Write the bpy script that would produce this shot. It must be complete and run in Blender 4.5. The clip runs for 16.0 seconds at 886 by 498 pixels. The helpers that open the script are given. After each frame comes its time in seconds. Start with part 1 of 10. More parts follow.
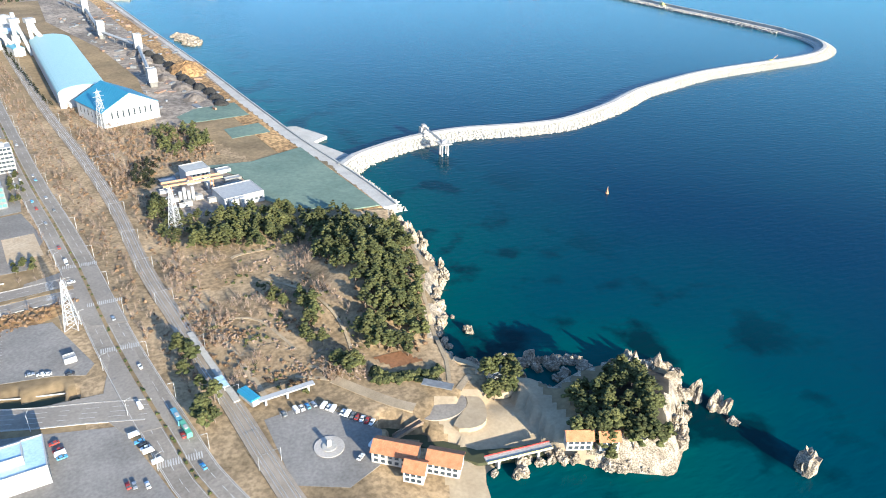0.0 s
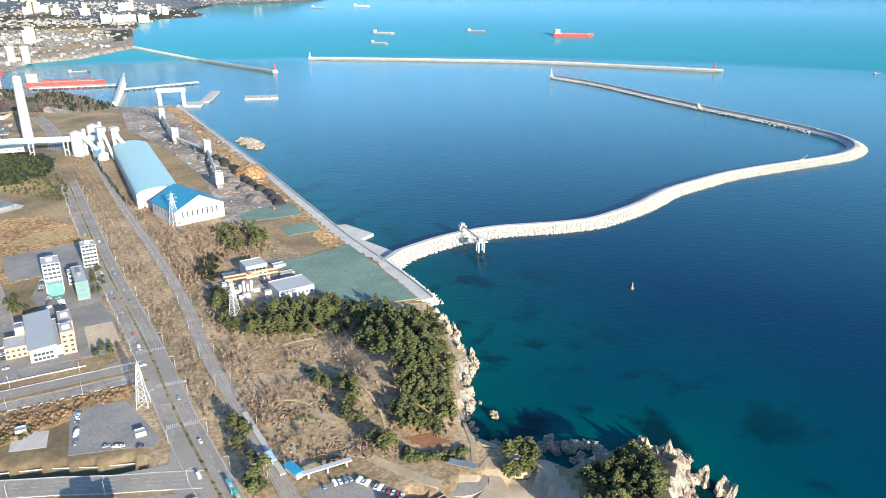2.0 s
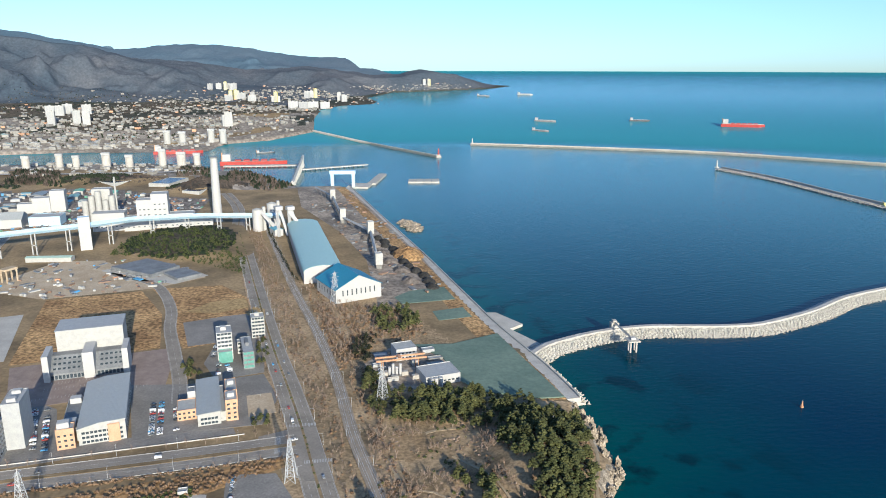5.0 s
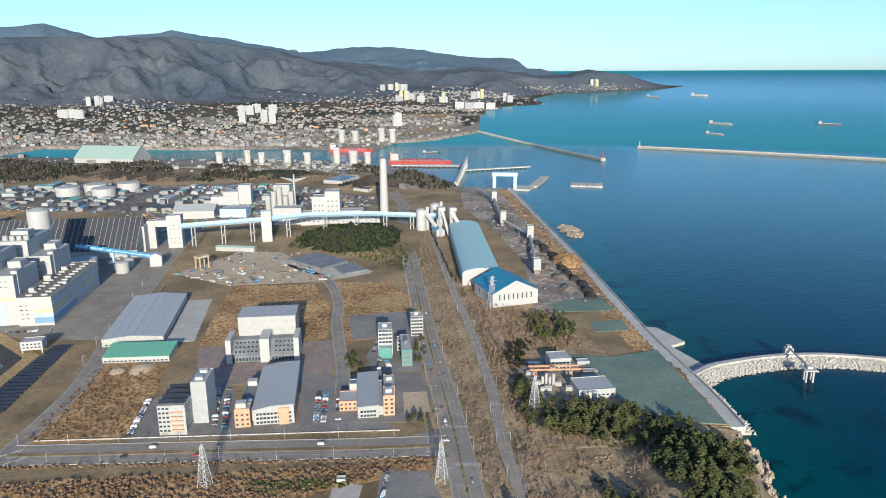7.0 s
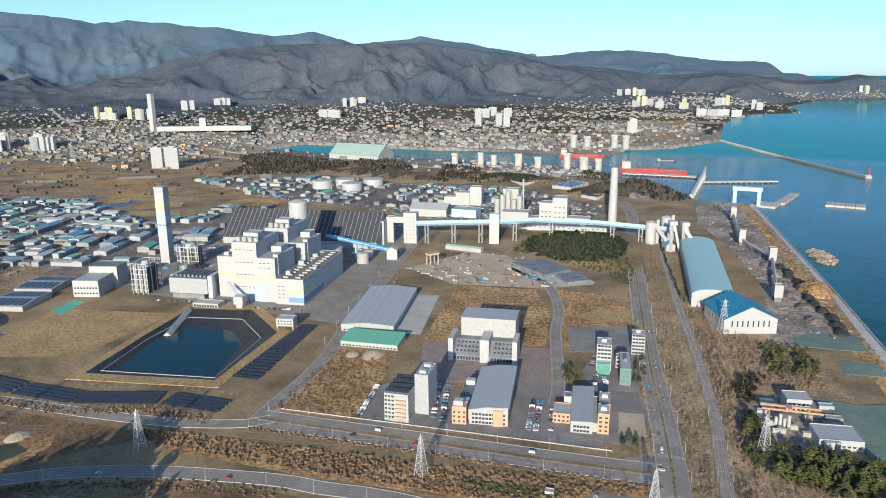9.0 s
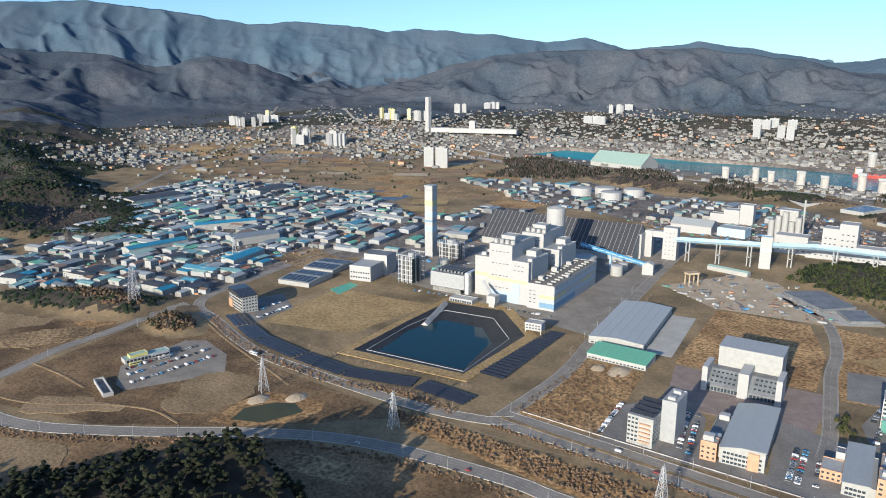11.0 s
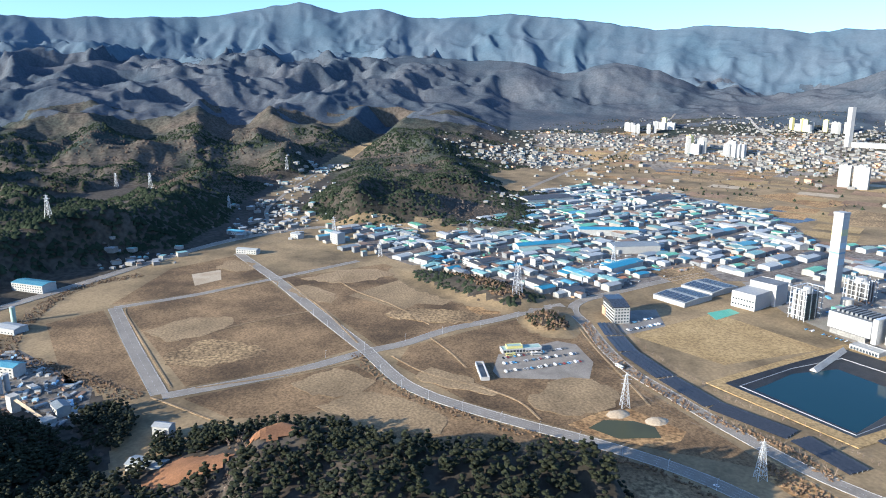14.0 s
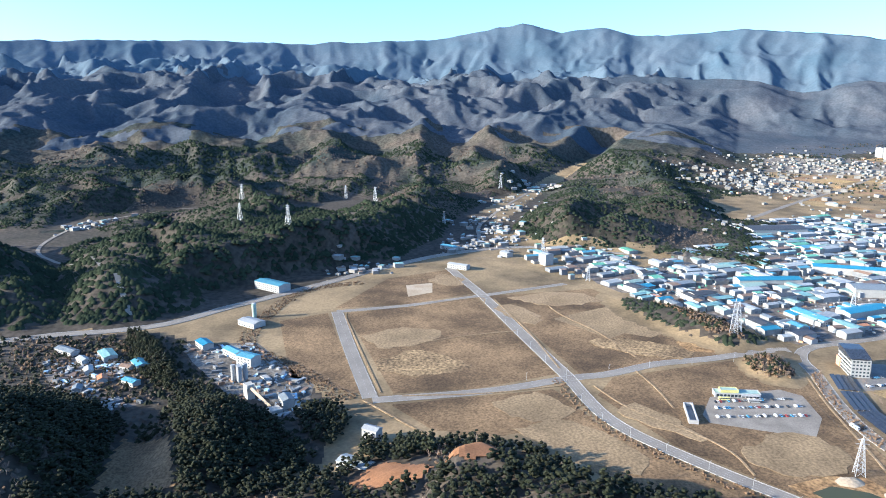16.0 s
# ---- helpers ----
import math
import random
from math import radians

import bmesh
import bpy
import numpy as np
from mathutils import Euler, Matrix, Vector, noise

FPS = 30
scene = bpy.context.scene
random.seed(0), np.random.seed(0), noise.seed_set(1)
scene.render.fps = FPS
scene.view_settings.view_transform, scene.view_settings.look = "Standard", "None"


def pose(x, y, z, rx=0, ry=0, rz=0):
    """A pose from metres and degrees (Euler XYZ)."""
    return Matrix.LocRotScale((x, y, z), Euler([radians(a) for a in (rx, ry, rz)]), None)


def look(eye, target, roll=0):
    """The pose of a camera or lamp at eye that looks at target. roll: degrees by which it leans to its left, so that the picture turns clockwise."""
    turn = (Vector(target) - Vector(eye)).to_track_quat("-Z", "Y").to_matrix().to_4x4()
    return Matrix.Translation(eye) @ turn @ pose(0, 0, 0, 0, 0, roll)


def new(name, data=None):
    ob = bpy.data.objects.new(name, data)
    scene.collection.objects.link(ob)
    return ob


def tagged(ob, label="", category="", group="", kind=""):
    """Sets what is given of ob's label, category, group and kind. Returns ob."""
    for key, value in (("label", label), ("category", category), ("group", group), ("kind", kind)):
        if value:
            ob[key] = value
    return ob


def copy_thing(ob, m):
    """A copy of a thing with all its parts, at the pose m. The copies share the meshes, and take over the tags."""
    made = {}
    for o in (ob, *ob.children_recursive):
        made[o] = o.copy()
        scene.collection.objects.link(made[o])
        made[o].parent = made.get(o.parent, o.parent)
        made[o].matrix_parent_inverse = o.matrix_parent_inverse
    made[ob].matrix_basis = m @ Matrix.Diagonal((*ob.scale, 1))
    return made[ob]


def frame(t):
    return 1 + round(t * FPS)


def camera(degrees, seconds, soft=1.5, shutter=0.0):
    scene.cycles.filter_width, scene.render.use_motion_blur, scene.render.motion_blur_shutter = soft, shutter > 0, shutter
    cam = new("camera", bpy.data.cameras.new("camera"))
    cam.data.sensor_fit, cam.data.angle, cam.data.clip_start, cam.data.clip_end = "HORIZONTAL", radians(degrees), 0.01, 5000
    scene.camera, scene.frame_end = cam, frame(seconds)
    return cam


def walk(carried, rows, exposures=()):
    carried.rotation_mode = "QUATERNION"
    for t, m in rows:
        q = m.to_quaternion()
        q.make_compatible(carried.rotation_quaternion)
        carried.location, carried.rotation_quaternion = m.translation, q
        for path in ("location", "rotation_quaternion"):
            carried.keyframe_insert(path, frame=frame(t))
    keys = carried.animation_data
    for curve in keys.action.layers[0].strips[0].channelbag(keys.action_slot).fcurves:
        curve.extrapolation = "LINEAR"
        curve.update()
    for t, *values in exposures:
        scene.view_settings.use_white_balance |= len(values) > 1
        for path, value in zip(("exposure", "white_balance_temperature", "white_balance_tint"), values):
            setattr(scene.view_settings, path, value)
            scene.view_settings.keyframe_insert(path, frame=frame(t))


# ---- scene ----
cam = camera(63.4, 16.0, 1.0)
PATH = [
    (0.0, (4.8, 43.5, 242.2, 62.18, 1.69, -23.95)),
    (0.5, (3.1, 27.5, 250.0, 64.04, 0.99, -22.35)),
    (1.0, (1.4, 11.5, 257.8, 65.92, 0.37, -20.96)),
    (1.5, (-0.0, -1.3, 264.3, 67.57, 0.31, -20.35)),
    (2.0, (0.1, -1.2, 266.2, 69.22, 0.31, -19.47)),
    (2.5, (0.2, -0.8, 268.1, 70.85, 0.26, -18.39)),
    (3.0, (0.1, -0.7, 269.9, 72.49, 0.19, -16.71)),
    (3.5, (0.5, -0.2, 271.9, 74.11, 0.11, -14.55)),
    (4.0, (0.6, -0.4, 273.6, 75.38, 0.05, -11.83)),
    (6.5, (0.0, -0.0, 283.3, 75.49, -0.27, 2.00)),
    (7.0, (-0.2, -0.1, 285.1, 75.54, -0.43, 6.13)),
    (7.5, (-0.3, -0.2, 286.8, 75.60, -0.51, 10.47)),
    (8.0, (-0.6, -0.2, 289.2, 75.63, -0.61, 14.93)),
    (10.5, (-7.2, -2.4, 294.7, 76.27, 0.07, 39.44)),
    (11.0, (-7.4, -2.4, 296.3, 76.33, 0.03, 44.74)),
    (11.5, (-8.0, -2.3, 297.9, 76.40, 0.01, 49.97)),
    (12.0, (-9.1, -2.3, 299.9, 76.43, 0.04, 55.24)),
    (12.5, (-10.1, -1.8, 301.6, 76.45, 0.01, 60.41)),
    (13.0, (-9.9, -1.7, 303.7, 76.50, -0.05, 65.68)),
    (13.5, (-9.5, -1.3, 305.5, 76.55, -0.04, 70.76)),
    (14.0, (-9.3, -1.2, 306.8, 76.66, -0.07, 75.19)),
    (14.5, (-10.3, -1.8, 308.3, 77.20, -0.11, 79.47)),
    (15.0, (-10.5, -1.8, 309.8, 77.99, -0.09, 83.72)),
    (15.5, (-10.8, -2.3, 311.5, 78.04, -0.06, 87.91)),
    (16.0, (-11.6, -2.2, 313.4, 78.08, -0.12, 92.05)),
]
walk(cam, [(t, pose(x, y, z, 0, 0, yaw) @ pose(0, 0, 0, tilt) @ pose(0, 0, 0, 0, 0, roll)) for t, (x, y, z, tilt, roll, yaw) in PATH],
     exposures=[(0, 1.68, 6350, 3), (1, 1.62, 6400, 3), (2.5, 1.44, 6400, 3), (4, 0.98, 6300, 3), (6.5, 0.7, 6300, 4), (8, 0.65, 6300, 4), (11, 0.66, 6300, 5), (12, 0.94, 6300, 5), (13.5, 1.26, 6150, 5), (14.5, 1.5, 6050, 5), (16, 1.72, 6000, 5)])

# ---- light ----
SUN_ELEV, SUN_YAW = radians(16.5), radians(193)      # yaw counted from +y towards -x
world = bpy.data.worlds.new("sky")
scene.world = world
world.use_nodes = True
wn = world.node_tree.nodes
sky = wn.new("ShaderNodeTexSky")
sky.sky_type = "NISHITA"
sky.sun_disc = False
sky.sun_elevation = SUN_ELEV
sky.sun_rotation = -SUN_YAW
sky.air_density, sky.dust_density, sky.ozone_density = 0.8, 1.0, 4.1
wn["Background"].inputs["Strength"].default_value = 0.14
world.node_tree.links.new(sky.outputs["Color"], wn["Background"].inputs["Color"])
# the eye stands high: the sky reaches down to the sea's dipped horizon
sky_way, sky_dip = wn.new("ShaderNodeTexCoord"), wn.new("ShaderNodeVectorMath")
sky_dip.operation, sky_dip.inputs[1].default_value = "ADD", (0, 0, 0.03)
world.node_tree.links.new(sky_way.outputs["Generated"], sky_dip.inputs[0])
world.node_tree.links.new(sky_dip.outputs["Vector"], sky.inputs["Vector"])
lamp = bpy.data.lights.new("sun", "SUN")
lamp.energy, lamp.angle, lamp.color = 4.3, radians(0.53), (1.0, 0.87, 0.72)
sun = new("sun", lamp)
sun_dir = Vector((-math.sin(SUN_YAW) * math.cos(SUN_ELEV), math.cos(SUN_YAW) * math.cos(SUN_ELEV), math.sin(SUN_ELEV)))
sun.matrix_world = look(tuple(sun_dir * 800), (0, 0, 0))


# ---- materials ----
def rgb(c):
    return (c[0], c[1], c[2], 1.0)


def mat(name, a, b=None, scale=0.2, rough=0.85, metal=0.0, bump=0.0, fine=8.0, spread=0.12, random_value=0.0, detail=6.0, spec=0.3):
    """A two-scale procedural surface: colours a and b mixed by broad noise, a finer grain in value, bump from the grain."""
    m = bpy.data.materials.new(name)
    m.use_nodes = True
    n, l = m.node_tree.nodes, m.node_tree.links
    p = n["Principled BSDF"]
    p.inputs["Roughness"].default_value, p.inputs["Metallic"].default_value = rough, metal
    p.inputs["Specular IOR Level"].default_value = spec
    geo = n.new("ShaderNodeNewGeometry")
    big = n.new("ShaderNodeTexNoise")
    big.inputs["Scale"].default_value, big.inputs["Detail"].default_value = scale, detail
    big.inputs["Roughness"].default_value = 0.62
    l.new(geo.outputs["Position"], big.inputs["Vector"])
    ramp = n.new("ShaderNodeValToRGB")
    ramp.color_ramp.elements[0].position, ramp.color_ramp.elements[1].position = 0.36, 0.64
    ramp.color_ramp.elements[0].color, ramp.color_ramp.elements[1].color = rgb(a), rgb(b or a)
    l.new(big.outputs["Fac"], ramp.inputs["Fac"])
    grain = n.new("ShaderNodeTexNoise")
    grain.inputs["Scale"].default_value, grain.inputs["Detail"].default_value = scale * fine, 7.0
    l.new(geo.outputs["Position"], grain.inputs["Vector"])
    value = n.new("ShaderNodeMapRange")
    value.inputs["From Min"].default_value, value.inputs["From Max"].default_value = (0.36, 0.64) if spread >= 0.25 else (0.3, 0.7)
    value.inputs["To Min"].default_value, value.inputs["To Max"].default_value = 1 - spread, 1 + spread
    l.new(grain.outputs["Fac"], value.inputs["Value"])
    fac = value.outputs["Result"]
    if random_value:
        info = n.new("ShaderNodeObjectInfo")
        isl = n.new("ShaderNodeNewGeometry")
        add = n.new("ShaderNodeMath")
        add.operation = "ADD"
        l.new(info.outputs["Random"], add.inputs[0])
        l.new(isl.outputs["Random Per Island"], add.inputs[1])
        rnd = n.new("ShaderNodeMapRange")
        rnd.inputs["From Max"].default_value = 2.0
        rnd.inputs["To Min"].default_value, rnd.inputs["To Max"].default_value = 1 - random_value, 1 + random_value
        l.new(add.outputs["Value"], rnd.inputs["Value"])
        mul = n.new("ShaderNodeMath")
        mul.operation = "MULTIPLY"
        l.new(fac, mul.inputs[0]), l.new(rnd.outputs["Result"], mul.inputs[1])
        fac = mul.outputs["Value"]
    hsv = n.new("ShaderNodeHueSaturation")
    l.new(ramp.outputs["Color"], hsv.inputs["Color"])
    l.new(fac, hsv.inputs["Value"])
    l.new(hsv.outputs["Color"], p.inputs["Base Color"])
    if bump:
        bp = n.new("ShaderNodeBump")
        bp.inputs["Strength"].default_value, bp.inputs["Distance"].default_value = 0.6, bump
        l.new(grain.outputs["Fac"], bp.inputs["Height"])
        l.new(bp.outputs["Normal"], p.inputs["Normal"])
    return m


def ribbed(name, a, b, pitch=0.9, axis="X", rough=0.5, metal=0.1):
    """Profiled sheet: ribs in the thing's own space, with weather streaks."""
    m = mat(name, [0.7 * p + 0.3 * q for p, q in zip(a, b)], [0.3 * p + 0.7 * q for p, q in zip(a, b)], 0.25, rough, metal, 0.0, 12, 0.14, 0.22)
    n, l = m.node_tree.nodes, m.node_tree.links
    tc = n.new("ShaderNodeTexCoord")
    wave = n.new("ShaderNodeTexWave")
    wave.bands_direction = axis
    wave.inputs["Scale"].default_value = 0.314 / pitch
    l.new(tc.outputs["Object"], wave.inputs["Vector"])
    bp = n.new("ShaderNodeBump")
    bp.inputs["Strength"].default_value, bp.inputs["Distance"].default_value = 0.7, 0.12
    l.new(wave.outputs["Fac"], bp.inputs["Height"])
    l.new(bp.outputs["Normal"], n["Principled BSDF"].inputs["Normal"])
    return m


M = {}
M["land"] = mat("dry_grass_ground", (0.129, 0.0948, 0.0546), (0.321, 0.231, 0.129), 0.011, 0.95, fine=26, spread=0.2, bump=0.0, detail=9)
M["forest_floor"] = mat("winter_hillside", (0.0328, 0.0298, 0.0221), (0.0689, 0.0557, 0.0442), 0.006, 0.95, fine=18, spread=0.4, bump=1.2, detail=10)
M["sand"] = mat("beach_sand", (0.336, 0.264, 0.176), (0.416, 0.336, 0.232), 0.05, 0.95, fine=12, spread=0.1)
M["asphalt"] = mat("asphalt", (0.214, 0.191, 0.166), (0.282, 0.253, 0.218), 0.03, 0.9, fine=20, spread=0.12)
M["old_asphalt"] = mat("worn_asphalt", (0.204, 0.18, 0.152), (0.285, 0.253, 0.215), 0.05, 0.9, fine=14, spread=0.16)
M["lot"] = mat("parking_asphalt", (0.175, 0.165, 0.153), (0.245, 0.23, 0.213), 0.04, 0.9, fine=16, spread=0.14)
M["concrete"] = mat("concrete", (0.368, 0.352, 0.328), (0.464, 0.448, 0.416), 0.08, 0.85, fine=10, spread=0.12)
M["pale_concrete"] = mat("pale_concrete", (0.37, 0.353, 0.323), (0.456, 0.439, 0.4), 0.06, 0.85, fine=12, spread=0.1, random_value=0.08)
M["dark_concrete"] = mat("dark_concrete", (0.16, 0.16, 0.155), (0.25, 0.245, 0.23), 0.06, 0.9, fine=12, spread=0.2, random_value=0.15)
M["marking"] = mat("road_marking", (0.504, 0.495, 0.477), (0.36, 0.351, 0.333), 0.3, 0.7)
M["yellow_marking"] = mat("yellow_marking", (0.6, 0.4, 0.08), (0.5, 0.33, 0.08), 0.3, 0.7)
M["ballast"] = mat("track_ballast", (0.234, 0.198, 0.157), (0.33, 0.281, 0.228), 0.1, 0.95, fine=20, spread=0.2)
M["steel"] = mat("galvanised_steel", (0.55, 0.57, 0.58), (0.66, 0.67, 0.68), 0.3, 0.45, 0.5)
M["dark_steel"] = mat("dark_steel", (0.07, 0.075, 0.08), (0.12, 0.12, 0.125), 0.3, 0.5, 0.4)
M["white"] = mat("white_paint", (0.373, 0.376, 0.376), (0.411, 0.411, 0.405), 0.3, 0.55, fine=8, spread=0.05)
M["offwhite"] = mat("weathered_white_panel", (0.323, 0.327, 0.319), (0.389, 0.389, 0.374), 0.3, 0.6, fine=8, spread=0.08)
M["grey"] = mat("grey_panel", (0.306, 0.32, 0.333), (0.36, 0.369, 0.373), 0.3, 0.6, fine=8, spread=0.1)
M["dark_grey"] = mat("dark_grey_panel", (0.13, 0.14, 0.15), (0.2, 0.21, 0.22), 0.07, 0.6, fine=8, spread=0.12)
M["town_wall"] = mat("town_rendered_walls", (0.199, 0.192, 0.179), (0.305, 0.298, 0.279), 0.02, 0.8, random_value=0.35)
M["orange_brick"] = mat("orange_brick", (0.46, 0.27, 0.17), (0.53, 0.33, 0.22), 0.2, 0.85, spread=0.12)
M["blue_paint"] = mat("blue_paint", (0.08, 0.3, 0.55), (0.12, 0.36, 0.6), 0.1, 0.5)
M["pale_blue"] = mat("pale_blue_paint", (0.352, 0.528, 0.66), (0.422, 0.581, 0.704), 0.1, 0.5)
M["yellow"] = mat("yellow_paint", (0.54, 0.495, 0.188), (0.585, 0.54, 0.247), 0.1, 0.55)
M["green_paint"] = mat("green_paint", (0.1, 0.36, 0.25), (0.14, 0.42, 0.3), 0.1, 0.5)
M["red"] = mat("red_paint", (0.315, 0.035, 0.035), (0.385, 0.063, 0.049), 0.1, 0.5)
M["orange"] = mat("orange_paint", (0.419, 0.218, 0.127), (0.479, 0.266, 0.154), 0.2, 0.55)
M["tile_roof"] = mat("orange_tile_roof", (0.371, 0.144, 0.0699), (0.445, 0.202, 0.105), 0.4, 0.85, spread=0.2)
M["roof_teal"] = ribbed("teal_sheet_roof", (0.18, 0.36, 0.36), (0.288, 0.468, 0.45))
M["roof_paleteal"] = ribbed("pale_teal_sheet_roof", (0.285, 0.459, 0.459), (0.365, 0.523, 0.515), 1.2)
M["roof_blue"] = ribbed("blue_sheet_roof", (0.0252, 0.216, 0.35), (0.0504, 0.272, 0.404), 1.2)
M["roof_cyan"] = ribbed("sky_blue_sheet_roof", (0.07, 0.281, 0.396), (0.14, 0.357, 0.454))
M["roof_green"] = ribbed("green_sheet_roof", (0.12, 0.36, 0.24), (0.18, 0.44, 0.3))
M["roof_mint"] = ribbed("mint_sheet_roof", (0.311, 0.444, 0.385), (0.385, 0.502, 0.444))
M["roof_grey"] = ribbed("grey_sheet_roof", (0.32, 0.34, 0.35), (0.44, 0.45, 0.45))
M["roof_white"] = ribbed("white_sheet_roof", (0.354, 0.374, 0.371), (0.422, 0.436, 0.428))
M["roof_slate"] = ribbed("slate_grey_sheet_roof", (0.17, 0.2, 0.22), (0.26, 0.29, 0.31))
M["roof_rust"] = ribbed("rusty_brown_sheet_roof", (0.2, 0.13, 0.09), (0.3, 0.2, 0.14))
M["roof_dark"] = ribbed("dark_sheet_roof", (0.05, 0.055, 0.06), (0.1, 0.1, 0.11), 2.0)
M["roof_orange"] = ribbed("orange_sheet_roof", (0.5, 0.2, 0.09), (0.6, 0.27, 0.14))
M["plant_yellow"] = mat("faded_yellow_panel", (0.46, 0.44, 0.24), (0.52, 0.5, 0.3), 0.3, 0.6)
M["plant_blue"] = mat("faded_blue_panel", (0.14, 0.26, 0.38), (0.18, 0.3, 0.42), 0.3, 0.6)
M["plant_pale"] = mat("faded_pale_blue_panel", (0.34, 0.44, 0.52), (0.38, 0.48, 0.55), 0.3, 0.6)
M["roof_felt"] = mat("brown_roof_felt", (0.15, 0.135, 0.12), (0.22, 0.2, 0.18), 0.15, 0.9, spread=0.2)
M["solar"] = mat("solar_panel", (0.028, 0.032, 0.04), (0.042, 0.046, 0.056), 0.3, 0.25, 0.0, spread=0.1, spec=0.5)
M["liner"] = mat("black_pond_liner", (0.018, 0.019, 0.02), (0.035, 0.035, 0.036), 0.1, 0.55, spread=0.2)
M["gravel_dark"] = mat("coal_yard_ground", (0.11, 0.0935, 0.0825), (0.209, 0.182, 0.16), 0.012, 0.95, fine=14, spread=0.4, bump=0.3, detail=9)
M["yard_soil"] = mat("tipped_yard_ground", (0.168, 0.143, 0.121), (0.337, 0.281, 0.226), 0.014, 0.95, fine=14, spread=0.35, bump=0.3, detail=9)
M["paddy"] = mat("winter_paddy", (0.185, 0.114, 0.0722), (0.309, 0.204, 0.128), 0.01, 0.95, fine=20, spread=0.25, detail=9)
M["coal"] = mat("coal", (0.02, 0.02, 0.02), (0.045, 0.043, 0.04), 0.1, 0.9, spread=0.3, bump=0.5)
M["netting"] = mat("green_cover_sheet", (0.11, 0.165, 0.135), (0.16, 0.22, 0.175), 0.02, 0.85, fine=14, spread=0.14)
M["brown_field"] = mat("fallow_field", (0.219, 0.125, 0.0565), (0.427, 0.269, 0.125), 0.02, 0.95, fine=14, spread=0.52, bump=0.3, detail=9)
M["tan_field"] = mat("dry_tan_field", (0.289, 0.197, 0.0917), (0.385, 0.27, 0.131), 0.02, 0.95, fine=16, spread=0.26, detail=9)
M["dark_field"] = mat("dark_fallow_field", (0.153, 0.102, 0.055), (0.37, 0.254, 0.133), 0.016, 0.95, fine=16, spread=0.52, bump=0.3, detail=10)
M["estate_soil"] = mat("weedy_estate_soil", (0.0818, 0.0522, 0.028), (0.264, 0.171, 0.0905), 0.011, 0.95, fine=40, spread=0.36, detail=12)
M["dry_weeds"] = mat("dry_weed_patch", (0.199, 0.14, 0.0789), (0.317, 0.224, 0.126), 0.02, 0.95, fine=18, spread=0.3, detail=9)
M["path_sand"] = mat("trodden_sand", (0.3, 0.235, 0.155), (0.4, 0.32, 0.22), 0.15, 0.95, fine=12, spread=0.16)
M["red_soil"] = mat("red_soil", (0.192, 0.092, 0.044), (0.264, 0.128, 0.064), 0.06, 0.95, fine=10, spread=0.2, bump=0.2)
M["pale_soil"] = mat("pale_bare_soil", (0.38, 0.294, 0.199), (0.475, 0.389, 0.285), 0.04, 0.95, fine=12, spread=0.16)
M["paving"] = mat("pale_paving", (0.352, 0.326, 0.29), (0.44, 0.405, 0.37), 0.1, 0.85, fine=12, spread=0.1)
M["red_paving"] = mat("reddish_paving", (0.22, 0.17, 0.15), (0.29, 0.23, 0.2), 0.1, 0.85, fine=12, spread=0.1)
M["rock"] = mat("limestone", (0.147, 0.122, 0.0926), (0.404, 0.347, 0.274), 0.2, 0.95, fine=8, spread=0.45, bump=0.6)
M["tetrapod"] = mat("tetrapod_concrete", (0.378, 0.36, 0.324), (0.504, 0.486, 0.432), 0.3, 0.9, fine=6, spread=0.2, random_value=0.15)
M["bark"] = mat("bark", (0.16, 0.12, 0.09), (0.23, 0.18, 0.14), 0.5, 0.95, spread=0.2)
M["twig"] = mat("bare_twigs", (0.178, 0.126, 0.0991), (0.278, 0.21, 0.163), 0.1, 0.95, spread=0.2, random_value=0.25)
M["pine"] = mat("pine_needles", (0.0105, 0.0151, 0.00656), (0.0236, 0.0276, 0.0118), 0.05, 0.9, fine=14, spread=0.4, random_value=0.35)
M["park_pine"] = mat("seaside_pine_needles", (0.0352, 0.0436, 0.015), (0.0832, 0.0858, 0.0306), 0.1, 0.9, fine=12, spread=0.45, random_value=0.4)
M["far_pine"] = mat("hill_pine_needles", (0.02, 0.03, 0.02), (0.04, 0.05, 0.031), 0.012, 0.95, fine=10, spread=0.2, random_value=0.16, spec=0.0)
M["far_twig"] = mat("hill_leafless_crowns", (0.078, 0.062, 0.05), (0.14, 0.112, 0.092), 0.01, 0.95, fine=10, spread=0.2, random_value=0.16, spec=0.0)
M["shrub"] = mat("evergreen_shrub", (0.034, 0.051, 0.0153), (0.0765, 0.085, 0.0255), 0.1, 0.9, fine=10, spread=0.35, random_value=0.3)
M["brown_bush"] = mat("brown_winter_scrub", (0.115, 0.0709, 0.0422), (0.191, 0.128, 0.0797), 0.1, 0.95, fine=10, spread=0.3, random_value=0.3)
M["glass"] = mat("dark_window_glass", (0.03, 0.045, 0.06), (0.05, 0.065, 0.08), 0.2, 0.12, spec=0.6)
M["green_glass"] = mat("green_window_glass", (0.08, 0.24, 0.2), (0.12, 0.3, 0.26), 0.2, 0.15, spec=0.6)
M["rubber"] = mat("black_rubber", (0.02, 0.02, 0.02), (0.03, 0.03, 0.03), 1, 0.8)
# distance haze is put into these hill colours, cooler in hill_mid, bluer in hill_far
M["hill_mid"] = mat("lightly_hazed_hill_forest", (0.038, 0.05, 0.046), (0.105, 0.088, 0.074), 0.004, 1.0, fine=24, spread=0.3, bump=0.8, detail=10, spec=0.0)
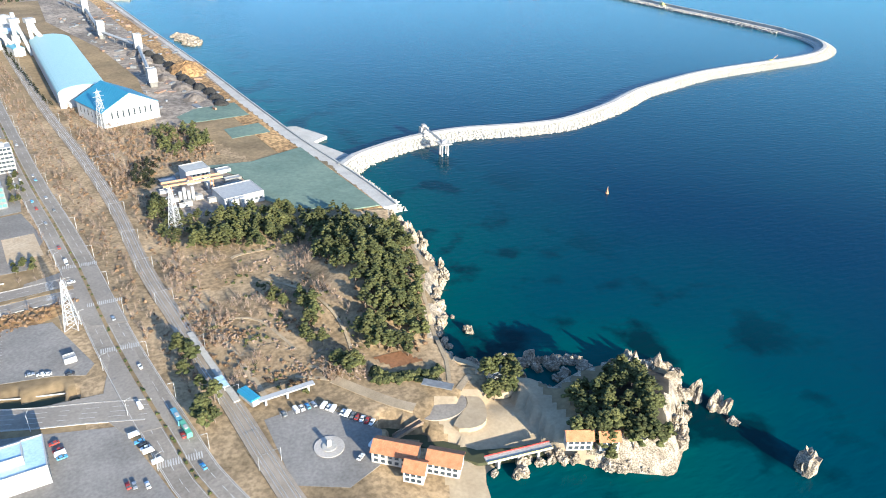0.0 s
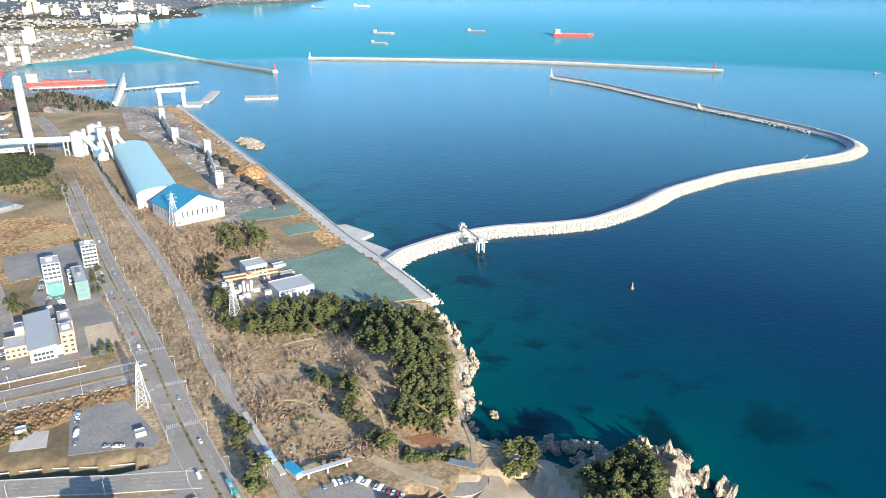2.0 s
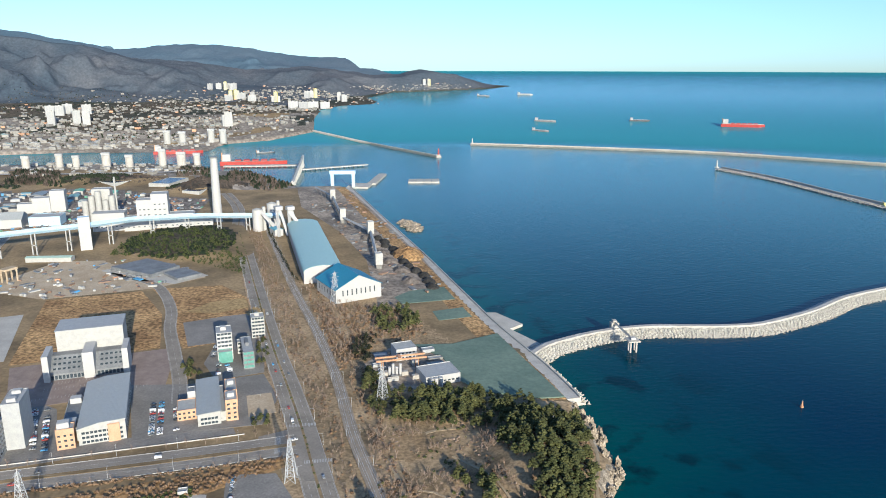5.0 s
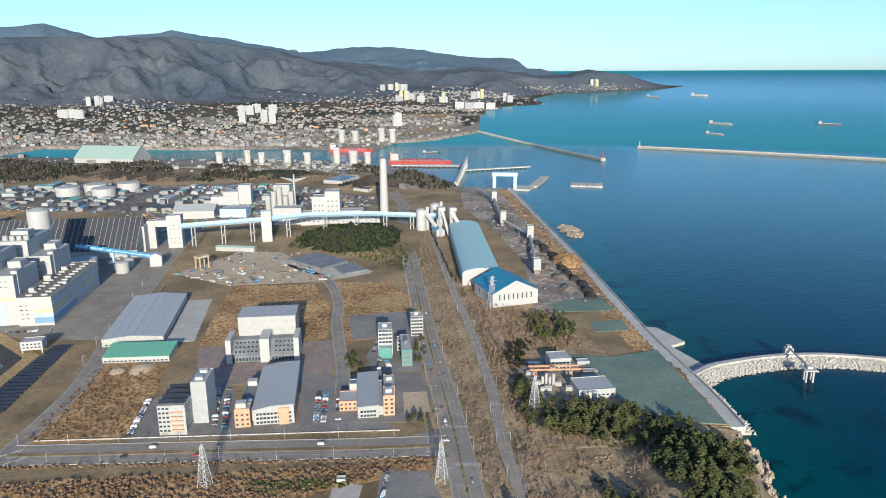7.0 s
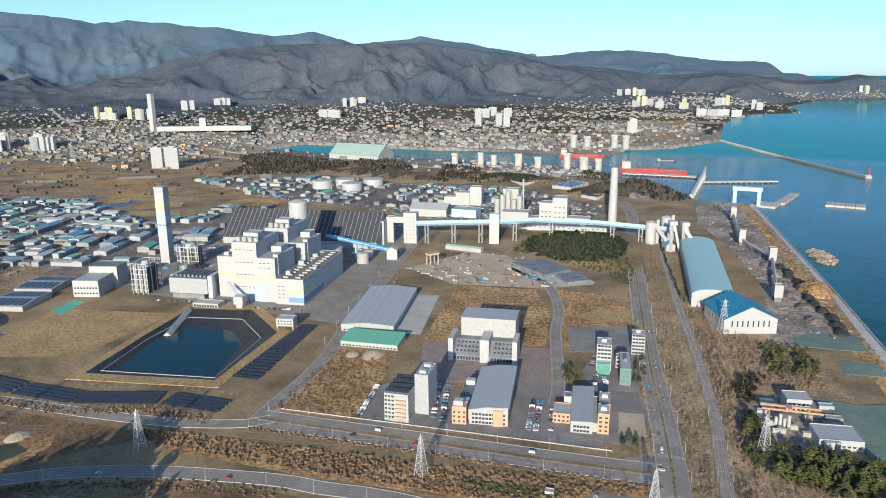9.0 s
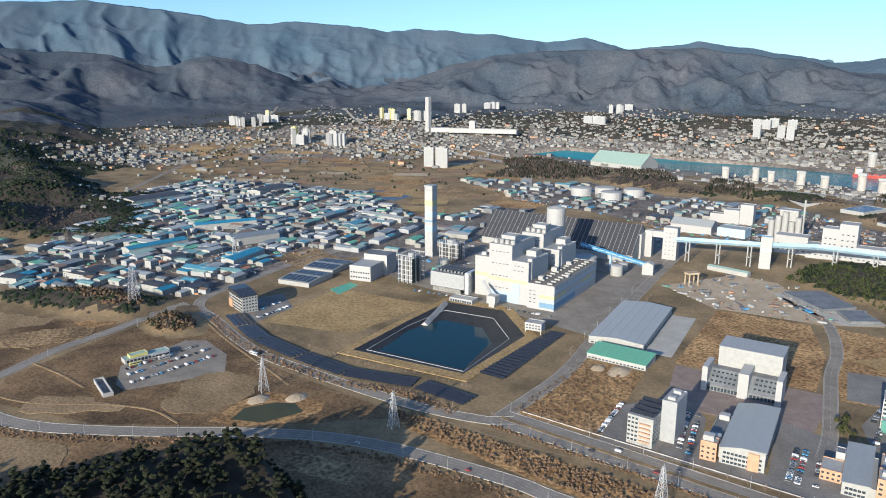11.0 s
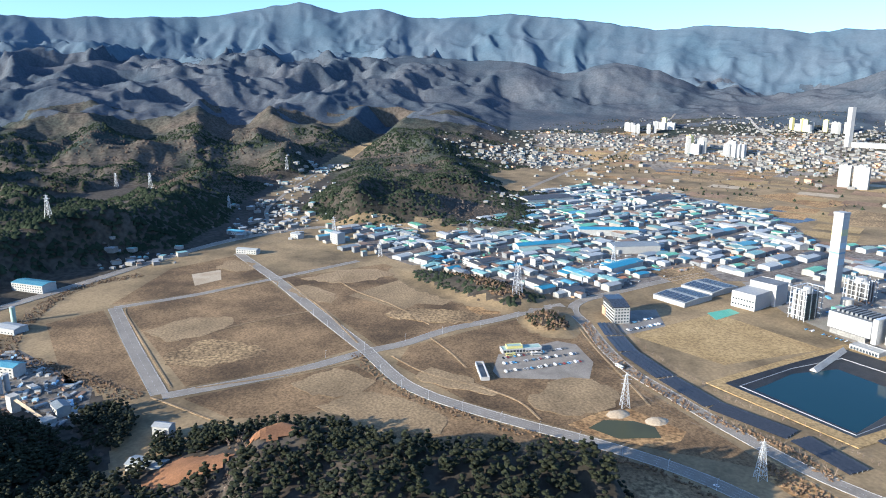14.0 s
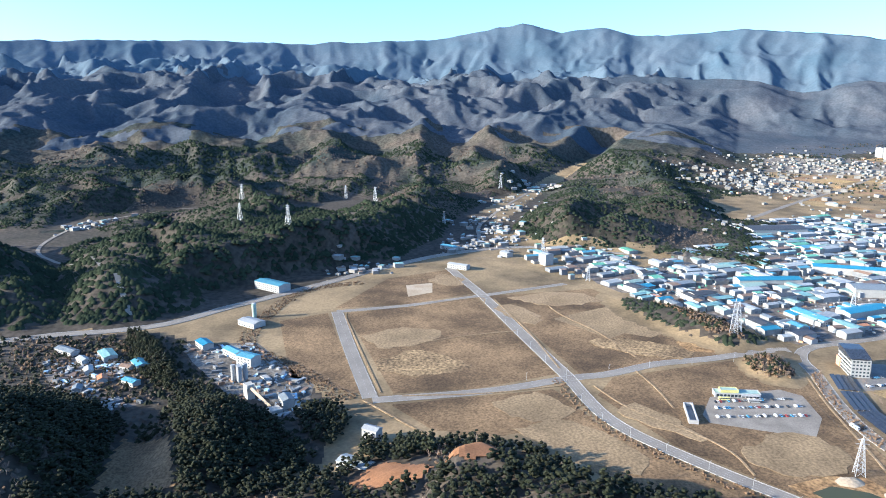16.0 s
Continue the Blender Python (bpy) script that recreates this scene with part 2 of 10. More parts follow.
M["hill_far"] = mat("hazed_hill_forest", (0.0557, 0.0751, 0.0996), (0.0968, 0.106, 0.124), 0.003, 1.0, fine=30, spread=0.2, bump=0.6, detail=10, spec=0.0)
M["pale_weeds"] = mat("pale_dry_weeds", (0.228, 0.157, 0.0866), (0.329, 0.233, 0.135), 0.02, 0.95, fine=18, spread=0.3, detail=9)
M["works_ground"] = mat("stained_works_ground", (0.085, 0.078, 0.07), (0.21, 0.19, 0.165), 0.02, 0.95, fine=12, spread=0.35, detail=9)
M["town_ground"] = mat("built_up_town_ground", (0.13, 0.115, 0.1), (0.26, 0.23, 0.2), 0.006, 0.95, fine=16, spread=0.35, detail=10)
M["works_wall"] = mat("dusty_works_panel", (0.23, 0.23, 0.217), (0.323, 0.319, 0.297), 0.05, 0.7, fine=8, spread=0.1, random_value=0.3)
M["park_ground"] = mat("dry_park_ground", (0.18, 0.13, 0.074), (0.4, 0.29, 0.175), 0.03, 0.95, fine=14, spread=0.3, detail=9)
# farthest range: the blue of haze is mixed into its forest colour
M["haze_hill"] = mat("hazed_mountain_forest", (0.0779, 0.123, 0.168), (0.107, 0.143, 0.184), 0.0025, 1.0, fine=30, spread=0.1, bump=0.4, detail=10, spec=0.0)


def water_material(name, deep, shallow, weed, rough, wave, offing_sheen=(0.075, 0.27, 0.34)):
    """Sea water: colour by the depth that the sheet carries, weed patches near the shore, waves as bump. Sky reflection
    and haze on the far sea are mixed into the colour.
    """
    m = bpy.data.materials.new(name)
    m.use_nodes = True
    n, l = m.node_tree.nodes, m.node_tree.links
    p = n["Principled BSDF"]
    p.inputs["Roughness"].default_value = rough
    p.inputs["IOR"].default_value = 1.33
    p.inputs["Specular IOR Level"].default_value = 0.1
    at = n.new("ShaderNodeAttribute")
    at.attribute_name = "depth"
    geo = n.new("ShaderNodeNewGeometry")
    patch = n.new("ShaderNodeTexNoise")
    patch.inputs["Scale"].default_value, patch.inputs["Detail"].default_value = 0.012, 7
    l.new(geo.outputs["Position"], patch.inputs["Vector"])
    wob = n.new("ShaderNodeMath")
    wob.operation = "MULTIPLY_ADD"
    wob.inputs[1].default_value, wob.inputs[2].default_value = 0.5, -0.25
    l.new(patch.outputs["Fac"], wob.inputs[0])
    add = n.new("ShaderNodeMath")
    add.operation = "ADD"
    l.new(at.outputs["Fac"], add.inputs[0]), l.new(wob.outputs["Value"], add.inputs[1])
    ramp = n.new("ShaderNodeValToRGB")
    e = ramp.color_ramp.elements
    e[0].position, e[0].color = 0.0, rgb(shallow)
    e[1].position, e[1].color = 1.0, rgb(deep)
    mid = e.new(0.35)
    mid.color = rgb([0.45 * s + 0.55 * d for s, d in zip(shallow, deep)])
    l.new(add.outputs["Value"], ramp.inputs["Fac"])
    wd = n.new("ShaderNodeTexNoise")
    wd.inputs["Scale"].default_value, wd.inputs["Detail"].default_value = 0.022, 8
    l.new(geo.outputs["Position"], wd.inputs["Vector"])
    wr = n.new("ShaderNodeMapRange")
    wr.inputs["From Min"].default_value, wr.inputs["From Max"].default_value = 0.53, 0.62
    l.new(wd.outputs["Fac"], wr.inputs["Value"])
    near = n.new("ShaderNodeMapRange")
    near.inputs["From Min"].default_value, near.inputs["From Max"].default_value = 0.8, 0.15
    near.inputs["To Max"].default_value = 0.75
    l.new(at.outputs["Fac"], near.inputs["Value"])
    both = n.new("ShaderNodeMath")
    both.operation = "MULTIPLY"
    l.new(wr.outputs["Result"], both.inputs[0]), l.new(near.outputs["Result"], both.inputs[1])
    mix = n.new("ShaderNodeMix")
    mix.data_type = "RGBA"
    l.new(both.outputs["Value"], mix.inputs["Factor"])
    l.new(ramp.outputs["Color"], mix.inputs["A"])
    mix.inputs["B"].default_value = rgb(weed)
    # far water is painted paler, standing in for sky reflected at low angles
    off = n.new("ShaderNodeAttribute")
    off.attribute_name = "offing_sheen"
    far_sheen = n.new("ShaderNodeMix")
    far_sheen.data_type = "RGBA"
    l.new(off.outputs["Fac"], far_sheen.inputs["Factor"])
    l.new(mix.outputs["Result"], far_sheen.inputs["A"])
    far_sheen.inputs["B"].default_value = rgb(offing_sheen)
    l.new(far_sheen.outputs["Result"], p.inputs["Base Color"])
    w = n.new("ShaderNodeTexNoise")
    w.inputs["Scale"].default_value, w.inputs["Detail"].default_value = 0.26, 5
    mp = n.new("ShaderNodeMapping")
    mp.inputs["Scale"].default_value = (0.45, 1.0, 1.0)
    mp.inputs["Rotation"].default_value = (0, 0, 0.3)
    l.new(geo.outputs["Position"], mp.inputs["Vector"])
    l.new(mp.outputs["Vector"], w.inputs["Vector"])
    bp = n.new("ShaderNodeBump")
    bp.inputs["Strength"].default_value, bp.inputs["Distance"].default_value = 0.8, wave
    l.new(w.outputs["Fac"], bp.inputs["Height"])
    l.new(bp.outputs["Normal"], p.inputs["Normal"])
    return m


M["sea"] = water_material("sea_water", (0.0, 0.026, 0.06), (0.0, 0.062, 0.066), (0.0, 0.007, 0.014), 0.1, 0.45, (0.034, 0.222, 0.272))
M["pond"] = water_material("pond_water", (0.012, 0.045, 0.065), (0.012, 0.045, 0.065), (0.012, 0.045, 0.065), 0.06, 0.03)
M["stream"] = water_material("stream_water", (0.07, 0.075, 0.045), (0.07, 0.075, 0.045), (0.06, 0.065, 0.04), 0.1, 0.02)


# ---- building helpers ----
def obj(name, bm, material, parent=None, label="", smooth=False):
    me = bpy.data.meshes.new(name)
    bm.to_mesh(me)
    bm.free()
    for mm in (material if isinstance(material, (list, tuple)) else [material]):
        me.materials.append(mm)
    if smooth:
        me.polygons.foreach_set("use_smooth", [True] * len(me.polygons))
    ob = new(name, me)
    if parent is not None:
        ob.parent = parent
    if label:
        tagged(ob, label)
    return ob


part = obj


def thing(name, x, y, z, rz, label, category, group="", kind=""):
    ob = new(name)
    ob.empty_display_size = 0.5
    ob.matrix_world = pose(x, y, z, 0, 0, rz)
    return tagged(ob, label, category, group, kind)


def box(bm, x0, y0, z0, x1, y1, z1, mi=0):
    v = [bm.verts.new(c) for c in ((x0, y0, z0), (x1, y0, z0), (x1, y1, z0), (x0, y1, z0), (x0, y0, z1), (x1, y0, z1), (x1, y1, z1), (x0, y1, z1))]
    for q in ((0, 3, 2, 1), (4, 5, 6, 7), (0, 1, 5, 4), (1, 2, 6, 5), (2, 3, 7, 6), (3, 0, 4, 7)):
        bm.faces.new([v[i] for i in q]).material_index = mi
    return bm


def boxes(*dims):
    bm = bmesh.new()
    for d in dims:
        box(bm, *d)
    return bm


def extrude_poly(pts, z0, z1):
    """A prism over a plan outline (counter-clockwise)."""
    bm = bmesh.new()
    lo = [bm.verts.new((x, y, z0)) for x, y in pts]
    hi = [bm.verts.new((x, y, z1)) for x, y in pts]
    bm.faces.new(hi)
    bm.faces.new(lo[::-1])
    n = len(pts)
    for i in range(n):
        bm.faces.new((lo[i], lo[(i + 1) % n], hi[(i + 1) % n], hi[i]))
    bmesh.ops.recalc_face_normals(bm, faces=bm.faces)
    return bm


def profile(pts, y0, y1):
    """A prism of an x-z outline along y."""
    bm = bmesh.new()
    a = [bm.verts.new((x, y0, z)) for x, z in pts]
    b = [bm.verts.new((x, y1, z)) for x, z in pts]
    bm.faces.new(a)
    bm.faces.new(b[::-1])
    n = len(pts)
    for i in range(n):
        bm.faces.new((a[(i + 1) % n], a[i], b[i], b[(i + 1) % n]))
    bmesh.ops.recalc_face_normals(bm, faces=bm.faces)
    return bm


def tube(bm, p, q, r0, r1=None, n=8, caps=True):
    """A tapered round bar between two places."""
    p, q = Vector(p), Vector(q)
    m = (q - p).to_track_quat("Z", "Y").to_matrix()
    r1 = r0 if r1 is None else r1
    a = [bm.verts.new(p + m @ Vector((r0 * math.cos(k * math.tau / n), r0 * math.sin(k * math.tau / n), 0))) for k in range(n)]
    b = [bm.verts.new(q + m @ Vector((r1 * math.cos(k * math.tau / n), r1 * math.sin(k * math.tau / n), 0))) for k in range(n)]
    for k in range(n):
        bm.faces.new((a[k], a[(k + 1) % n], b[(k + 1) % n], b[k]))
    if caps:
        bm.faces.new(a[::-1]), bm.faces.new(b)
    return bm


def beam(bm, p, q, w, h=None):
    """A square bar between two places."""
    return tube(bm, p, q, w * 0.7, (h or w) * 0.7, 4)


def offset_line(pts, d):
    """A line moved sideways by d (to the left of its way)."""
    out = []
    for i, p in enumerate(pts):
        a, b = Vector(pts[max(i - 1, 0)]), Vector(pts[min(i + 1, len(pts) - 1)])
        t = (b - a).normalized()
        out.append((p[0] - t.y * d, p[1] + t.x * d))
    return out


def smooth_line(pts, step=12.0):
    """A Catmull-Rom line through plan points."""
    P = [Vector(p) for p in pts]
    P = [P[0] * 2 - P[1]] + P + [P[-1] * 2 - P[-2]]
    out = []
    for i in range(1, len(P) - 2):
        n = max(1, int((P[i + 1] - P[i]).length / step))
        for k in range(n):
            t = k / n
            out.append(tuple(0.5 * (2 * P[i] + (P[i + 1] - P[i - 1]) * t + (2 * P[i - 1] - 5 * P[i] + 4 * P[i + 1] - P[i + 2]) * t * t + (3 * P[i] - P[i - 1] - 3 * P[i + 1] + P[i + 2]) * t ** 3)))
    out.append(tuple(P[-2]))
    return out


def strip(line, d0, d1, z, thick=0.5):
    """A slab along a line, between two sideways offsets, with its top at z."""
    bm = bmesh.new()
    a, b = offset_line(line, d0), offset_line(line, d1)
    rows = []
    for (x0, y0), (x1, y1) in zip(a, b):
        rows.append([bm.verts.new(c) for c in ((x0, y0, z), (x1, y1, z), (x1, y1, z - thick), (x0, y0, z - thick))])
    for r, s in zip(rows, rows[1:]):
        for k in range(4):
            bm.faces.new((r[k], r[(k + 1) % 4], s[(k + 1) % 4], s[k]))
    bm.faces.new(rows[0]), bm.faces.new(rows[-1][::-1])
    bmesh.ops.recalc_face_normals(bm, faces=bm.faces)
    return bm


def from_arrays(name, verts, faces, material, smooth=False):
    me = bpy.data.meshes.new(name)
    me.from_pydata(verts.tolist() if hasattr(verts, "tolist") else verts, [], faces.tolist() if hasattr(faces, "tolist") else faces)
    for mm in (material if isinstance(material, (list, tuple)) else [material]):
        me.materials.append(mm)
    if smooth:
        me.polygons.foreach_set("use_smooth", np.ones(len(me.polygons), bool))
    me.update()
    return new(name, me)


def template(bm):
    """Vertices and triangles of a bmesh, for scattering."""
    bmesh.ops.triangulate(bm, faces=bm.faces)
    bm.verts.index_update()
    v = np.array([x.co[:] for x in bm.verts], float)
    f = np.array([[y.index for y in x.verts] for x in bm.faces], int)
    m = np.array([x.material_index for x in bm.faces], int)
    bm.free()
    return v, f, m


def scatter(name, temps, places, material, label, category, smooth=False):
    """Many uncountable pieces as one mesh. places: rows x, y, z, width scale, height scale, turn."""
    V, F, S, base = [], [], [], 0
    pick = np.random.RandomState(len(places)).randint(0, len(temps), len(places))
    for k, (v, f, m) in enumerate(temps):
        P = places[pick == k]
        if not len(P):
            continue
        c, s = np.cos(P[:, 5])[:, None], np.sin(P[:, 5])[:, None]
        x = P[:, 0:1] + P[:, 3:4] * (c * v[None, :, 0] - s * v[None, :, 1])
        y = P[:, 1:2] + P[:, 3:4] * (s * v[None, :, 0] + c * v[None, :, 1])
        z = P[:, 2:3] + P[:, 4:5] * v[None, :, 2]
        V.append(np.stack([x, y, z], -1).reshape(-1, 3))
        F.append((f[None] + (np.arange(len(P)) * len(v))[:, None, None]).reshape(-1, 3) + base)
        S.append(np.tile(m, len(P)))
        base += len(P) * len(v)
    V, F = np.concatenate(V), np.concatenate(F)
    me = bpy.data.meshes.new(name)
    me.vertices.add(len(V))
    me.vertices.foreach_set("co", V.ravel())
    me.loops.add(F.size)
    me.loops.foreach_set("vertex_index", F.ravel().astype(np.int32))
    me.polygons.add(len(F))
    me.polygons.foreach_set("loop_start", np.arange(0, F.size, 3, dtype=np.int32))
    me.polygons.foreach_set("loop_total", np.full(len(F), 3, np.int32))
    for mm in (material if isinstance(material, (list, tuple)) else [material]):
        me.materials.append(mm)
    me.polygons.foreach_set("material_index", np.concatenate(S).astype(np.int32))
    me.polygons.foreach_set("use_smooth", np.full(len(F), smooth, bool))
    me.update(calc_edges=True)
    return tagged(new(name, me), label, category, kind="stuff")


# ---- plan ----
GROUND = 8.0
RING0, RING1, DRAW = 2600.0, 4900.0, 0.36


def eye_level(yaw):
    """Height of eye above the sea by heading (degrees)."""
    return 276 + 30 * np.clip((yaw - 5) / 50, 0, 1)


def drawn_in(r):
    """Distance at which far country stands: true to 2.6 km, then closing up towards the horizon ring."""
    mid = RING0 * (np.clip(r, RING0, 9000) / RING0) ** DRAW
    edge = RING0 * (9000 / RING0) ** DRAW
    far = edge + (RING1 - edge) * (1 - np.exp(-np.maximum(r - 9000, 0) * DRAW * edge / 9000 / (RING1 - edge)))
    return np.where(r < RING0, r, np.where(r < 9000, mid, far))


def warp(x, y, z):
    """Draws what lies beyond 2.6 km in towards the horizon ring, along its line of sight. Returns x, y, z and the shrinking."""
    x, y, z = np.asarray(x, float), np.asarray(y, float), np.asarray(z, float)
    r = np.hypot(x, y) + 1e-6
    k = drawn_in(r) / r
    h = eye_level(np.degrees(np.arctan2(-x, y)))
    return x * k, y * k, h + (z - h) * k, k


def lattice(ix, iy, seed):
    h = (ix * 374761393 + iy * 668265263 + seed * 974634777) & 0xFFFFFFFF
    h = ((h ^ (h >> 13)) * 1274126177) & 0xFFFFFFFF
    return ((h ^ (h >> 16)) & 0xFFFF) / 65535.0


def value_noise(x, y, seed=0):
    ix, iy = np.floor(x).astype(np.int64), np.floor(y).astype(np.int64)
    fx, fy = x - ix, y - iy
    fx, fy = fx * fx * fx * (fx * (fx * 6 - 15) + 10), fy * fy * fy * (fy * (fy * 6 - 15) + 10)
    a, b, c, d = lattice(ix, iy, seed), lattice(ix + 1, iy, seed), lattice(ix, iy + 1, seed), lattice(ix + 1, iy + 1, seed)
    return (a * (1 - fx) + b * fx) * (1 - fy) + (c * (1 - fx) + d * fx) * fy


def fractal(x, y, octaves=5, seed=0, ridged=False):
    total, amp, norm = 0, 1.0, 0
    for k in range(octaves):
        n = value_noise(x, y, seed + k)
        if ridged:
            n = 1 - np.abs(2 * n - 1)
        total, norm, amp = total + amp * n, norm + amp, amp * 0.5
        x, y = x * 2.03 + 17.1, y * 2.03 - 9.3
    return total / norm


def ridges(x, y, octaves, seed):
    """Rounded branching ridges between valleys, 0 to about 1."""
    total, amp, norm = 0, 1.0, 0
    for k in range(octaves):
        n = 2 * value_noise(x, y, seed + k) - 1
        total, norm, amp = total + amp * (1 - np.sqrt(n * n + 0.012)), norm + amp, amp * 0.46
        x, y = x * 0.88 * 2.05 - y * 0.47 * 2.05 + 17.1, x * 0.47 * 2.05 + y * 0.88 * 2.05 - 9.3
    return np.clip((total / norm - 0.3) / 0.55, 0, 1.15)


COAST = [(-120, -3000), (20, -900), (70, -200), (112, 180), (128, 250), (144, 252), (158, 254), (170, 243), (186, 232), (203, 221), (218, 234),
         (219, 243), (229, 250), (245, 268), (251, 281), (246, 291), (231, 297), (208, 303), (193, 301), (182, 296), (171, 309), (157, 316), (147, 330), (143, 353),
         (146, 369), (160, 383), (158, 401), (178, 428), (173, 452), (180, 486), (172, 512), (178, 524), (174, 560), (166, 605), (163, 640)]
COAST_NORTH = [(152, 668), (141, 719), (119, 851), (90, 1027), (37, 1315), (-6, 1562), (-22, 1641), (-100, 1640), (-142, 1660), (-203, 1779), (-278, 1901), (-340, 1951), (-420, 1965), (-448, 2095),
               (-880, 2120), (-1200, 2110), (-1720, 2170), (-1700, 2410), (-1150, 2400), (-880, 2420), (-560, 2420), (-486, 2450), (-461, 2657), (-325, 2765), (-180, 3105), (-220, 3990), (-214, 4459), (-58, 5060),
               (186, 5282), (218, 5663), (120, 6300), (387, 7481), (952, 7910), (1681, 8721), (2119, 9717), (1500, 10800), (500, 13000), (-500, 50000)]
SHORE = COAST + COAST_NORTH + [(-60000, 50000), (-60000, -60000), (-2000, -60000)]


def shore_distance(x, y):
    """Signed distance to the shore line: positive on land."""
    d2 = np.full(x.shape, 1e18)
    inside = np.zeros(x.shape, bool)
    n = len(SHORE)
    for i in range(n):
        (ax, ay), (bx, by) = SHORE[i], SHORE[(i + 1) % n]
        ex, ey = bx - ax, by - ay
        t = np.clip(((x - ax) * ex + (y - ay) * ey) / (ex * ex + ey * ey), 0, 1)
        d2 = np.minimum(d2, (x - ax - t * ex) ** 2 + (y - ay - t * ey) ** 2)
        cross = (ay > y) != (by > y)
        with np.errstate(divide="ignore", invalid="ignore"):
            inside ^= cross & (x < ex * (y - ay) / (ey if ey else 1e-9) + ax)
    return np.where(inside, 1, -1) * np.sqrt(d2)


# rounded foothills: heights over the plain by heading (rows, degrees) and distance (columns, metres)
HILL_R = [1100, 1500, 2000, 2600, 3100, 3600, 4000, 4500]
HILL_YAW = [-6, 8, 40, 52, 60, 66, 70, 75, 84, 92, 110]
HILL_TOP = [[0, 0, 0, 0, 0, 0, 0, 0], [0, 0, 0, 0, 8, 30, 60, 120], [0, 0, 0, 0, 8, 50, 100, 160], [0, 0, 0, 0, 4, 40, 70, 140], [0, 0, 0, 0, 4, 40, 90, 160],
            [0, 0, 0, 0, 4, 30, 90, 170], [0, 16, 22, 8, 8, 40, 110, 200], [20, 46, 56, 66, 100, 165, 235, 300], [50, 58, 64, 78, 118, 190, 260, 330], [60, 62, 68, 84, 124, 196, 270, 340], [66, 68, 74, 88, 128, 200, 270, 340]]
# ranges, front to back: distance of the crest, breadth of its slope, then heading and sight angle of the crest (degrees)
RANGES = [(4050, 600, [-12, -8, -5, -1.5, 3.5, 8, 12, 16, 19, 23, 27, 32, 36, 40, 44, 48, 52, 56, 59, 62, 65, 70, 75, 80, 87, 95, 101, 108, 124],
           [-1.6, -0.7, -0.35, -0.85, -0.1, -0.35, 0.2, 0.5, 1.2, 1.7, 2.05, 1.85, 1.8, 1.55, 0.75, -0.6, -1.5, -0.7, 0.9, 1.2, 0.7, 1.5, 1.3, 1.7, 1.4, 0.9, 1.0, 1.3, 1.0]),
          (4820, 800, [-8, -5, -1, 4, 7, 10, 13, 17, 22, 26, 31, 34, 37, 40, 44, 47, 49, 52, 56, 59, 62, 66, 70, 74, 77, 80, 83, 86, 89, 92, 98, 103, 110, 124],
           [-0.6, 0.0, 0.4, 0.6, 1.1, 1.4, 1.4, 1.0, 1.9, 2.4, 1.9, 2.7, 2.4, 2.85, 3.15, 3.4, 3.05, 3.55, 3.7, 3.5, 3.9, 4.4, 4.75, 4.6, 4.5, 5.15, 4.85, 5.6, 5.0, 4.5, 4.2, 4.1, 4.25, 3.8])]
# single hills: x, y, half length, half width, turn, height
HILLS = [(-505, -15, 105, 95, 95, 32), (-470, -110, 80, 70, 60, 24), (-390, -160, 130, 90, 60, 34), (-585, -232, 92, 56, 8, 36), (-530, -400, 160, 95, 35, 70), (-812, -377, 105, 18, 36, 10),
         (-330, -280, 180, 120, 0, 40), (-1000, -760, 170, 90, 20, 52), (-1090, -560, 230, 100, 35, 60), (-1420, -330, 230, 85, 40, 62), (-1570, 330, 190, 105, 110, 62), (-1760, 480, 170, 110, 100, 70),
         (-1300, -620, 200, 110, 30, 70), (-1700, -500, 260, 110, 35, 84), (-965, 300, 135, 46, 30, 21), (-800, 345, 44, 26, 10, 12), (-270, 1120, 90, 120, 10, 14), (-960, 1720, 210, 60, -10, 24),
         (-600, 1760, 160, 50, 0, 22), (-330, 1650, 90, 70, 20, 26), (206, 258, 36, 28, 20, 13), (120, 430, 70, 38, 80, 16), (165, 345, 14, 10, 0, 5)]


ESTATE = [(-960, 360), (-890, 420), (-920, 500), (-956, 604), (-982, 724), (-982, 822), (-1070, 1000), (-1395, 1120), (-1690, 1070), (-1870, 907), (-1820, 750), (-1551, 560), (-1414, 410), (-1251, 300), (-1143, 270), (-1043, 305)]
MIXED = [(-1395, 1456), (-1060, 1310), (-800, 1300), (-620, 1330), (-540, 1440), (-430, 1560), (-560, 1650), (-860, 1600), (-1060, 1640)]
CENTRES = [(-2300, 1800, 350), (-2900, 2300, 420), (-2100, 2300, 350), (-1600, 2700, 400), (-2700, 3300, 500), (-1100, 3000, 420), (-1700, 3500, 500), (-700, 3600, 300), (-3500, 3000, 500),
           (-1200, 4500, 500), (-500, 4600, 260), (-2600, 4400, 600), (-900, 5600, 500), (-400, 6200, 350), (200, 7600, 400), (900, 8100, 350), (-600, 7400, 500), (-3300, 1600, 300), (-2600, 1000, 200)]
HILL_FOOT = [(-262, 226), (-330, 246), (-378, 248), (-425, 238), (-455, 206), (-466, 165), (-480, 112), (-500, 66), (-540, 36), (-560, 0), (-520, -40), (-430, -60), (-250, -40), (-190, 80), (-230, 180)]
FOOT_ROAD = [(-840, -720), (-869, -603), (-895, -544), (-914, -477), (-948, -415), (-1023, -361), (-1086, -310), (-1157, -254), (-1290, -153), (-1411, -38), (-1480, 120), (-1420, 330)]
VALLEY_WAY = [(-1411, -38), (-1560, 20), (-1732, 27), (-2116, 125), (-2532, 257), (-3273, 484), (-4501, 853)]
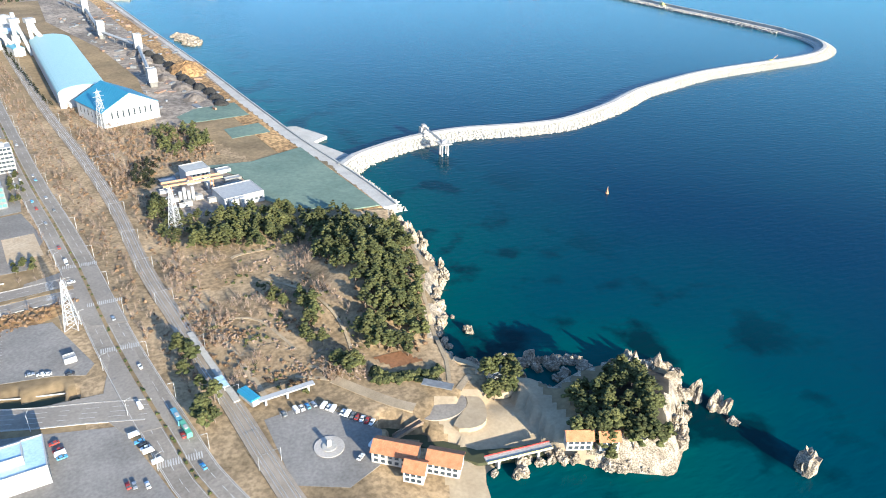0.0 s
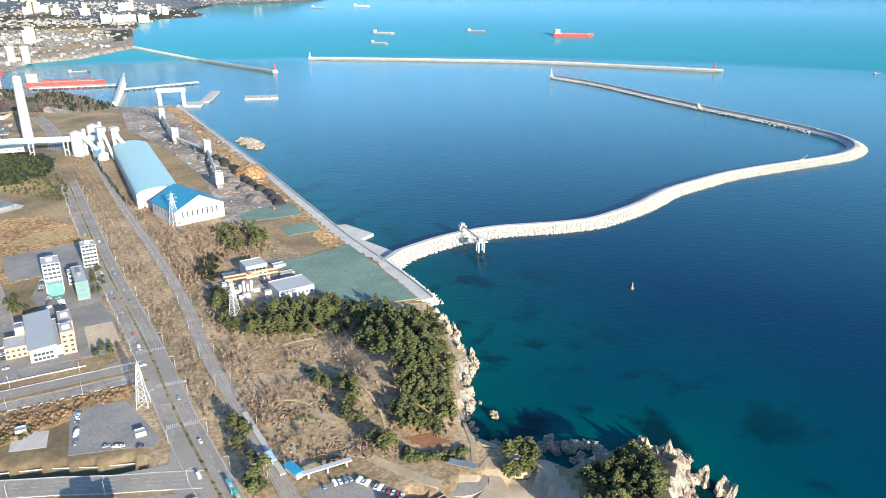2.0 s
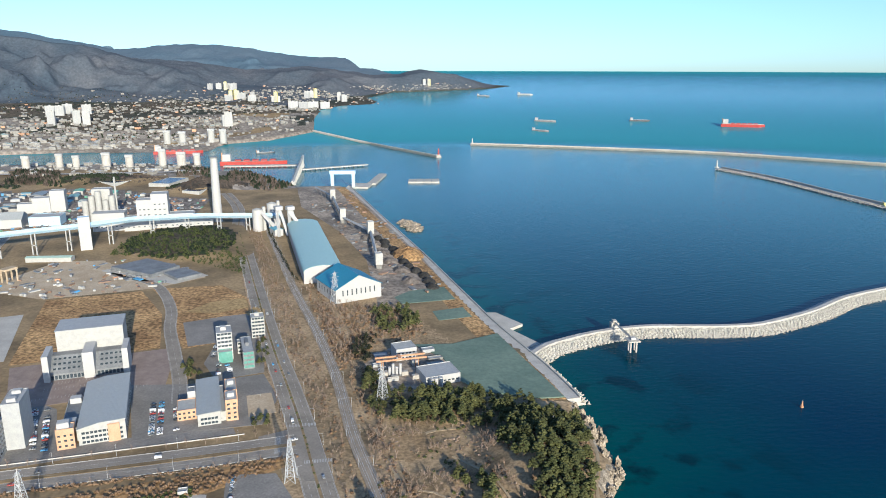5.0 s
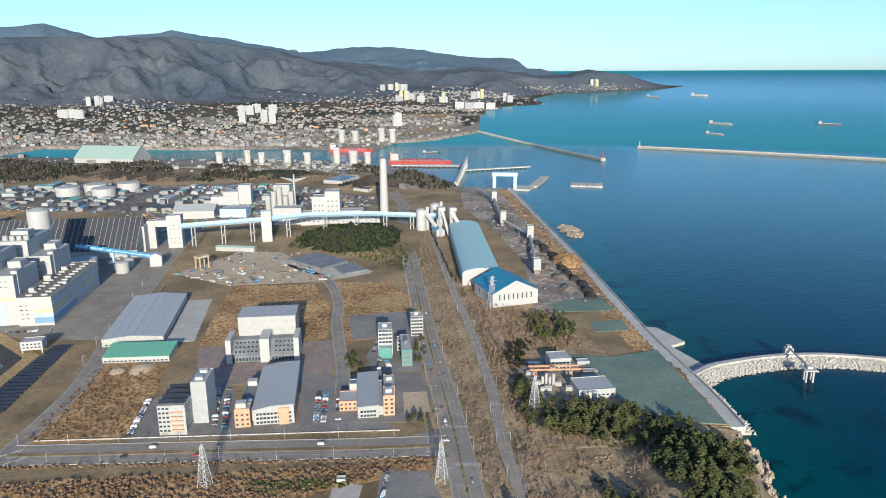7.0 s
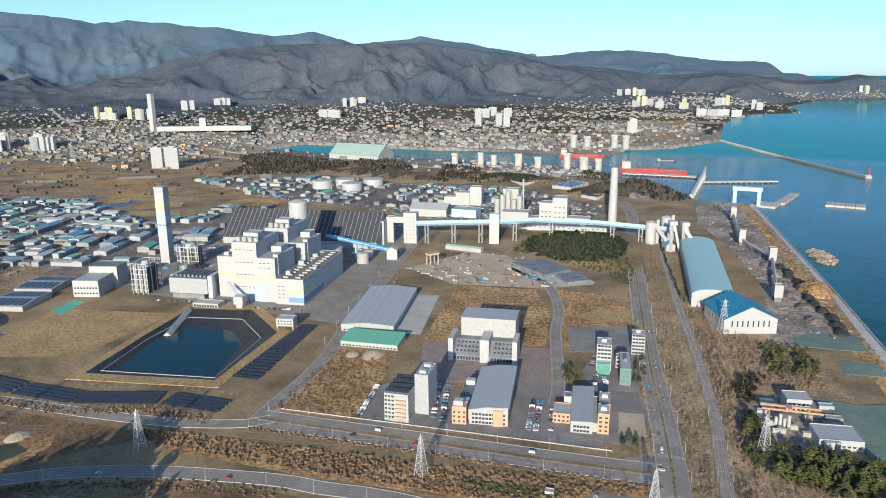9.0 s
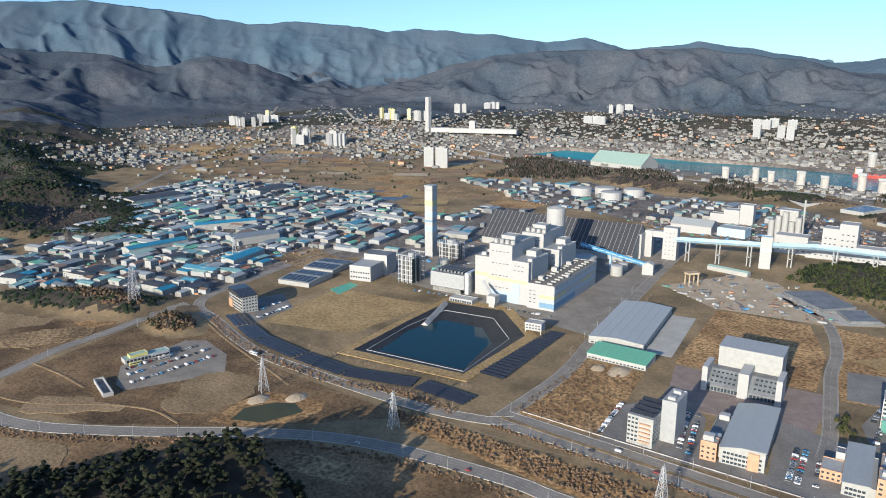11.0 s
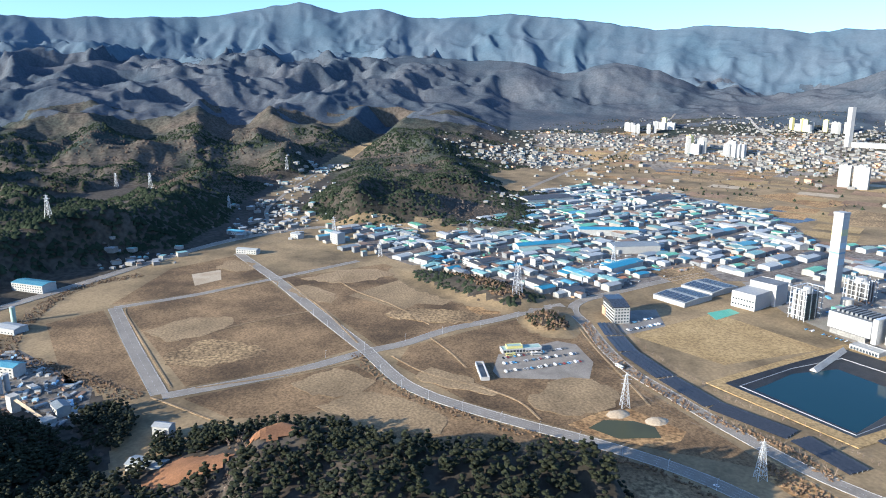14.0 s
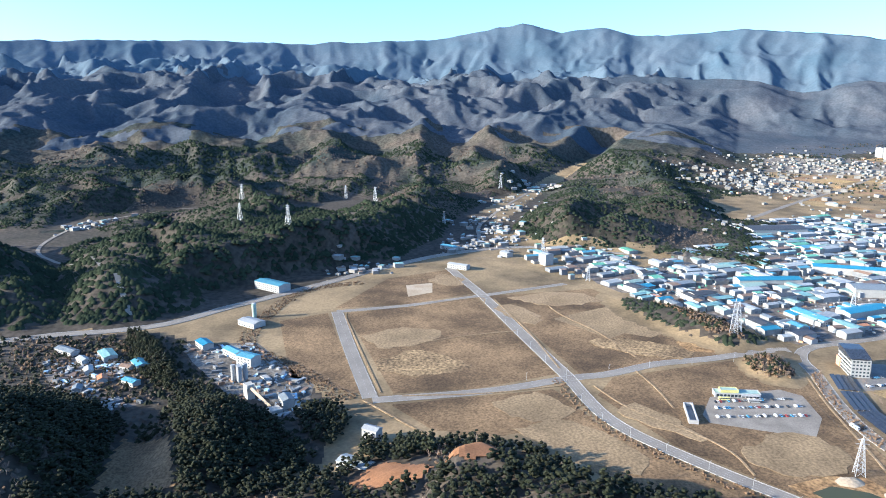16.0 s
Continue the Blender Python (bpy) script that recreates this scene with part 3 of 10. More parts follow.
SIDE_WAY = [(-954, -473), (-1180, -640), (-1413, -880), (-1709, -950), (-1837, -900), (-1986, -770), (-1860, -600), (-1942, -480)]
ROADSIDE = [(-1040, -385), (-1110, -430), (-1240, -300), (-1330, -190), (-1300, -130), (-1180, -225)]


def in_outline(x, y, pts):
    inside = np.zeros(x.shape, bool)
    for (ax, ay), (bx, by) in zip(pts, pts[1:] + pts[:1]):
        inside ^= ((ay > y) != (by > y)) & (x < (bx - ax) * (y - ay) / ((by - ay) or 1e-9) + ax)
    return inside


def line_distance(x, y, pts):
    d2 = np.full(x.shape, 1e18)
    for (ax, ay), (bx, by) in zip(pts, pts[1:]):
        ex, ey = bx - ax, by - ay
        t = np.clip(((x - ax) * ex + (y - ay) * ey) / (ex * ex + ey * ey), 0, 1)
        d2 = np.minimum(d2, (x - ax - t * ex) ** 2 + (y - ay - t * ey) ** 2)
    return np.sqrt(d2)


def height(x, y):
    """The lie of the land over the sea, before the far country is drawn in."""
    yaw = np.degrees(np.arctan2(-x, y))
    X, Y, floor, k = warp(x, y, np.full(np.shape(x), GROUND))
    r = np.hypot(X, Y)
    eye = eye_level(yaw)
    wx = X + 240 * (fractal(X / 700, Y / 700, 2, 41) - 0.5)
    wy = Y + 240 * (fractal(X / 700, Y / 700, 2, 43) - 0.5)
    table = np.array(HILL_TOP, float)
    cols = np.stack([np.interp(yaw, HILL_YAW, table[:, j]) for j in range(len(HILL_R))], -1)
    j = np.clip(np.searchsorted(HILL_R, r) - 1, 0, len(HILL_R) - 2)
    t = np.clip((r - np.take(HILL_R, j)) / (np.take(HILL_R, j + 1) - np.take(HILL_R, j)), 0, 1)
    i = np.arange(len(r))
    top = cols[i, j] * (1 - t) + cols[i, j + 1] * t
    top = np.where((yaw > 150) | (yaw < -14), 0, top)
    domes = np.clip(1.45 * ridges(wx / 400, wy / 400, 4, 3) - 0.32, 0, 1.12)
    small = 0.42 + 0.6 * ridges(wx / 300, wy / 300, 4, 4)
    beyond = np.clip((r - 2300) / 700, 0, 1) * np.clip((yaw - 58) / 8, 0, 1)
    domes = domes * (1 - beyond) + small * beyond
    relief = top * domes
    spur = ridges(wx / 310, wy / 310, 5, 15)
    sweep = np.radians(yaw) * 4500 + 230 * (fractal(X / 330, Y / 330, 3, 19) - 0.5)
    fall = ridges(sweep / 260, r / 520, 5, 35)
    west = np.clip((yaw - 52) / 10, 0, 1)
    for crest, breadth, heads, angles in RANGES:
        sight = np.interp(yaw, heads, angles) + 0.3 * (fractal(yaw / 1.7, 0 * yaw, 4, 5) - 0.5)
        if crest < 4500:
            sight = sight + west * 1.2 * (fractal(yaw / 4.5, 0 * yaw, 3, 9) - 0.5)
        rise = np.maximum(eye + crest * np.tan(np.radians(sight)) - floor, 0)
        u = np.clip((r - crest + breadth) / breadth, 0, 1)
        rough = 0.7 * (1 - west) * (spur - 0.66) + west * (0.3 * (fall - 0.62) + 0.2 * (spur - 0.62)) if crest < 4500 else 0.2 * (fall - 0.62) + 0.1 * (spur - 0.6)
        v = np.clip(u ** 1.1 + rough * np.clip(2.5 * u, 0, 1) * (1 - u) ** 0.5, 0, 1)
        back = np.clip(1 - (r - crest) / 400, 0.2, 1)
        relief = np.maximum(relief, np.where(yaw > 150, 0, rise * v * back))
    z = GROUND + relief / k
    z = np.where(in_outline(x, y, FOOT_ROAD + [(-1100, 900), (0, 900), (0, -720)]), GROUND, z)
    z = GROUND + (z - GROUND) * np.clip((line_distance(x, y, FOOT_ROAD) - 14) / 60, 0, 1)
    z = GROUND + (z - GROUND) * np.clip((line_distance(x, y, VALLEY_WAY) - 22 - 50 * (x > -2300)) / 120, 0.05, 1)
    z = GROUND + (z - GROUND) * np.clip((line_distance(x, y, SIDE_WAY) - 18) / 110, 0.04, 1)
    inside = np.where(in_outline(x, y, HILL_FOOT), line_distance(x, y, HILL_FOOT + HILL_FOOT[:1]), 0.0)
    w = np.where(inside > 0, np.clip((inside + 10 * (fractal(x / 40, y / 40, 3, 61) - 0.5)) / 42, 0, 1), 0.0)
    z = np.maximum(z, GROUND + 59 * np.clip((-x - 280) / 110, 0.3, 1) * w * w * (3 - 2 * w) * (0.9 + 0.5 * (fractal(x / 90, y / 90, 3, 57) - 0.5)))
    outer = np.where(in_outline(x, y, FOOT_ROAD + [(-1100, 900), (0, 900), (0, -720)]), 0.0, np.clip((line_distance(x, y, FOOT_ROAD) - 14) / 60, 0, 1))
    for hx, hy, a, b, turn, top in HILLS:
        c, s = math.cos(radians(turn)), math.sin(radians(turn))
        u, v = ((x - hx) * c + (y - hy) * s) / a, (-(x - hx) * s + (y - hy) * c) / b
        q = np.sqrt(u * u + v * v) + 0.35 * (fractal(x / 70, y / 70, 4, 31) - 0.5)
        w = np.clip(1.35 - q, 0, 1.35) / 1.35
        z = np.maximum(z, GROUND + (outer if hx < -985 and hy < 400 else 1.0) * top * (w * w * (3 - 2 * w)) * (0.85 + 0.5 * (fractal(x / 110, y / 110, 3, 57) - 0.5)))
    pad = np.where(in_outline(x, y, ROADSIDE), 0.0, np.clip(line_distance(x, y, ROADSIDE + ROADSIDE[:1]) / 50, 0, 1))
    z = GROUND + (z - GROUND) * pad
    gully = np.clip((yaw - 78) / 8, 0, 1) * np.clip((r - 950) / 150, 0, 1) * np.clip((3200 - r) / 600, 0, 1)
    z = GROUND + (z - GROUND) * (1 + gully * (0.5 * (ridges(wx / 210, wy / 210, 3, 77) - 0.62)))
    return GROUND + (z - GROUND) * np.clip((line_distance(x, y, [(-766, 111), (-780, 157), (-813, 219), (-832, 286), (-862, 365), (-866, 394)]) - 9) / 14, 0, 1)


def land_height(x, y):
    """Land, beach and sea floor together."""
    d = shore_distance(x, y)
    z = height(x, y)
    rocky = (x > 130) & (x < 260) & (y > 215) & (y < 530)
    w = np.clip((d + 1.0) / np.where(rocky, 7.0, 9.0), 0, 1)
    w = np.where(np.hypot(x, y) > 4500, np.clip((d + 1.0) / 500, 0, 1), w)
    beach = (x < 160) & (y < 300)
    w = np.where(beach, np.clip(d / 60, 0, 1) ** 1.0, w)
    return np.where(d > -1, -1.0 + (z + 1.0) * w, np.maximum(-1.0 + 0.4 * d, -14))


def polar_sheet(yaws, radii):
    a, r = np.meshgrid(np.radians(yaws), radii, indexing="ij")
    x, y = (-np.sin(a) * r).ravel(), (np.cos(a) * r).ravel()
    n, m = len(yaws), len(radii)
    i, j = np.meshgrid(np.arange(n - 1), np.arange(m - 1), indexing="ij")
    k = (i * m + j).ravel()
    return x, y, np.stack([k, k + 1, k + m + 1, k + m], -1)[:, ::-1]


def sheet_object(name, x, y, z, faces, material, smooth=True):
    X, Y, Z, _ = warp(x, y, z)
    ob = from_arrays(name, np.stack([X, Y, Z], -1), faces, material, smooth)
    return ob


# ground: fine where it is looked at, coarse behind
g_yaw = np.concatenate([np.arange(-180, -62, 4.0), np.arange(-62, -14, 0.4), np.arange(-14, 126, 0.17), np.arange(126, 180.1, 4.0)])
# rings: even in sight near by, even steps in the drawn-in country beyond
g_r = np.concatenate([[1.0], np.exp(np.linspace(np.log(60), np.log(RING0), 210)), np.interp(np.linspace(RING0 + 8, 4880, 230), drawn_in(np.arange(2600.0, 40000, 10)), np.arange(2600.0, 40000, 10))])
gx, gy, gf = polar_sheet(g_yaw, g_r)
gz = land_height(gx, gy)
POND_RIM = [(-586, 444), (-458, 481), (-481, 608), (-556, 659), (-631, 633), (-612, 545)]
POND_WATER = [(-572, 474), (-474, 498), (-503, 572), (-541, 600), (-592, 588), (-594, 532)]
CANAL = [(-130, 390), (-97, 385), (-73, 378), (-46, 373), (-44, 367), (-73, 370), (-97, 377), (-130, 382)]
STREAM = [(88, 299), (99, 293), (112, 280), (125, 268), (139, 264), (158, 261), (159, 253), (138, 256), (122, 260), (108, 273), (96, 286), (86, 293)]


# the pond, the canal and the stream are dug out of the sheet
for outline, bottom in ((POND_RIM, 0.5), (CANAL, 3.0), (STREAM, 0.3)):
    gz = np.where(in_outline(gx, gy, outline), np.minimum(gz, bottom), gz)
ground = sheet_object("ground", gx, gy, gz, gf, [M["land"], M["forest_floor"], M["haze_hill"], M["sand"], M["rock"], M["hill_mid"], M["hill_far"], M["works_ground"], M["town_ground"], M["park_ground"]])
tagged(ground, "dry winter ground of brown grass, sand shore and wooded hills", "ground", kind="structure")
fc = gf[:, 0]
fr, fz, fd = np.hypot(gx, gy)[fc], gz[fc], shore_distance(gx, gy)[fc]
mi = np.where(fz > GROUND + 3.5, 1, 0)
# woodland floor over the whole valley, also darkening it in place of hill shade
mi = np.where((mi == 0) & in_outline(gx[fc], gy[fc], [(-560, -125), (-690, -140), (-830, -260), (-900, -420), (-880, -640), (-700, -700), (-300, -600), (-300, -280), (-470, -280)]), 1, mi)
fyaw = np.degrees(np.arctan2(-gx[fc], gy[fc]))
mi = np.where((mi == 0) & (fyaw > 88) & (fr < 1900) & ~in_outline(gx[fc], gy[fc], FOOT_ROAD + [(-1100, 900), (0, 900), (0, -720)]), 1, mi)
westward = np.clip((fyaw - 58) / 8, 0, 1)
mi = np.where((mi == 0) & (fyaw > 62) & (fr > 1650) & (line_distance(gx[fc], gy[fc], VALLEY_WAY) > 45) & (gy[fc] < 420 - 0.25 * (gx[fc] + 1650)), 1, mi)
# painted haze in bands: the farther a hill face, the bluer its material
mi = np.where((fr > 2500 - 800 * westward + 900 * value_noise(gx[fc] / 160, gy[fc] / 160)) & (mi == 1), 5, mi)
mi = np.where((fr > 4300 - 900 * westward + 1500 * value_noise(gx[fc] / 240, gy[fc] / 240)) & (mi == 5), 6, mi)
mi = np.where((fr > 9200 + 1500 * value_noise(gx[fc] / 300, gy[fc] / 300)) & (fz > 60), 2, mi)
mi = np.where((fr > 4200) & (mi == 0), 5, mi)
mi = np.where((fd < 26 + 20 * (gx[fc] > 112)) & (gy[fc] < 300) & (gx[fc] < 170) & (gx[fc] > 100), 3, mi)
mi = np.where((fd < 9) & (gx[fc] > 132) & (gy[fc] > 218) & (gy[fc] < 530) & (mi != 3), 4, mi)
mi = np.where((mi == 0) & (in_outline(gx[fc], gy[fc], ESTATE) | in_outline(gx[fc], gy[fc], MIXED)), 7, mi)
for cx_, cy_, sp_ in CENTRES:
    built = np.hypot(gx[fc] - cx_, gy[fc] - cy_) < sp_ * (0.9 + 1.1 * fractal(gx[fc] / 260, gy[fc] / 260, 3, 13))
    mi = np.where((mi == 0) & built & (fd > 25), 8, mi)
mi = np.where((mi == 0) & (gy[fc] > 1600) & (fd < 150), 8, mi)
mi = np.where((mi <= 1) & in_outline(gx[fc], gy[fc], [(-180, 200), (-60, 240), (-40, 330), (-62, 470), (-120, 700), (-150, 860), (-60, 900), (40, 800), (120, 560), (200, 480), (170, 330), (110, 240)]), 9, mi)
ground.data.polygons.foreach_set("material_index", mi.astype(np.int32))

# sea: one sheet to the horizon
s_yaw = np.concatenate([np.arange(-180, -70, 5.0), np.arange(-70, 60, 0.8), np.arange(60, 180.1, 5.0)])
s_r = np.concatenate([[1.0], np.exp(np.linspace(np.log(150), np.log(1500), 130)), np.exp(np.linspace(np.log(1520), np.log(33000), 90))])
sx, sy, sf = polar_sheet(s_yaw, s_r)
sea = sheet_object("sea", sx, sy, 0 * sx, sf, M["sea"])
tagged(sea, "deep blue calm sea, turquoise along the rocky shore", "sea", kind="structure")
depth = sea.data.attributes.new("depth", "FLOAT", "POINT")
depth.data.foreach_set("value", np.clip(-shore_distance(sx, sy) / 200, 0, 1).astype(np.float32))
# share of the painted sky sheen by distance, eased off again near the horizon
offing_sheen = sea.data.attributes.new("offing_sheen", "FLOAT", "POINT")
offing_sheen.data.foreach_set("value", np.clip((np.hypot(sx, sy) - 640) / 2300, 0, 1).astype(np.float32) ** 0.95 * (1 - 0.3 * np.clip((np.hypot(sx, sy) - 6000) / 9000, 0, 1)).astype(np.float32))

# ---- roads and ground patches ----
def patch(name, pts, z, material, label, category, thick=0.4):
    """A flat piece of ground with a low edge, over its outline."""
    ob = obj(name, extrude_poly(pts, z - thick, z), material)
    return tagged(ob, label, category, kind="structure")


def dashes(line, d, z, length=4.0, gap=6.0, width=0.13):
    """Broken lane lines as one mesh."""
    bm = bmesh.new()
    L = [Vector(p) for p in offset_line(line, d)]
    run = 0.0
    for a, b in zip(L, L[1:]):
        u = (b - a).normalized()
        s, n = 0.0, (b - a).length
        side = Vector((-u.y, u.x)) * width
        while s < n:
            p, q = a + u * s, a + u * min(s + length, n)
            vs = [bm.verts.new((c.x, c.y, z)) for c in (p - side, q - side, q + side, p + side)]
            bm.faces.new(vs)
            s += length + gap
    return bm


def road(name, pts, half, z, label, material="asphalt", median=0.0, dash=(), solid=(), kerb=True):
    line = smooth_line(pts)
    ob = obj(name, strip(line, -half, half, z), M[material])
    tagged(ob, label, "road", kind="structure")
    for d in dash:
        part("lane_marking", dashes(line, d, z + 0.05), M["marking"], ob, "white broken lane line")
    for d in solid:
        part("edge_line", strip(line, d - 0.1, d + 0.1, z + 0.05, 0.03), M["marking"], ob, "white edge line")
    if median:
        part("median", strip(line, -median, median, z + 0.25, 0.4), M["land"], ob, "planted median with brown grass and low shrubs")
    if kerb:
        for d in (-half - 0.15, half + 0.15):
            part("kerb", strip(line, d - 0.15, d + 0.15, z + 0.18, 0.5), M["concrete"], ob, "pale concrete kerb")
    return line, ob


Z = GROUND + 0.15
HIGHWAY = [(14, 262), (2, 292), (-5, 319), (-16, 362), (-26, 403), (-36, 450), (-47, 505), (-64, 580), (-88, 680), (-127, 862), (-163, 1035), (-199, 1205), (-230, 1400), (-290, 1600)]
hwy_line, highway = road("road", HIGHWAY, 10.5, Z, "grey asphalt four-lane coast road with a planted median", "old_asphalt", 0.9, (-6, 6), (-10, 10, -1.5, 1.5))
CROSS = [(-50, 482), (-120, 471), (-225, 457), (-297, 447), (-372, 437)]
cross_line, cross_road = road("road", CROSS, 14, Z + 0.03, "grey asphalt dual road with a grass strip between its lanes", "asphalt", 2.2, (-8, 8), (-13.4, 13.4, -3, 3))
SOUTH = [(-14, 346), (-40, 353), (-63, 358), (-90, 366), (-111, 371), (-150, 379), (-215, 379), (-267, 370), (-304, 365), (-396, 337), (-458, 305), (-517, 256), (-560, 214), (-609, 171), (-640, 148), (-675, 131), (-720, 120), (-766, 111)]
south_line, south_road = road("road", SOUTH, 7.5, Z + 0.05, "curving grey asphalt road with white lane lines", "asphalt", 0, (-3.5, 3.5, 0), (-7, 7))
_, _ = road("road", [(-766, 111), (-935, 65), (-1104, 21), (-1200, -9), (-1289, -36)], 8, Z + 0.03, "straight grey asphalt road between fallow fields", "asphalt", 0, (0,), (-7.4, 7.4))
_, _ = road("road", [(-700, -100), (-728, 20), (-766, 111), (-780, 157), (-813, 219), (-832, 286), (-862, 365), (-866, 394)], 7, Z, "grey asphalt road over fallow ground", "asphalt", 0, (0,), (-6.4, 6.4))
_, _ = road("road", [(-1011, -193), (-860, -150), (-706, -103)], 8, Z, "short grey asphalt road in an unbuilt estate", "asphalt", 0, (0,), (-7.4, 7.4))
_, _ = road("road", [(-1011, -193), (-1047, -89), (-1104, 21), (-1180, 160)], 5, Z + 0.02, "grey estate road between fallow fields", "asphalt", 0, (), (-4.5, 4.5))
_, _ = road("road", [(-360, 441), (-376, 425), (-427, 404), (-502, 388), (-578, 377), (-639, 369), (-705, 374), (-785, 389), (-838, 396), (-876, 425), (-905, 500), (-940, 604), (-962, 724), (-970, 860)], 7, Z + 0.02, "grey industrial road bending below the solar bank", "old_asphalt", 0, (0,), (-6.5, 6.5))
_, _ = road("road", [(-372, 437), (-389, 555), (-427, 676), (-474, 845), (-519, 1009), (-573, 1237)], 7.5, Z + 0.04, "grey works road beside the power plant", "old_asphalt", 0, (0,), (-7, 7))
_, _ = road("road", [(-150, 560), (-160, 606), (-185, 689), (-200, 740), (-212, 797), (-235, 860), (-263, 908), (-330, 960)], 6, Z, "pale grey side road curving past fallow plots", "old_asphalt", 0, (0,), (-5.4, 5.4))
_, _ = road("road", FOOT_ROAD, 9, Z + 0.4, "grey main road along the foot of wooded hills", "asphalt", 0, (0,), (-8, 8))

patch("junction", [(-78, 496), (-48, 508), (-37, 506), (-20, 430), (-40, 432), (-52, 462), (-80, 466)], Z + 0.07, M["asphalt"], "wide grey asphalt road junction", "road")
patch("junction", [(-62, 366), (-34, 366), (-30, 400), (-18, 400), (-4, 330), (-24, 330), (-34, 346), (-62, 350)], Z + 0.09, M["asphalt"], "grey asphalt junction by the coast road", "road")
# railway: ballast bed, four rails, sleepers
RAIL = [(44, 236), (33, 287), (23, 338), (15, 374), (6, 420), (-8, 490), (-24, 601), (-48, 721), (-88, 895), (-145, 1173), (-190, 1380)]
rail_line = smooth_line(RAIL)
rail_bed = tagged(obj("railway", strip(rail_line, -5, 5, GROUND + 0.6, 1.0), M["ballast"]), "double railway track on brown ballast", "railway", kind="structure")
for d in (-3.0, -1.5, 1.5, 3.0):
    part("rail", strip(rail_line, d - 0.07, d + 0.07, GROUND + 0.85, 0.2), M["steel"], rail_bed, "worn steel rail")
platform = tagged(obj("station_platform", strip(smooth_line([(14, 405), (22, 368), (29, 336)]), -4.6, -1.2, GROUND + 1.3, 1.6), M["pale_concrete"]), "pale concrete railway platform beside the track", "platform")

# ---- coast works ----
def tetrapod_mesh():
    bm = bmesh.new()
    for d in ((0, 0, 1), (0.94, 0, -0.33), (-0.47, 0.816, -0.33), (-0.47, -0.816, -0.33)):
        tube(bm, (0, 0, 0), Vector(d) * 2.5, 0.95, 0.6, 6)
    me = bpy.data.meshes.new("tetrapod")
    bm.to_mesh(me)
    bm.free()
    me.materials.append(M["tetrapod"])
    return me


TETRA = tetrapod_mesh()


def tetra_places(line, offs, step, rng):
    out = []
    for d, z in offs:
        L = [Vector(p) for p in offset_line(line, d)]
        for a, b in zip(L, L[1:]):
            n = max(1, int((b - a).length / step))
            for k in range(n):
                p = a.lerp(b, (k + rng.random()) / n)
                out.append((p.x + rng.uniform(-0.8, 0.8), p.y + rng.uniform(-0.8, 0.8), z + rng.uniform(-0.5, 0.6), rng.random() * 6.28, rng.random() * 6.28, rng.random() * 6.28))
    return out


def lay_pieces(parent, mesh, name, places, scale=1.0, limit=300):
    inv = parent.matrix_world.inverted()
    for x, y, z, a, b, c in places[:limit]:
        o = new(name, mesh)
        o.parent = parent
        o.matrix_basis = inv @ Matrix.LocRotScale((x, y, z), Euler((a, b, c)), (scale,) * 3)
    rest = places[limit:]
    if rest:
        v0 = np.array([v.co[:] for v in mesh.vertices])
        polys = [tuple(p.vertices) for p in mesh.polygons]
        V, F = [], []
        for k, (x, y, z, a, b, c) in enumerate(rest):
            m = np.array(Euler((a, b, c)).to_matrix())
            V.append(v0 @ m.T * scale + (x, y, z))
            F += [tuple(i + k * len(v0) for i in p) for p in polys]
        o = from_arrays(name + "_heap", np.concatenate(V), F, mesh.materials[0])
        o.parent = parent
        o.matrix_parent_inverse = inv
        tagged(o, kind="stuff")


rng = random.Random(4)
BREAK = [(158, 634), (180, 656), (208, 671), (237, 683), (272, 692), (309, 695), (345, 691), (375, 687), (418, 687), (456, 699), (510, 723), (578, 763), (655, 791), (708, 808), (771, 820), (850, 830), (928, 840), (983, 854), (1030, 880), (1062, 915), (1079, 962), (1080, 1010)]
bl = smooth_line(BREAK, 8)
def slope_strip(line, d0, z0, d1, z1):
    """A sloping slab along a line."""
    bm = bmesh.new()
    rows = [[bm.verts.new((*a, z0)), bm.verts.new((*b, z1)), bm.verts.new((*b, z1 - 3)), bm.verts.new((*a, z0 - 3))] for a, b in zip(offset_line(line, d0), offset_line(line, d1))]
    for r, s in zip(rows, rows[1:]):
        for k in range(4):
            bm.faces.new((r[k], r[(k + 1) % 4], s[(k + 1) % 4], s[k]))
    bm.faces.new(rows[0]), bm.faces.new(rows[-1][::-1])
    bmesh.ops.recalc_face_normals(bm, faces=bm.faces)
    return bm


breakwater = tagged(new("breakwater"), "long pale concrete breakwater armoured with tetrapods", "breakwater", kind="structure")
part("core", strip(bl, -10, 5, 3.6, 8), M["concrete"], breakwater)
part("crown_wall", strip(bl, -8.8, -3.6, 8.2, 5.5), M["concrete"], breakwater, "raised pale concrete crown wall")
part("quay", strip(bl, 5, 8, 2.2, 7), M["concrete"], breakwater)
part("armour_bed", slope_strip(bl, -10, 5.6, -25, -1.5), M["tetrapod"], breakwater, "pale rubble bed under the armour")
lay_pieces(breakwater, TETRA, "tetrapod", tetra_places(bl, ((-11, 5.6), (-13.4, 4.7), (-15.8, 3.6), (-18.2, 2.5), (-20.6, 1.4), (-23, 0.3)), 2.7, rng), 0.62)
BREAK2 = [(1080, 1010), (1074, 1080), (1066, 1150), (1050, 1249), (1034, 1416), (1021, 1643), (978, 1840)]
b2 = smooth_line(BREAK2, 15)
breakwater_outer = tagged(new("breakwater"), "dark rubble breakwater arm with a pale road on top", "breakwater", kind="structure")
part("core", strip(b2, -12, 4, 4, 9), M["pale_concrete"], breakwater_outer)
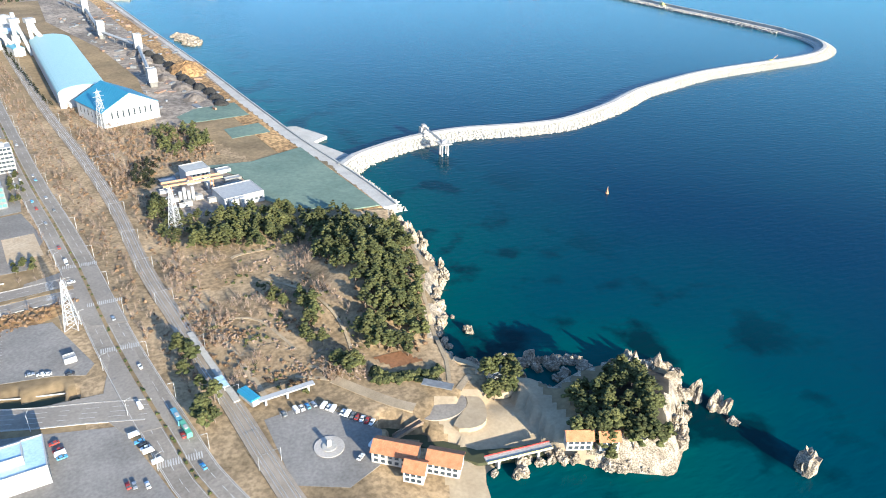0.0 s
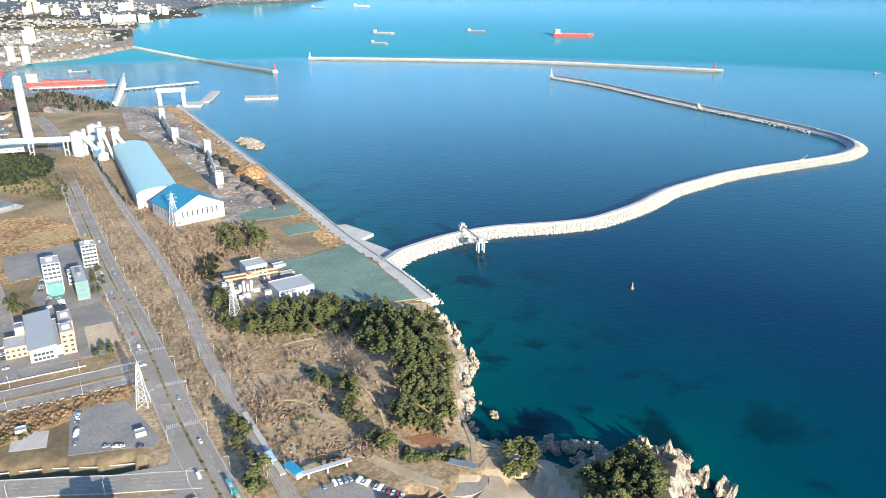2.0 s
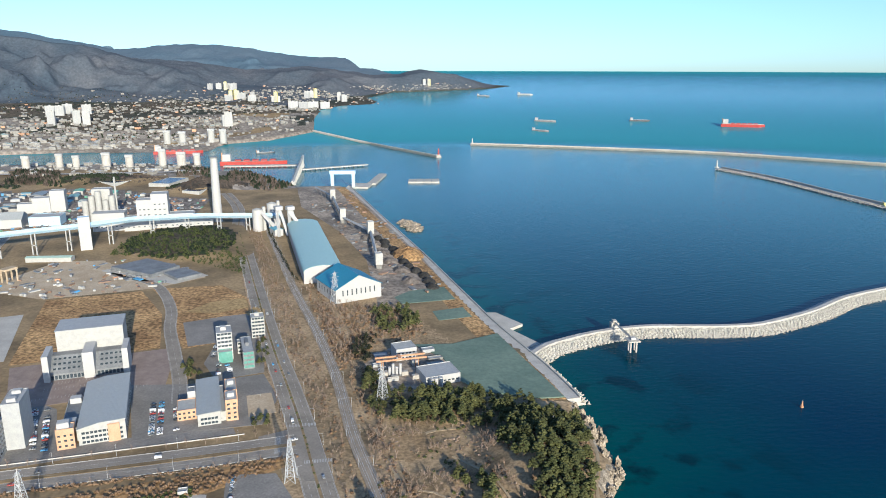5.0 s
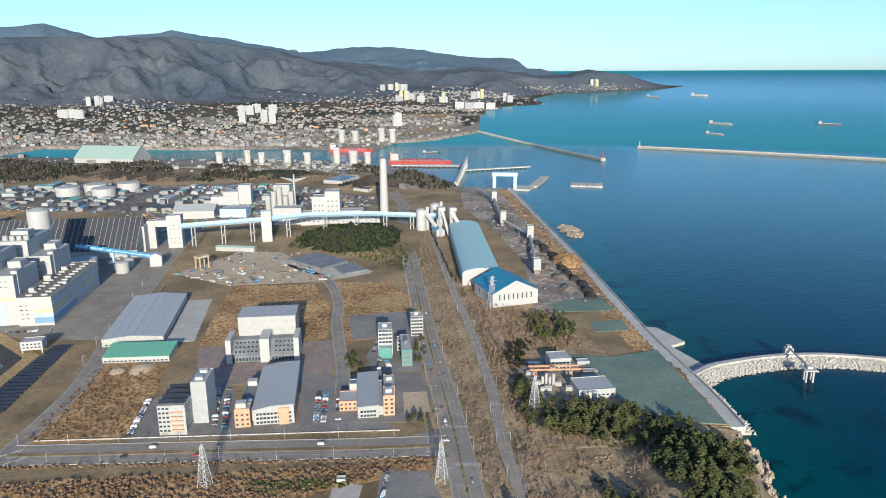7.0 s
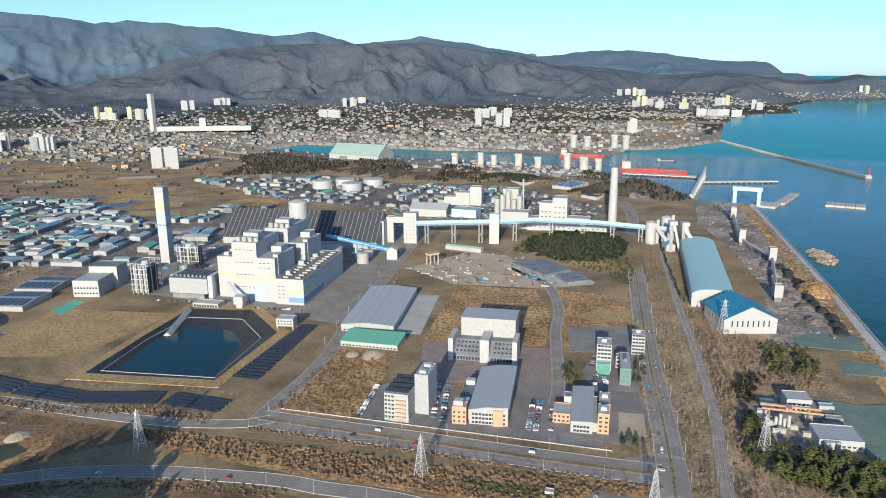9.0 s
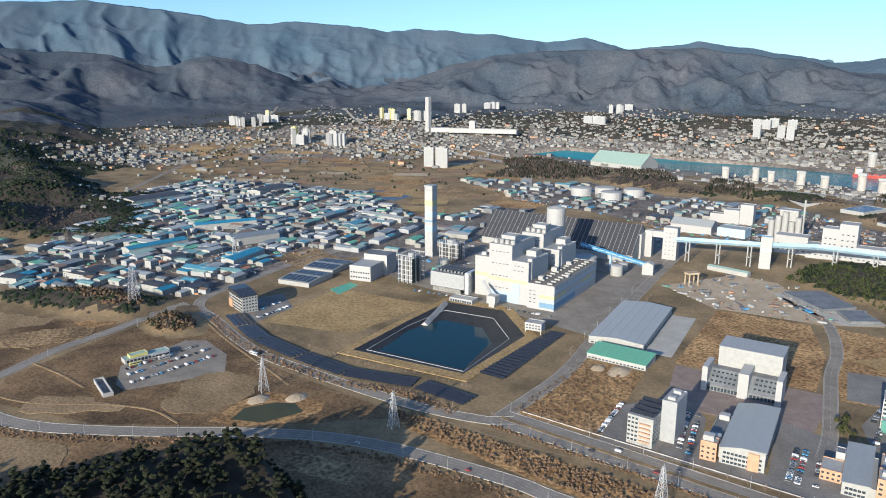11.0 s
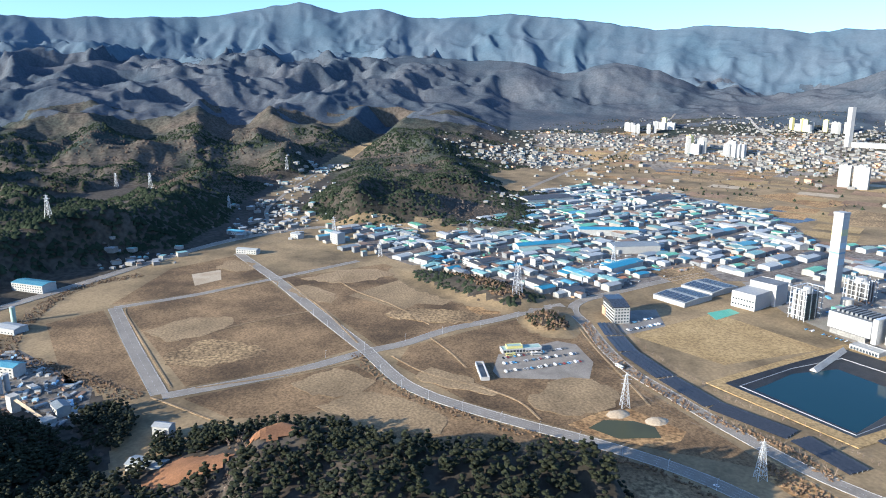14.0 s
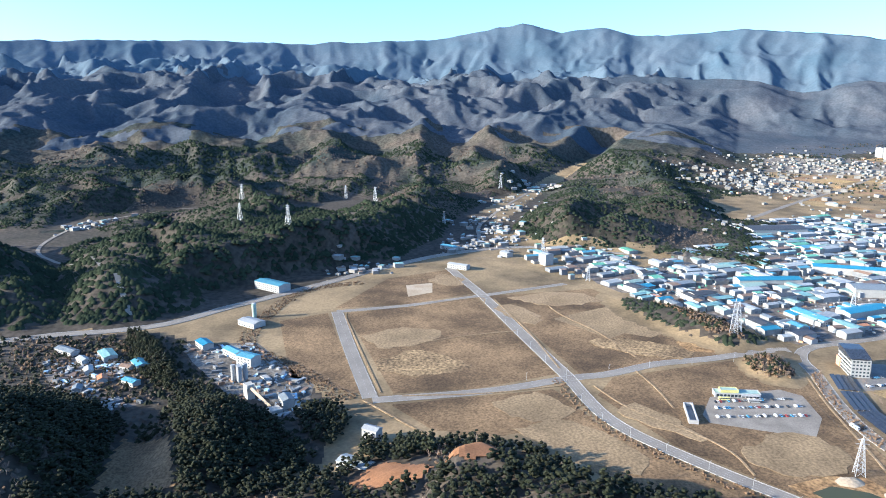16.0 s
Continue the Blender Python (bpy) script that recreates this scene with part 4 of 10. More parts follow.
part("parapet", strip(b2, -12, -8, 8.5, 6), M["pale_concrete"], breakwater_outer)
part("rubble_face", strip(b2, 4, 12, 2.5, 8), M["dark_concrete"], breakwater_outer, "dark rubble face")
lay_pieces(breakwater_outer, TETRA, "tetrapod", tetra_places(b2, ((-14, 4.5), (-17, 2.0), (8, 2.2), (11, 1.0)), 6, rng), 1.4, 120)


def long_wall(name, pts, half, z, material, label):
    line = smooth_line(pts, 60)
    ob = tagged(new(name), label, "breakwater", kind="structure")
    for a, b, c, d in ((-half, half, z, "deck"), (-half, -half + 4, z + 3.5, "parapet")):
        me = part(d, strip(line, a, b, c, c + 6), material, ob)
        xs = np.array([v.co[:] for v in me.data.vertices])
        X, Y, Zz, _ = warp(xs[:, 0], xs[:, 1], xs[:, 2])
        me.data.vertices.foreach_set("co", np.stack([X, Y, Zz], -1).ravel())
    return ob


long_wall("breakwater", [(405, 2526), (760, 2370), (1133, 2175), (1540, 1815)], 11, 6, M["pale_concrete"], "straight pale caisson breakwater across the harbour mouth")
long_wall("breakwater", [(-175, 3120), (-60, 2850), (53, 2590), (251, 2191)], 9, 5, M["concrete"], "grey rubble jetty reaching into the harbour")
seawall_line = smooth_line([(176, 532), (172, 560), (164, 605), (156, 640), (139, 719), (117, 851), (88, 1027), (35, 1315), (-8, 1562), (-22, 1625)], 12)
seawall = tagged(new("seawall"), "pale concrete seawall with a service road on top", "seawall", kind="structure")
part("service_road", strip(seawall_line, -4, 8, 7.4, 9), M["concrete"], seawall)
part("verge", strip(seawall_line, 8, 30, GROUND + 0.12, 1.0), M["brown_field"], seawall, "brown grass verge")
part("parapet", strip(seawall_line, -5.2, -4, 8.9, 10), M["pale_concrete"], seawall)
part("toe", strip(seawall_line, -10, -5.2, 2.2, 6), M["concrete"], seawall)
lay_pieces(seawall, TETRA, "tetrapod", tetra_places([p for p in seawall_line if p[1] < 650], ((-7, 3.8), (-10, 2.2), (-13, 0.6)), 3.8, rng), 0.9)
pier = tagged(obj("quay_apron", extrude_poly([(128, 765), (153, 762), (175, 722), (158, 709), (180, 664), (160, 650), (142, 720)], -4, 3.2), M["pale_concrete"]), "pale concrete quay apron in front of the seawall", "quay", kind="structure")
patch("green_sheet_field", [(167, 533), (139, 683), (90, 660), (52, 662), (76, 627), (86, 573), (100, 551), (148, 533)], GROUND + 1.0, M["netting"], "large flat plot covered with green sheeting", "covered plot", 2.0)
patch("coal_yard", [(20, 790), (116, 800), (90, 990), (36, 1300), (-12, 1560), (-40, 1640), (-136, 1640), (-110, 1400), (-30, 1170), (10, 990)], GROUND + 0.1, M["yard_soil"], "grey-brown bare coal yard ground behind the seawall", "yard")

# ---- buildings ----
WIN = {}


def window_mesh(w, h, material):
    key = (round(w, 2), round(h, 2), material)
    if key not in WIN:
        bm = boxes((-w / 2, -0.12, 0, w / 2, 0.1, h))
        me = bpy.data.meshes.new("window")
        bm.to_mesh(me)
        bm.free()
        me.materials.append(M[material])
        WIN[key] = me
    return WIN[key]


def windows(parent, x0, y0, x1, y1, z0, n, rows, floor, w, h, material="glass"):
    """Window panes, each a part, in rows along a wall from (x0, y0) to (x1, y1)."""
    me = window_mesh(w, h, material)
    a, b = Vector((x0, y0)), Vector((x1, y1))
    turn = math.atan2(b.y - a.y, b.x - a.x)
    for k in range(n):
        p = a.lerp(b, (k + 0.5) / n)
        for r in range(rows):
            o = new("window", me)
            o.parent = parent
            o.matrix_basis = Matrix.Translation((p.x, p.y, z0 + r * floor)) @ Matrix.Rotation(turn, 4, "Z")


def flat_block(parent, x0, y0, x1, y1, z0, z1, wall="offwhite", roof="grey", name="wall"):
    """Walls with a parapet round a sunk flat roof."""
    bm = boxes((x0, y0, z0, x1, y1, z1 - 0.9))
    for d in ((x0, y0, z1 - 0.9, x1, y0 + 0.4, z1), (x0, y1 - 0.4, z1 - 0.9, x1, y1, z1), (x0, y0 + 0.4, z1 - 0.9, x0 + 0.4, y1 - 0.4, z1), (x1 - 0.4, y0 + 0.4, z1 - 0.9, x1, y1 - 0.4, z1)):
        box(bm, *d)
    w = part(name, bm, M[wall], parent)
    part("roof", boxes((x0 + 0.4, y0 + 0.4, z1 - 0.9, x1 - 0.4, y1 - 0.4, z1 - 0.55)), M[roof], parent)
    return w


def gable_block(parent, w, d, eave, ridge, wall, roof, over=0.6, along="y", x=0, y=0):
    """Walls under a pitched roof with eaves; the ridge runs along y or x."""
    if along == "y":
        pr = [(x, 0), (x + w, 0), (x + w, eave), (x + w / 2, ridge), (x, eave)]
        wallbm = profile(pr, y, y + d)
        t = 0.35
        rf = profile([(x - over, eave - over * (ridge - eave) / (w / 2) + 0.05), (x + w / 2, ridge + 0.05), (x + w + over, eave - over * (ridge - eave) / (w / 2) + 0.05),
                      (x + w + over, eave - over * (ridge - eave) / (w / 2) + t), (x + w / 2, ridge + t), (x - over, eave - over * (ridge - eave) / (w / 2) + t)], y - over, y + d + over)
    else:
        wallbm = profile([(y, 0), (y + d, 0), (y + d, eave), (y + d / 2, ridge), (y, eave)], x, x + w)
        t = 0.35
        e = eave - over * (ridge - eave) / (d / 2)
        rf = profile([(y - over, e + 0.05), (y + d / 2, ridge + 0.05), (y + d + over, e + 0.05), (y + d + over, e + t), (y + d / 2, ridge + t), (y - over, e + t)], x - over, x + w + over)
        for b in (wallbm, rf):
            for v in b.verts:
                v.co.x, v.co.y = v.co.y, v.co.x
            bmesh.ops.reverse_faces(b, faces=b.faces)
    part("wall", wallbm, M[wall], parent)
    return part("roof", rf, M[roof], parent)


def arch_block(parent, w, d, eave, rise, wall, roof, n=10):
    """A long shed under a barrel roof."""
    arc = [(w / 2 - w / 2 * math.cos(math.pi * k / n), eave + rise * math.sin(math.pi * k / n)) for k in range(n + 1)]
    part("wall", profile([(0, 0), (w, 0)] + arc[::-1], 0, d), M[wall], parent)
    outer = [(w / 2 + (x - w / 2) * 1.02, z + 0.4) for x, z in arc]
    part("roof", profile([(x, z + 0.06) for x, z in arc] + outer[::-1], -0.6, d + 0.6), M[roof], parent)


def rooftop_units(parent, places, size=(2.4, 2.0, 1.6), material="grey"):
    for x, y, z in places:
        a, b, c = size
        part("roof_unit", boxes((x, y, z, x + a, y + b, z + c), (x + 0.3, y + 0.3, z + c, x + a - 0.3, y + b - 0.3, z + c + 0.3)), M[material], parent)


G0 = GROUND
# office tower with solar arrays and orange balconies
t = thing("office_block", -273, 476, G0, 9, "six-storey pale office block with orange balconies and rooftop solar arrays", "building")
flat_block(t, 0, 0, 21, 36, 0, 25, "offwhite", "grey")
flat_block(t, 21, 18, 33, 44, 0, 36, "grey", "grey", "tower_wall")
windows(t, 0, 0, 9, 0, 3, 3, 6, 3.7, 2.0, 1.6)
windows(t, 21, 0, 21, 18, 3, 4, 6, 3.7, 2.2, 1.6)
windows(t, 0, 36, 0, 0, 3, 8, 6, 3.7, 2.0, 1.6)
for k in range(5):
    part("balcony", boxes((10, -1.6, 4 + 3.7 * k, 19, 0, 5.1 + 3.7 * k)), M["orange_brick"], t, "orange balcony front")
for k in range(4):
    bm = boxes((-10, -2.0, -0.1, 10, 2.0, 0.1))
    bmesh.ops.rotate(bm, verts=bm.verts, matrix=Matrix.Rotation(radians(28), 3, "X"))
    bmesh.ops.translate(bm, verts=bm.verts, vec=(10.5, 4 + 9.3 * k, 26.7))
    part("solar_panel", bm, M["solar"], t, "tilted dark solar array")
rooftop_units(t, [(24, 22, 35.2), (24, 36, 35.2)], (6, 5, 2.4), "white")

# headquarters with a sloped glazed front, white pylons and a high hall behind
t = thing("headquarters", -274, 616, G0, 12, "white hall with dark sloped glazed front between white pylons", "building")
part("front_slope", profile([(0, 0), (26, 0), (26, 17), (16, 17), (0, 6)], 0, 64), M["dark_grey"], t, "dark sloped glazed front")
fs = t.children[-1]
fs.matrix_basis = Matrix(((0, 1, 0, 1), (1, 0, 0, 0), (0, 0, 1, 0), (0, 0, 0, 1)))
part("hall_wall", boxes((6, 26, 0, 62, 58, 36)), M["offwhite"], t)
part("hall_roof", boxes((5.5, 25.5, 36, 62.5, 58.5, 36.6)), M["grey"], t)
for x in (-2, 30, 62):
    part("pylon_tower", boxes((x, -3, 0, x + (9 if x == 30 else 5), 24, 24)), M["white"], t, "white corner tower")
windows(t, 3, 0, 30, 0, 1, 9, 1, 4, 2.2, 3.4)
windows(t, 40, 0, 62, 0, 1, 7, 1, 4, 2.2, 3.4)
for sx in (3, 41):
    for k in range(6):
        for r in range(3):
            bm = boxes((-1.1, -0.9, -0.05, 1.1, 0.9, 0.12))
            bmesh.ops.rotate(bm, verts=bm.verts, matrix=Matrix.Rotation(math.atan2(11, 16), 3, "X"))
            bmesh.ops.translate(bm, verts=bm.verts, vec=(sx + 3 + k * 3.9, 4 + r * 4.4, 6.25 + (4 + r * 4.4) * 11 / 16))
            part("skylight", bm, M["glass"], t)

# sports halls with orange brick annexes
def sports_hall(x, y, rz, w, d, h0, h1, label):
    t = thing("sports_hall", x, y, G0, rz, label, "building", "halls beside the car park")
    part("wall", profile([(0, 0), (w, 0), (w, h1), (w * 0.45, h1 - 0.5), (0, h0)], 0, d), M["offwhite"], t)
    part("roof", profile([(-0.8, h0 + 0.1), (w * 0.45, h1 - 0.3), (w + 0.8, h1 + 0.15), (w + 0.8, h1 + 0.75), (w * 0.45, h1 + 0.3), (-0.8, h0 + 0.7)], -0.8, d + 0.8), M["roof_white"], t)
    windows(t, 2, 0, w - 2, 0, 1.2, max(4, int(w / 3.2)), 3 if h0 > 10 else 2, 3.6, 2.2, 1.8)
    windows(t, w, 3, w, d - 3, 2, 14, 2, 3.8, 2.6, 1.8)
    return t


t = sports_hall(-206, 498, 14, 32, 86, 12.5, 16, "large hall with pale sheet roof and orange brick annex")
flat_block(t, -14, -2, -2, 8, 0, 16, "orange_brick", "grey", "annex_wall")
flat_block(t, -12, 8, -0.5, 62, 0, 11, "offwhite", "dark_grey", "side_wing")
flat_block(t, 20, -1.6, 28, -0.05, 0, 14, "orange_brick", "grey", "stair_tower")
windows(t, -14, -2, -2, -2, 2, 3, 3, 4, 1.8, 1.5)
rooftop_units(t, [(-10, 52, 10.4), (-10, 12, 10.4), (-13, 0, 15.4)], (8, 7, 4), "white")
t = sports_hall(-126, 517, 12, 17, 66, 9.5, 10.5, "long hall with pale curved sheet roof beside parking")
flat_block(t, 21, 2, 30, 20, 0, 18, "orange_brick", "grey", "annex_wall")
flat_block(t, 22, 26, 31, 50, 0, 15, "orange_brick", "offwhite", "annex_wall")
flat_block(t, 17.1, 4, 20.9, 54, 0, 8, "offwhite", "grey", "link_wing")
flat_block(t, -15, 14, -1, 34, 0, 9, "orange_brick", "offwhite", "annex_wall")
flat_block(t, -7, 36, -1, 46, 0, 14, "white", "dark_grey", "stair_tower")
windows(t, 21, 2, 30, 2, 2, 2, 4, 3.8, 2.2, 1.6)
windows(t, -15, 14, -1, 14, 1.5, 4, 2, 3.8, 1.8, 1.6)
rooftop_units(t, [(23, 8, 17.2), (24, 38, 14.2)], (5, 5, 3), "white")

def office(x, y, rz, w, d, h, wall, label, floors, green=0.0, group="offices beside the coast road"):
    t = thing("office_building", x, y, G0, rz, label, "building", group)
    flat_block(t, 0, 0, w, d, 0, h, wall, "grey")
    f = h / floors
    n = max(2, int(w / 3.2))
    windows(t, 0.5, 0, w - 0.5, 0, f * 0.35, n, floors, f, w / n * 0.8, f * 0.5, "green_glass" if green else "glass")
    windows(t, w, 0.5, w, d - 0.5, f * 0.35, max(2, int(d / 3.4)), floors, f, 2.2, f * 0.45, "green_glass" if green else "glass")
    windows(t, 0, d - 0.5, 0, 0.5, f * 0.35, max(2, int(d / 3.4)), floors, f, 2.2, f * 0.45)
    rooftop_units(t, [(w * 0.3, d * 0.4, h - 0.6)], (w * 0.35, d * 0.3, 3), wall)
    return t


t = office(-134, 646, 12, 14, 20, 27, "white", "white seven-storey office with dark window bands", 7)
flat_block(t, 1, -8, 13, -0.1, 0, 11, "green_glass", "grey", "glazed_base")
t = office(-107, 622, 12, 10, 40, 17, "dark_grey", "dark four-storey block with green glazed front", 4, 1)
office(-110, 700, 12, 13, 14, 22, "offwhite", "cream six-storey residential block", 6)
flat = office(-118, 660, 12, 9, 9, 12, "white", "small white three-storey office", 3)
t = office(-821, 430, -9, 43, 20, 20, "offwhite", "five-storey pale office with a dark slanted solar roof", 5, 0, "")
part("sloped_roof", profile([(-1, 20.2), (41, 20.2), (41, 21), (18, 25), (-1, 25)], -1, 21), M["solar"], t, "dark slanted roof")
flat_block(t, -1.2, -1.2, 10, 6, 0, 11, "orange_brick", "grey", "corner_block")

# warehouses
t = thing("warehouse", -419, 642, G0, 16, "long white warehouse with low pale roof", "warehouse")
gable_block(t, 60, 145, 8, 10.5, "offwhite", "roof_white")
windows(t, 2, 0, 58, 0, 1.0, 13, 1, 3, 3.0, 1.6)
for x, z in ((10, 8.95), (20, 9.8), (30, 10.6), (40, 9.8), (50, 8.95)):
    part("roof_rib", boxes((x - 0.35, -0.3, z - 0.3, x + 0.35, 145.3, z + 0.35)), M["grey"], t)
part("apron", boxes((60.8, 0, 0.05, 90, 140, 0.25)), M["pale_concrete"], t)
t = thing("green_roof_store", -396, 604, G0, 10, "low white store under a green sheet roof", "warehouse")
swap_axes = Matrix(((0, 1, 0), (1, 0, 0), (0, 0, 1)))
for name_, outline_, y0_, y1_, m_ in (("wall", [(0, 0), (30, 0), (30, 8.4), (0, 5.5)], 0, 63, "white"), ("roof", [(-0.8, 5.6), (30.5, 8.7), (30.5, 9.1), (-0.8, 6.0)], -0.6, 63.6, "roof_green")):
    bm = profile(outline_, y0_, y1_)
    bmesh.ops.transform(bm, matrix=swap_axes, verts=bm.verts)
    bmesh.ops.recalc_face_normals(bm, faces=bm.faces)
    part(name_, bm, M[m_], t)
for k in range(1, 9):
    bm = profile([(-0.8, 6.0), (30.5, 9.1), (30.5, 9.3), (-0.8, 6.2)], k * 7 - 0.15, k * 7 + 0.15)
    bmesh.ops.transform(bm, matrix=swap_axes, verts=bm.verts)
    bmesh.ops.recalc_face_normals(bm, faces=bm.faces)
    part("roof_rib", bm, M["roof_green"], t)
windows(t, 1, 0, 62, 0, 0.8, 16, 1, 3, 2.6, 1.4)
t = thing("pump_house", -489, 617, G0, 18, "small white pump house on stilts by the pond", "pump house")
flat_block(t, 0, 0, 20, 14, 4, 13, "white", "offwhite")
for x, y in ((1, 1), (19, 1), (1, 13), (19, 13)):
    part("leg", boxes((x - 0.5, y - 0.5, 0, x + 0.5, y + 0.5, 4)), M["concrete"], t)
windows(t, 1, 0, 19, 0, 6, 5, 2, 3.4, 2.0, 1.4)

# ---- coast sheds ----
t = thing("storage_shed", -70, 882, G0, 9, "huge storage shed with a pale teal curved roof", "shed")
arch_block(t, 50, 290, 15, 8, "white", "roof_paleteal", 12)
part("door", boxes((18, -0.4, 0, 30, -0.05, 9)), M["dark_grey"], t)
t = thing("blue_roof_shed", -28, 798, G0, 24, "white gabled shed with a bright blue roof and tall slits", "shed")
gable_block(t, 58, 60, 17, 31, "white", "roof_blue", 1.6)
windows(t, 6, 0, 52, 0, 8, 8, 1, 6, 1.4, 7)
windows(t, 0, 56, 0, 4, 6, 6, 1, 6, 1.2, 6)

# ---- power plant ----
plant_x, plant_y, plant_rz = -509, 700, 13


def plant(name, label, category="power plant building", group=""):
    return thing(name, plant_x, plant_y, G0, plant_rz, label, category, group)


t = plant("turbine_hall", "long white turbine hall with yellow and blue bands")
flat_block(t, -37, 0, 0, 148, 0, 33, "white", "roof_felt")
for z, h, m, y1 in ((3, 6.5, "plant_blue", 70), (10.5, 3.5, "plant_pale", 147), (15, 4.5, "plant_yellow", 40), (23, 3.5, "plant_pale", 147)):
    part("colour_band", boxes((0.02, 0.02, z, 0.25, y1, z + h)), M[m], t, "faded painted colour band")
    if z < 20:
        part("colour_band", boxes((-20, -0.25, z, 0.0, -0.02, z + h)), M[m], t, "faded painted colour band")
part("colour_band", boxes((0.02, 96, 15, 0.25, 130, 19)), M["plant_yellow"], t, "faded painted colour band")
for k in range(9):
    part("wall_panel", boxes((0.02, 4 + k * 16, 27, 0.2, 14 + k * 16, 29.5)), M["grey"], t)
windows(t, -35, 0, -24, 0, 8, 2, 4, 5, 3, 0.8)
for k in range(12):
    for x in (-29, -13):
        part("roof_vent", boxes((x, 7 + k * 11.6, 32.4, x + 7, 9 + k * 11.6, 34.2)), M["offwhite"], t, "white roof vent box")
for x, y, a, b, h in ((-31, 20, 6, 6, 5), (-33, 66, 8, 7, 6), (-30, 110, 7, 6, 4.5), (-6, 50, 4, 5, 3)):
    part("roof_house", boxes((x, y, 32.4, x + a, y + b, 32.4 + h)), M["white"], t)
def boiler(name, dx, dy, label):
    t = plant(name, label, group="boiler houses")
    t.matrix_world = t.matrix_world @ pose(dx, dy, 0)
    flat_block(t, -122, 17, -95, 62, 0, 54, "white", "offwhite", "side_wall")
    flat_block(t, -95, 6, -62, 74, 0, 76, "white", "offwhite", "boiler_wall")
    flat_block(t, -62, 5, -38, 66, 0, 57, "white", "grey", "bunker_wall")
    flat_block(t, -44, 14, -37.5, 30, 33, 60, "white", "grey", "lift_tower")
    for z0 in (18, 34, 50, 66):
        windows(t, -92, 6, -66, 6, z0, 5, 1, 3, 3.0, 0.7)
    for z0 in (44, 50):
        windows(t, -60, 5, -44, 5, z0, 3, 1, 3, 3.0, 0.7)
    part("colour_band", boxes((-121.9, 16.7, 28, -95.1, 16.95, 32), (-94.9, 5.7, 28, -62.1, 5.95, 32), (-61.9, 4.7, 28, -38.1, 4.95, 32)), M["plant_yellow"], t)
    part("colour_band", boxes((-94.9, 5.7, 0, -62.1, 5.95, 14)), M["plant_pale"], t)
    part("colour_band", boxes((-61.9, 4.7, 0, -50, 4.95, 27)), M["plant_pale"], t)
    for k in range(4):
        part("roof_silo", tube(bmesh.new(), (-90 + k * 8, 16, 75), (-90 + k * 8, 16, 81), 3.2, 3.2, 14), M["offwhite"], t)
    flat_block(t, -88, 26, -68, 44, 75.2, 84, "white", "offwhite", "penthouse")
    flat_block(t, -58, 40, -44, 60, 56.2, 64, "white", "offwhite", "penthouse")
    rooftop_units(t, [(-116, 24, 53.2), (-116, 40, 53.2), (-105, 30, 53.2)], (7, 6, 4), "white")
    return t


boiler("boiler_house", 0, 0, "white stepped boiler house with yellow and pale blue bands")
boiler("boiler_house", 6, 84, "white stepped boiler house behind the first")
t = plant("flue_gas_plant", "grey filter building with ducts and frames")
flat_block(t, -185, 4, -132, 46, 6, 26, "grey", "dark_grey")
part("base_block", boxes((-180, 2, 0, -136, 44, 6)), M["dark_concrete"], t)
for k in range(8):
    part("duct", boxes((-180 + k * 5.6, 12, 25.3, -177 + k * 5.6, 40, 28.5)), M["dark_grey"], t)
part("stair_frame", boxes((-131.9, 6, 0, -126, 30, 30)), M["steel"], t)
def absorber(x, y, w, d, h, label):
    """A filter tower: dark core in an open steel frame with galleries and white ducts."""
    t = thing("absorber_tower", x, y, G0, 13, label, "power plant building", "absorber towers")
    part("core", boxes((3, 3, 0, w - 3, d - 3, h - 8)), M["dark_steel"], t, "dark plated core")
    for k in range(4):
        for j in range(4):
            if k in (0, 3) or j in (0, 3):
                part("column", boxes((k * w / 3 - 0.5, j * d / 3 - 0.5, 0, k * w / 3 + 0.5, j * d / 3 + 0.5, h)), M["grey"], t)
    for z in range(6, int(h), 7):
        part("gallery", boxes((-1.2, -1.2, z, w + 1.2, 0.2, z + 0.7)), M["steel"], t, "pale steel gallery")
        part("gallery", boxes((-1.2, d - 0.2, z, w + 1.2, d + 1.2, z + 0.7)), M["steel"], t, "pale steel gallery")
        part("gallery", boxes((-1.2, 0.2, z, 0.2, d - 0.2, z + 0.7)), M["steel"], t, "pale steel gallery")
    for k in range(3):
        part("duct", tube(bmesh.new(), (4 + k * (w - 8) / 2, 1.4, 2), (4 + k * (w - 8) / 2, 1.4, h - 3), 1.5, 1.5, 10), M["white"], t, "white vertical duct")
    part("head", tube(bmesh.new(), (w / 2, d / 2, h - 8), (w / 2, d / 2, h), w * 0.3, w * 0.2, 14), M["grey"], t)
    return t


absorber(-744, 652, 22, 32, 42, "grey steel framed absorber tower with white ducts")
absorber(-798, 788, 34, 20, 32, "dark steel framed absorber tower behind the chimney")
t = thing("base_wall", -716, 690, G0, 13, "dark green base block beside the chimney", "power plant building")
flat_block(t, 0, 0, 14, 16, 0, 20, "green_paint", "grey")
tk = thing("storage_tank", -744, 742, G0, 0, "round grey tank beside the absorbers", "tank", "plant tanks")
part("shell", tube(bmesh.new(), (0, 0, 0), (0, 0, 18), 8, 8, 20), M["offwhite"], tk)
t = plant("slanting_conveyor", "slanting grey coal conveyor with a pale hopper house")
part("gallery", tube(bmesh.new(), (-98, -4, 26), (-72, -20, 8), 2.2, 2.2, 4), M["grey"], t)
part("hopper_house", boxes((-80, -28, 6, -68, -16, 16), (-78, -26, 0, -70, -18, 6)), M["white"], t)
t = plant("gatehouse", "low white flat-roofed service building by the boilers")
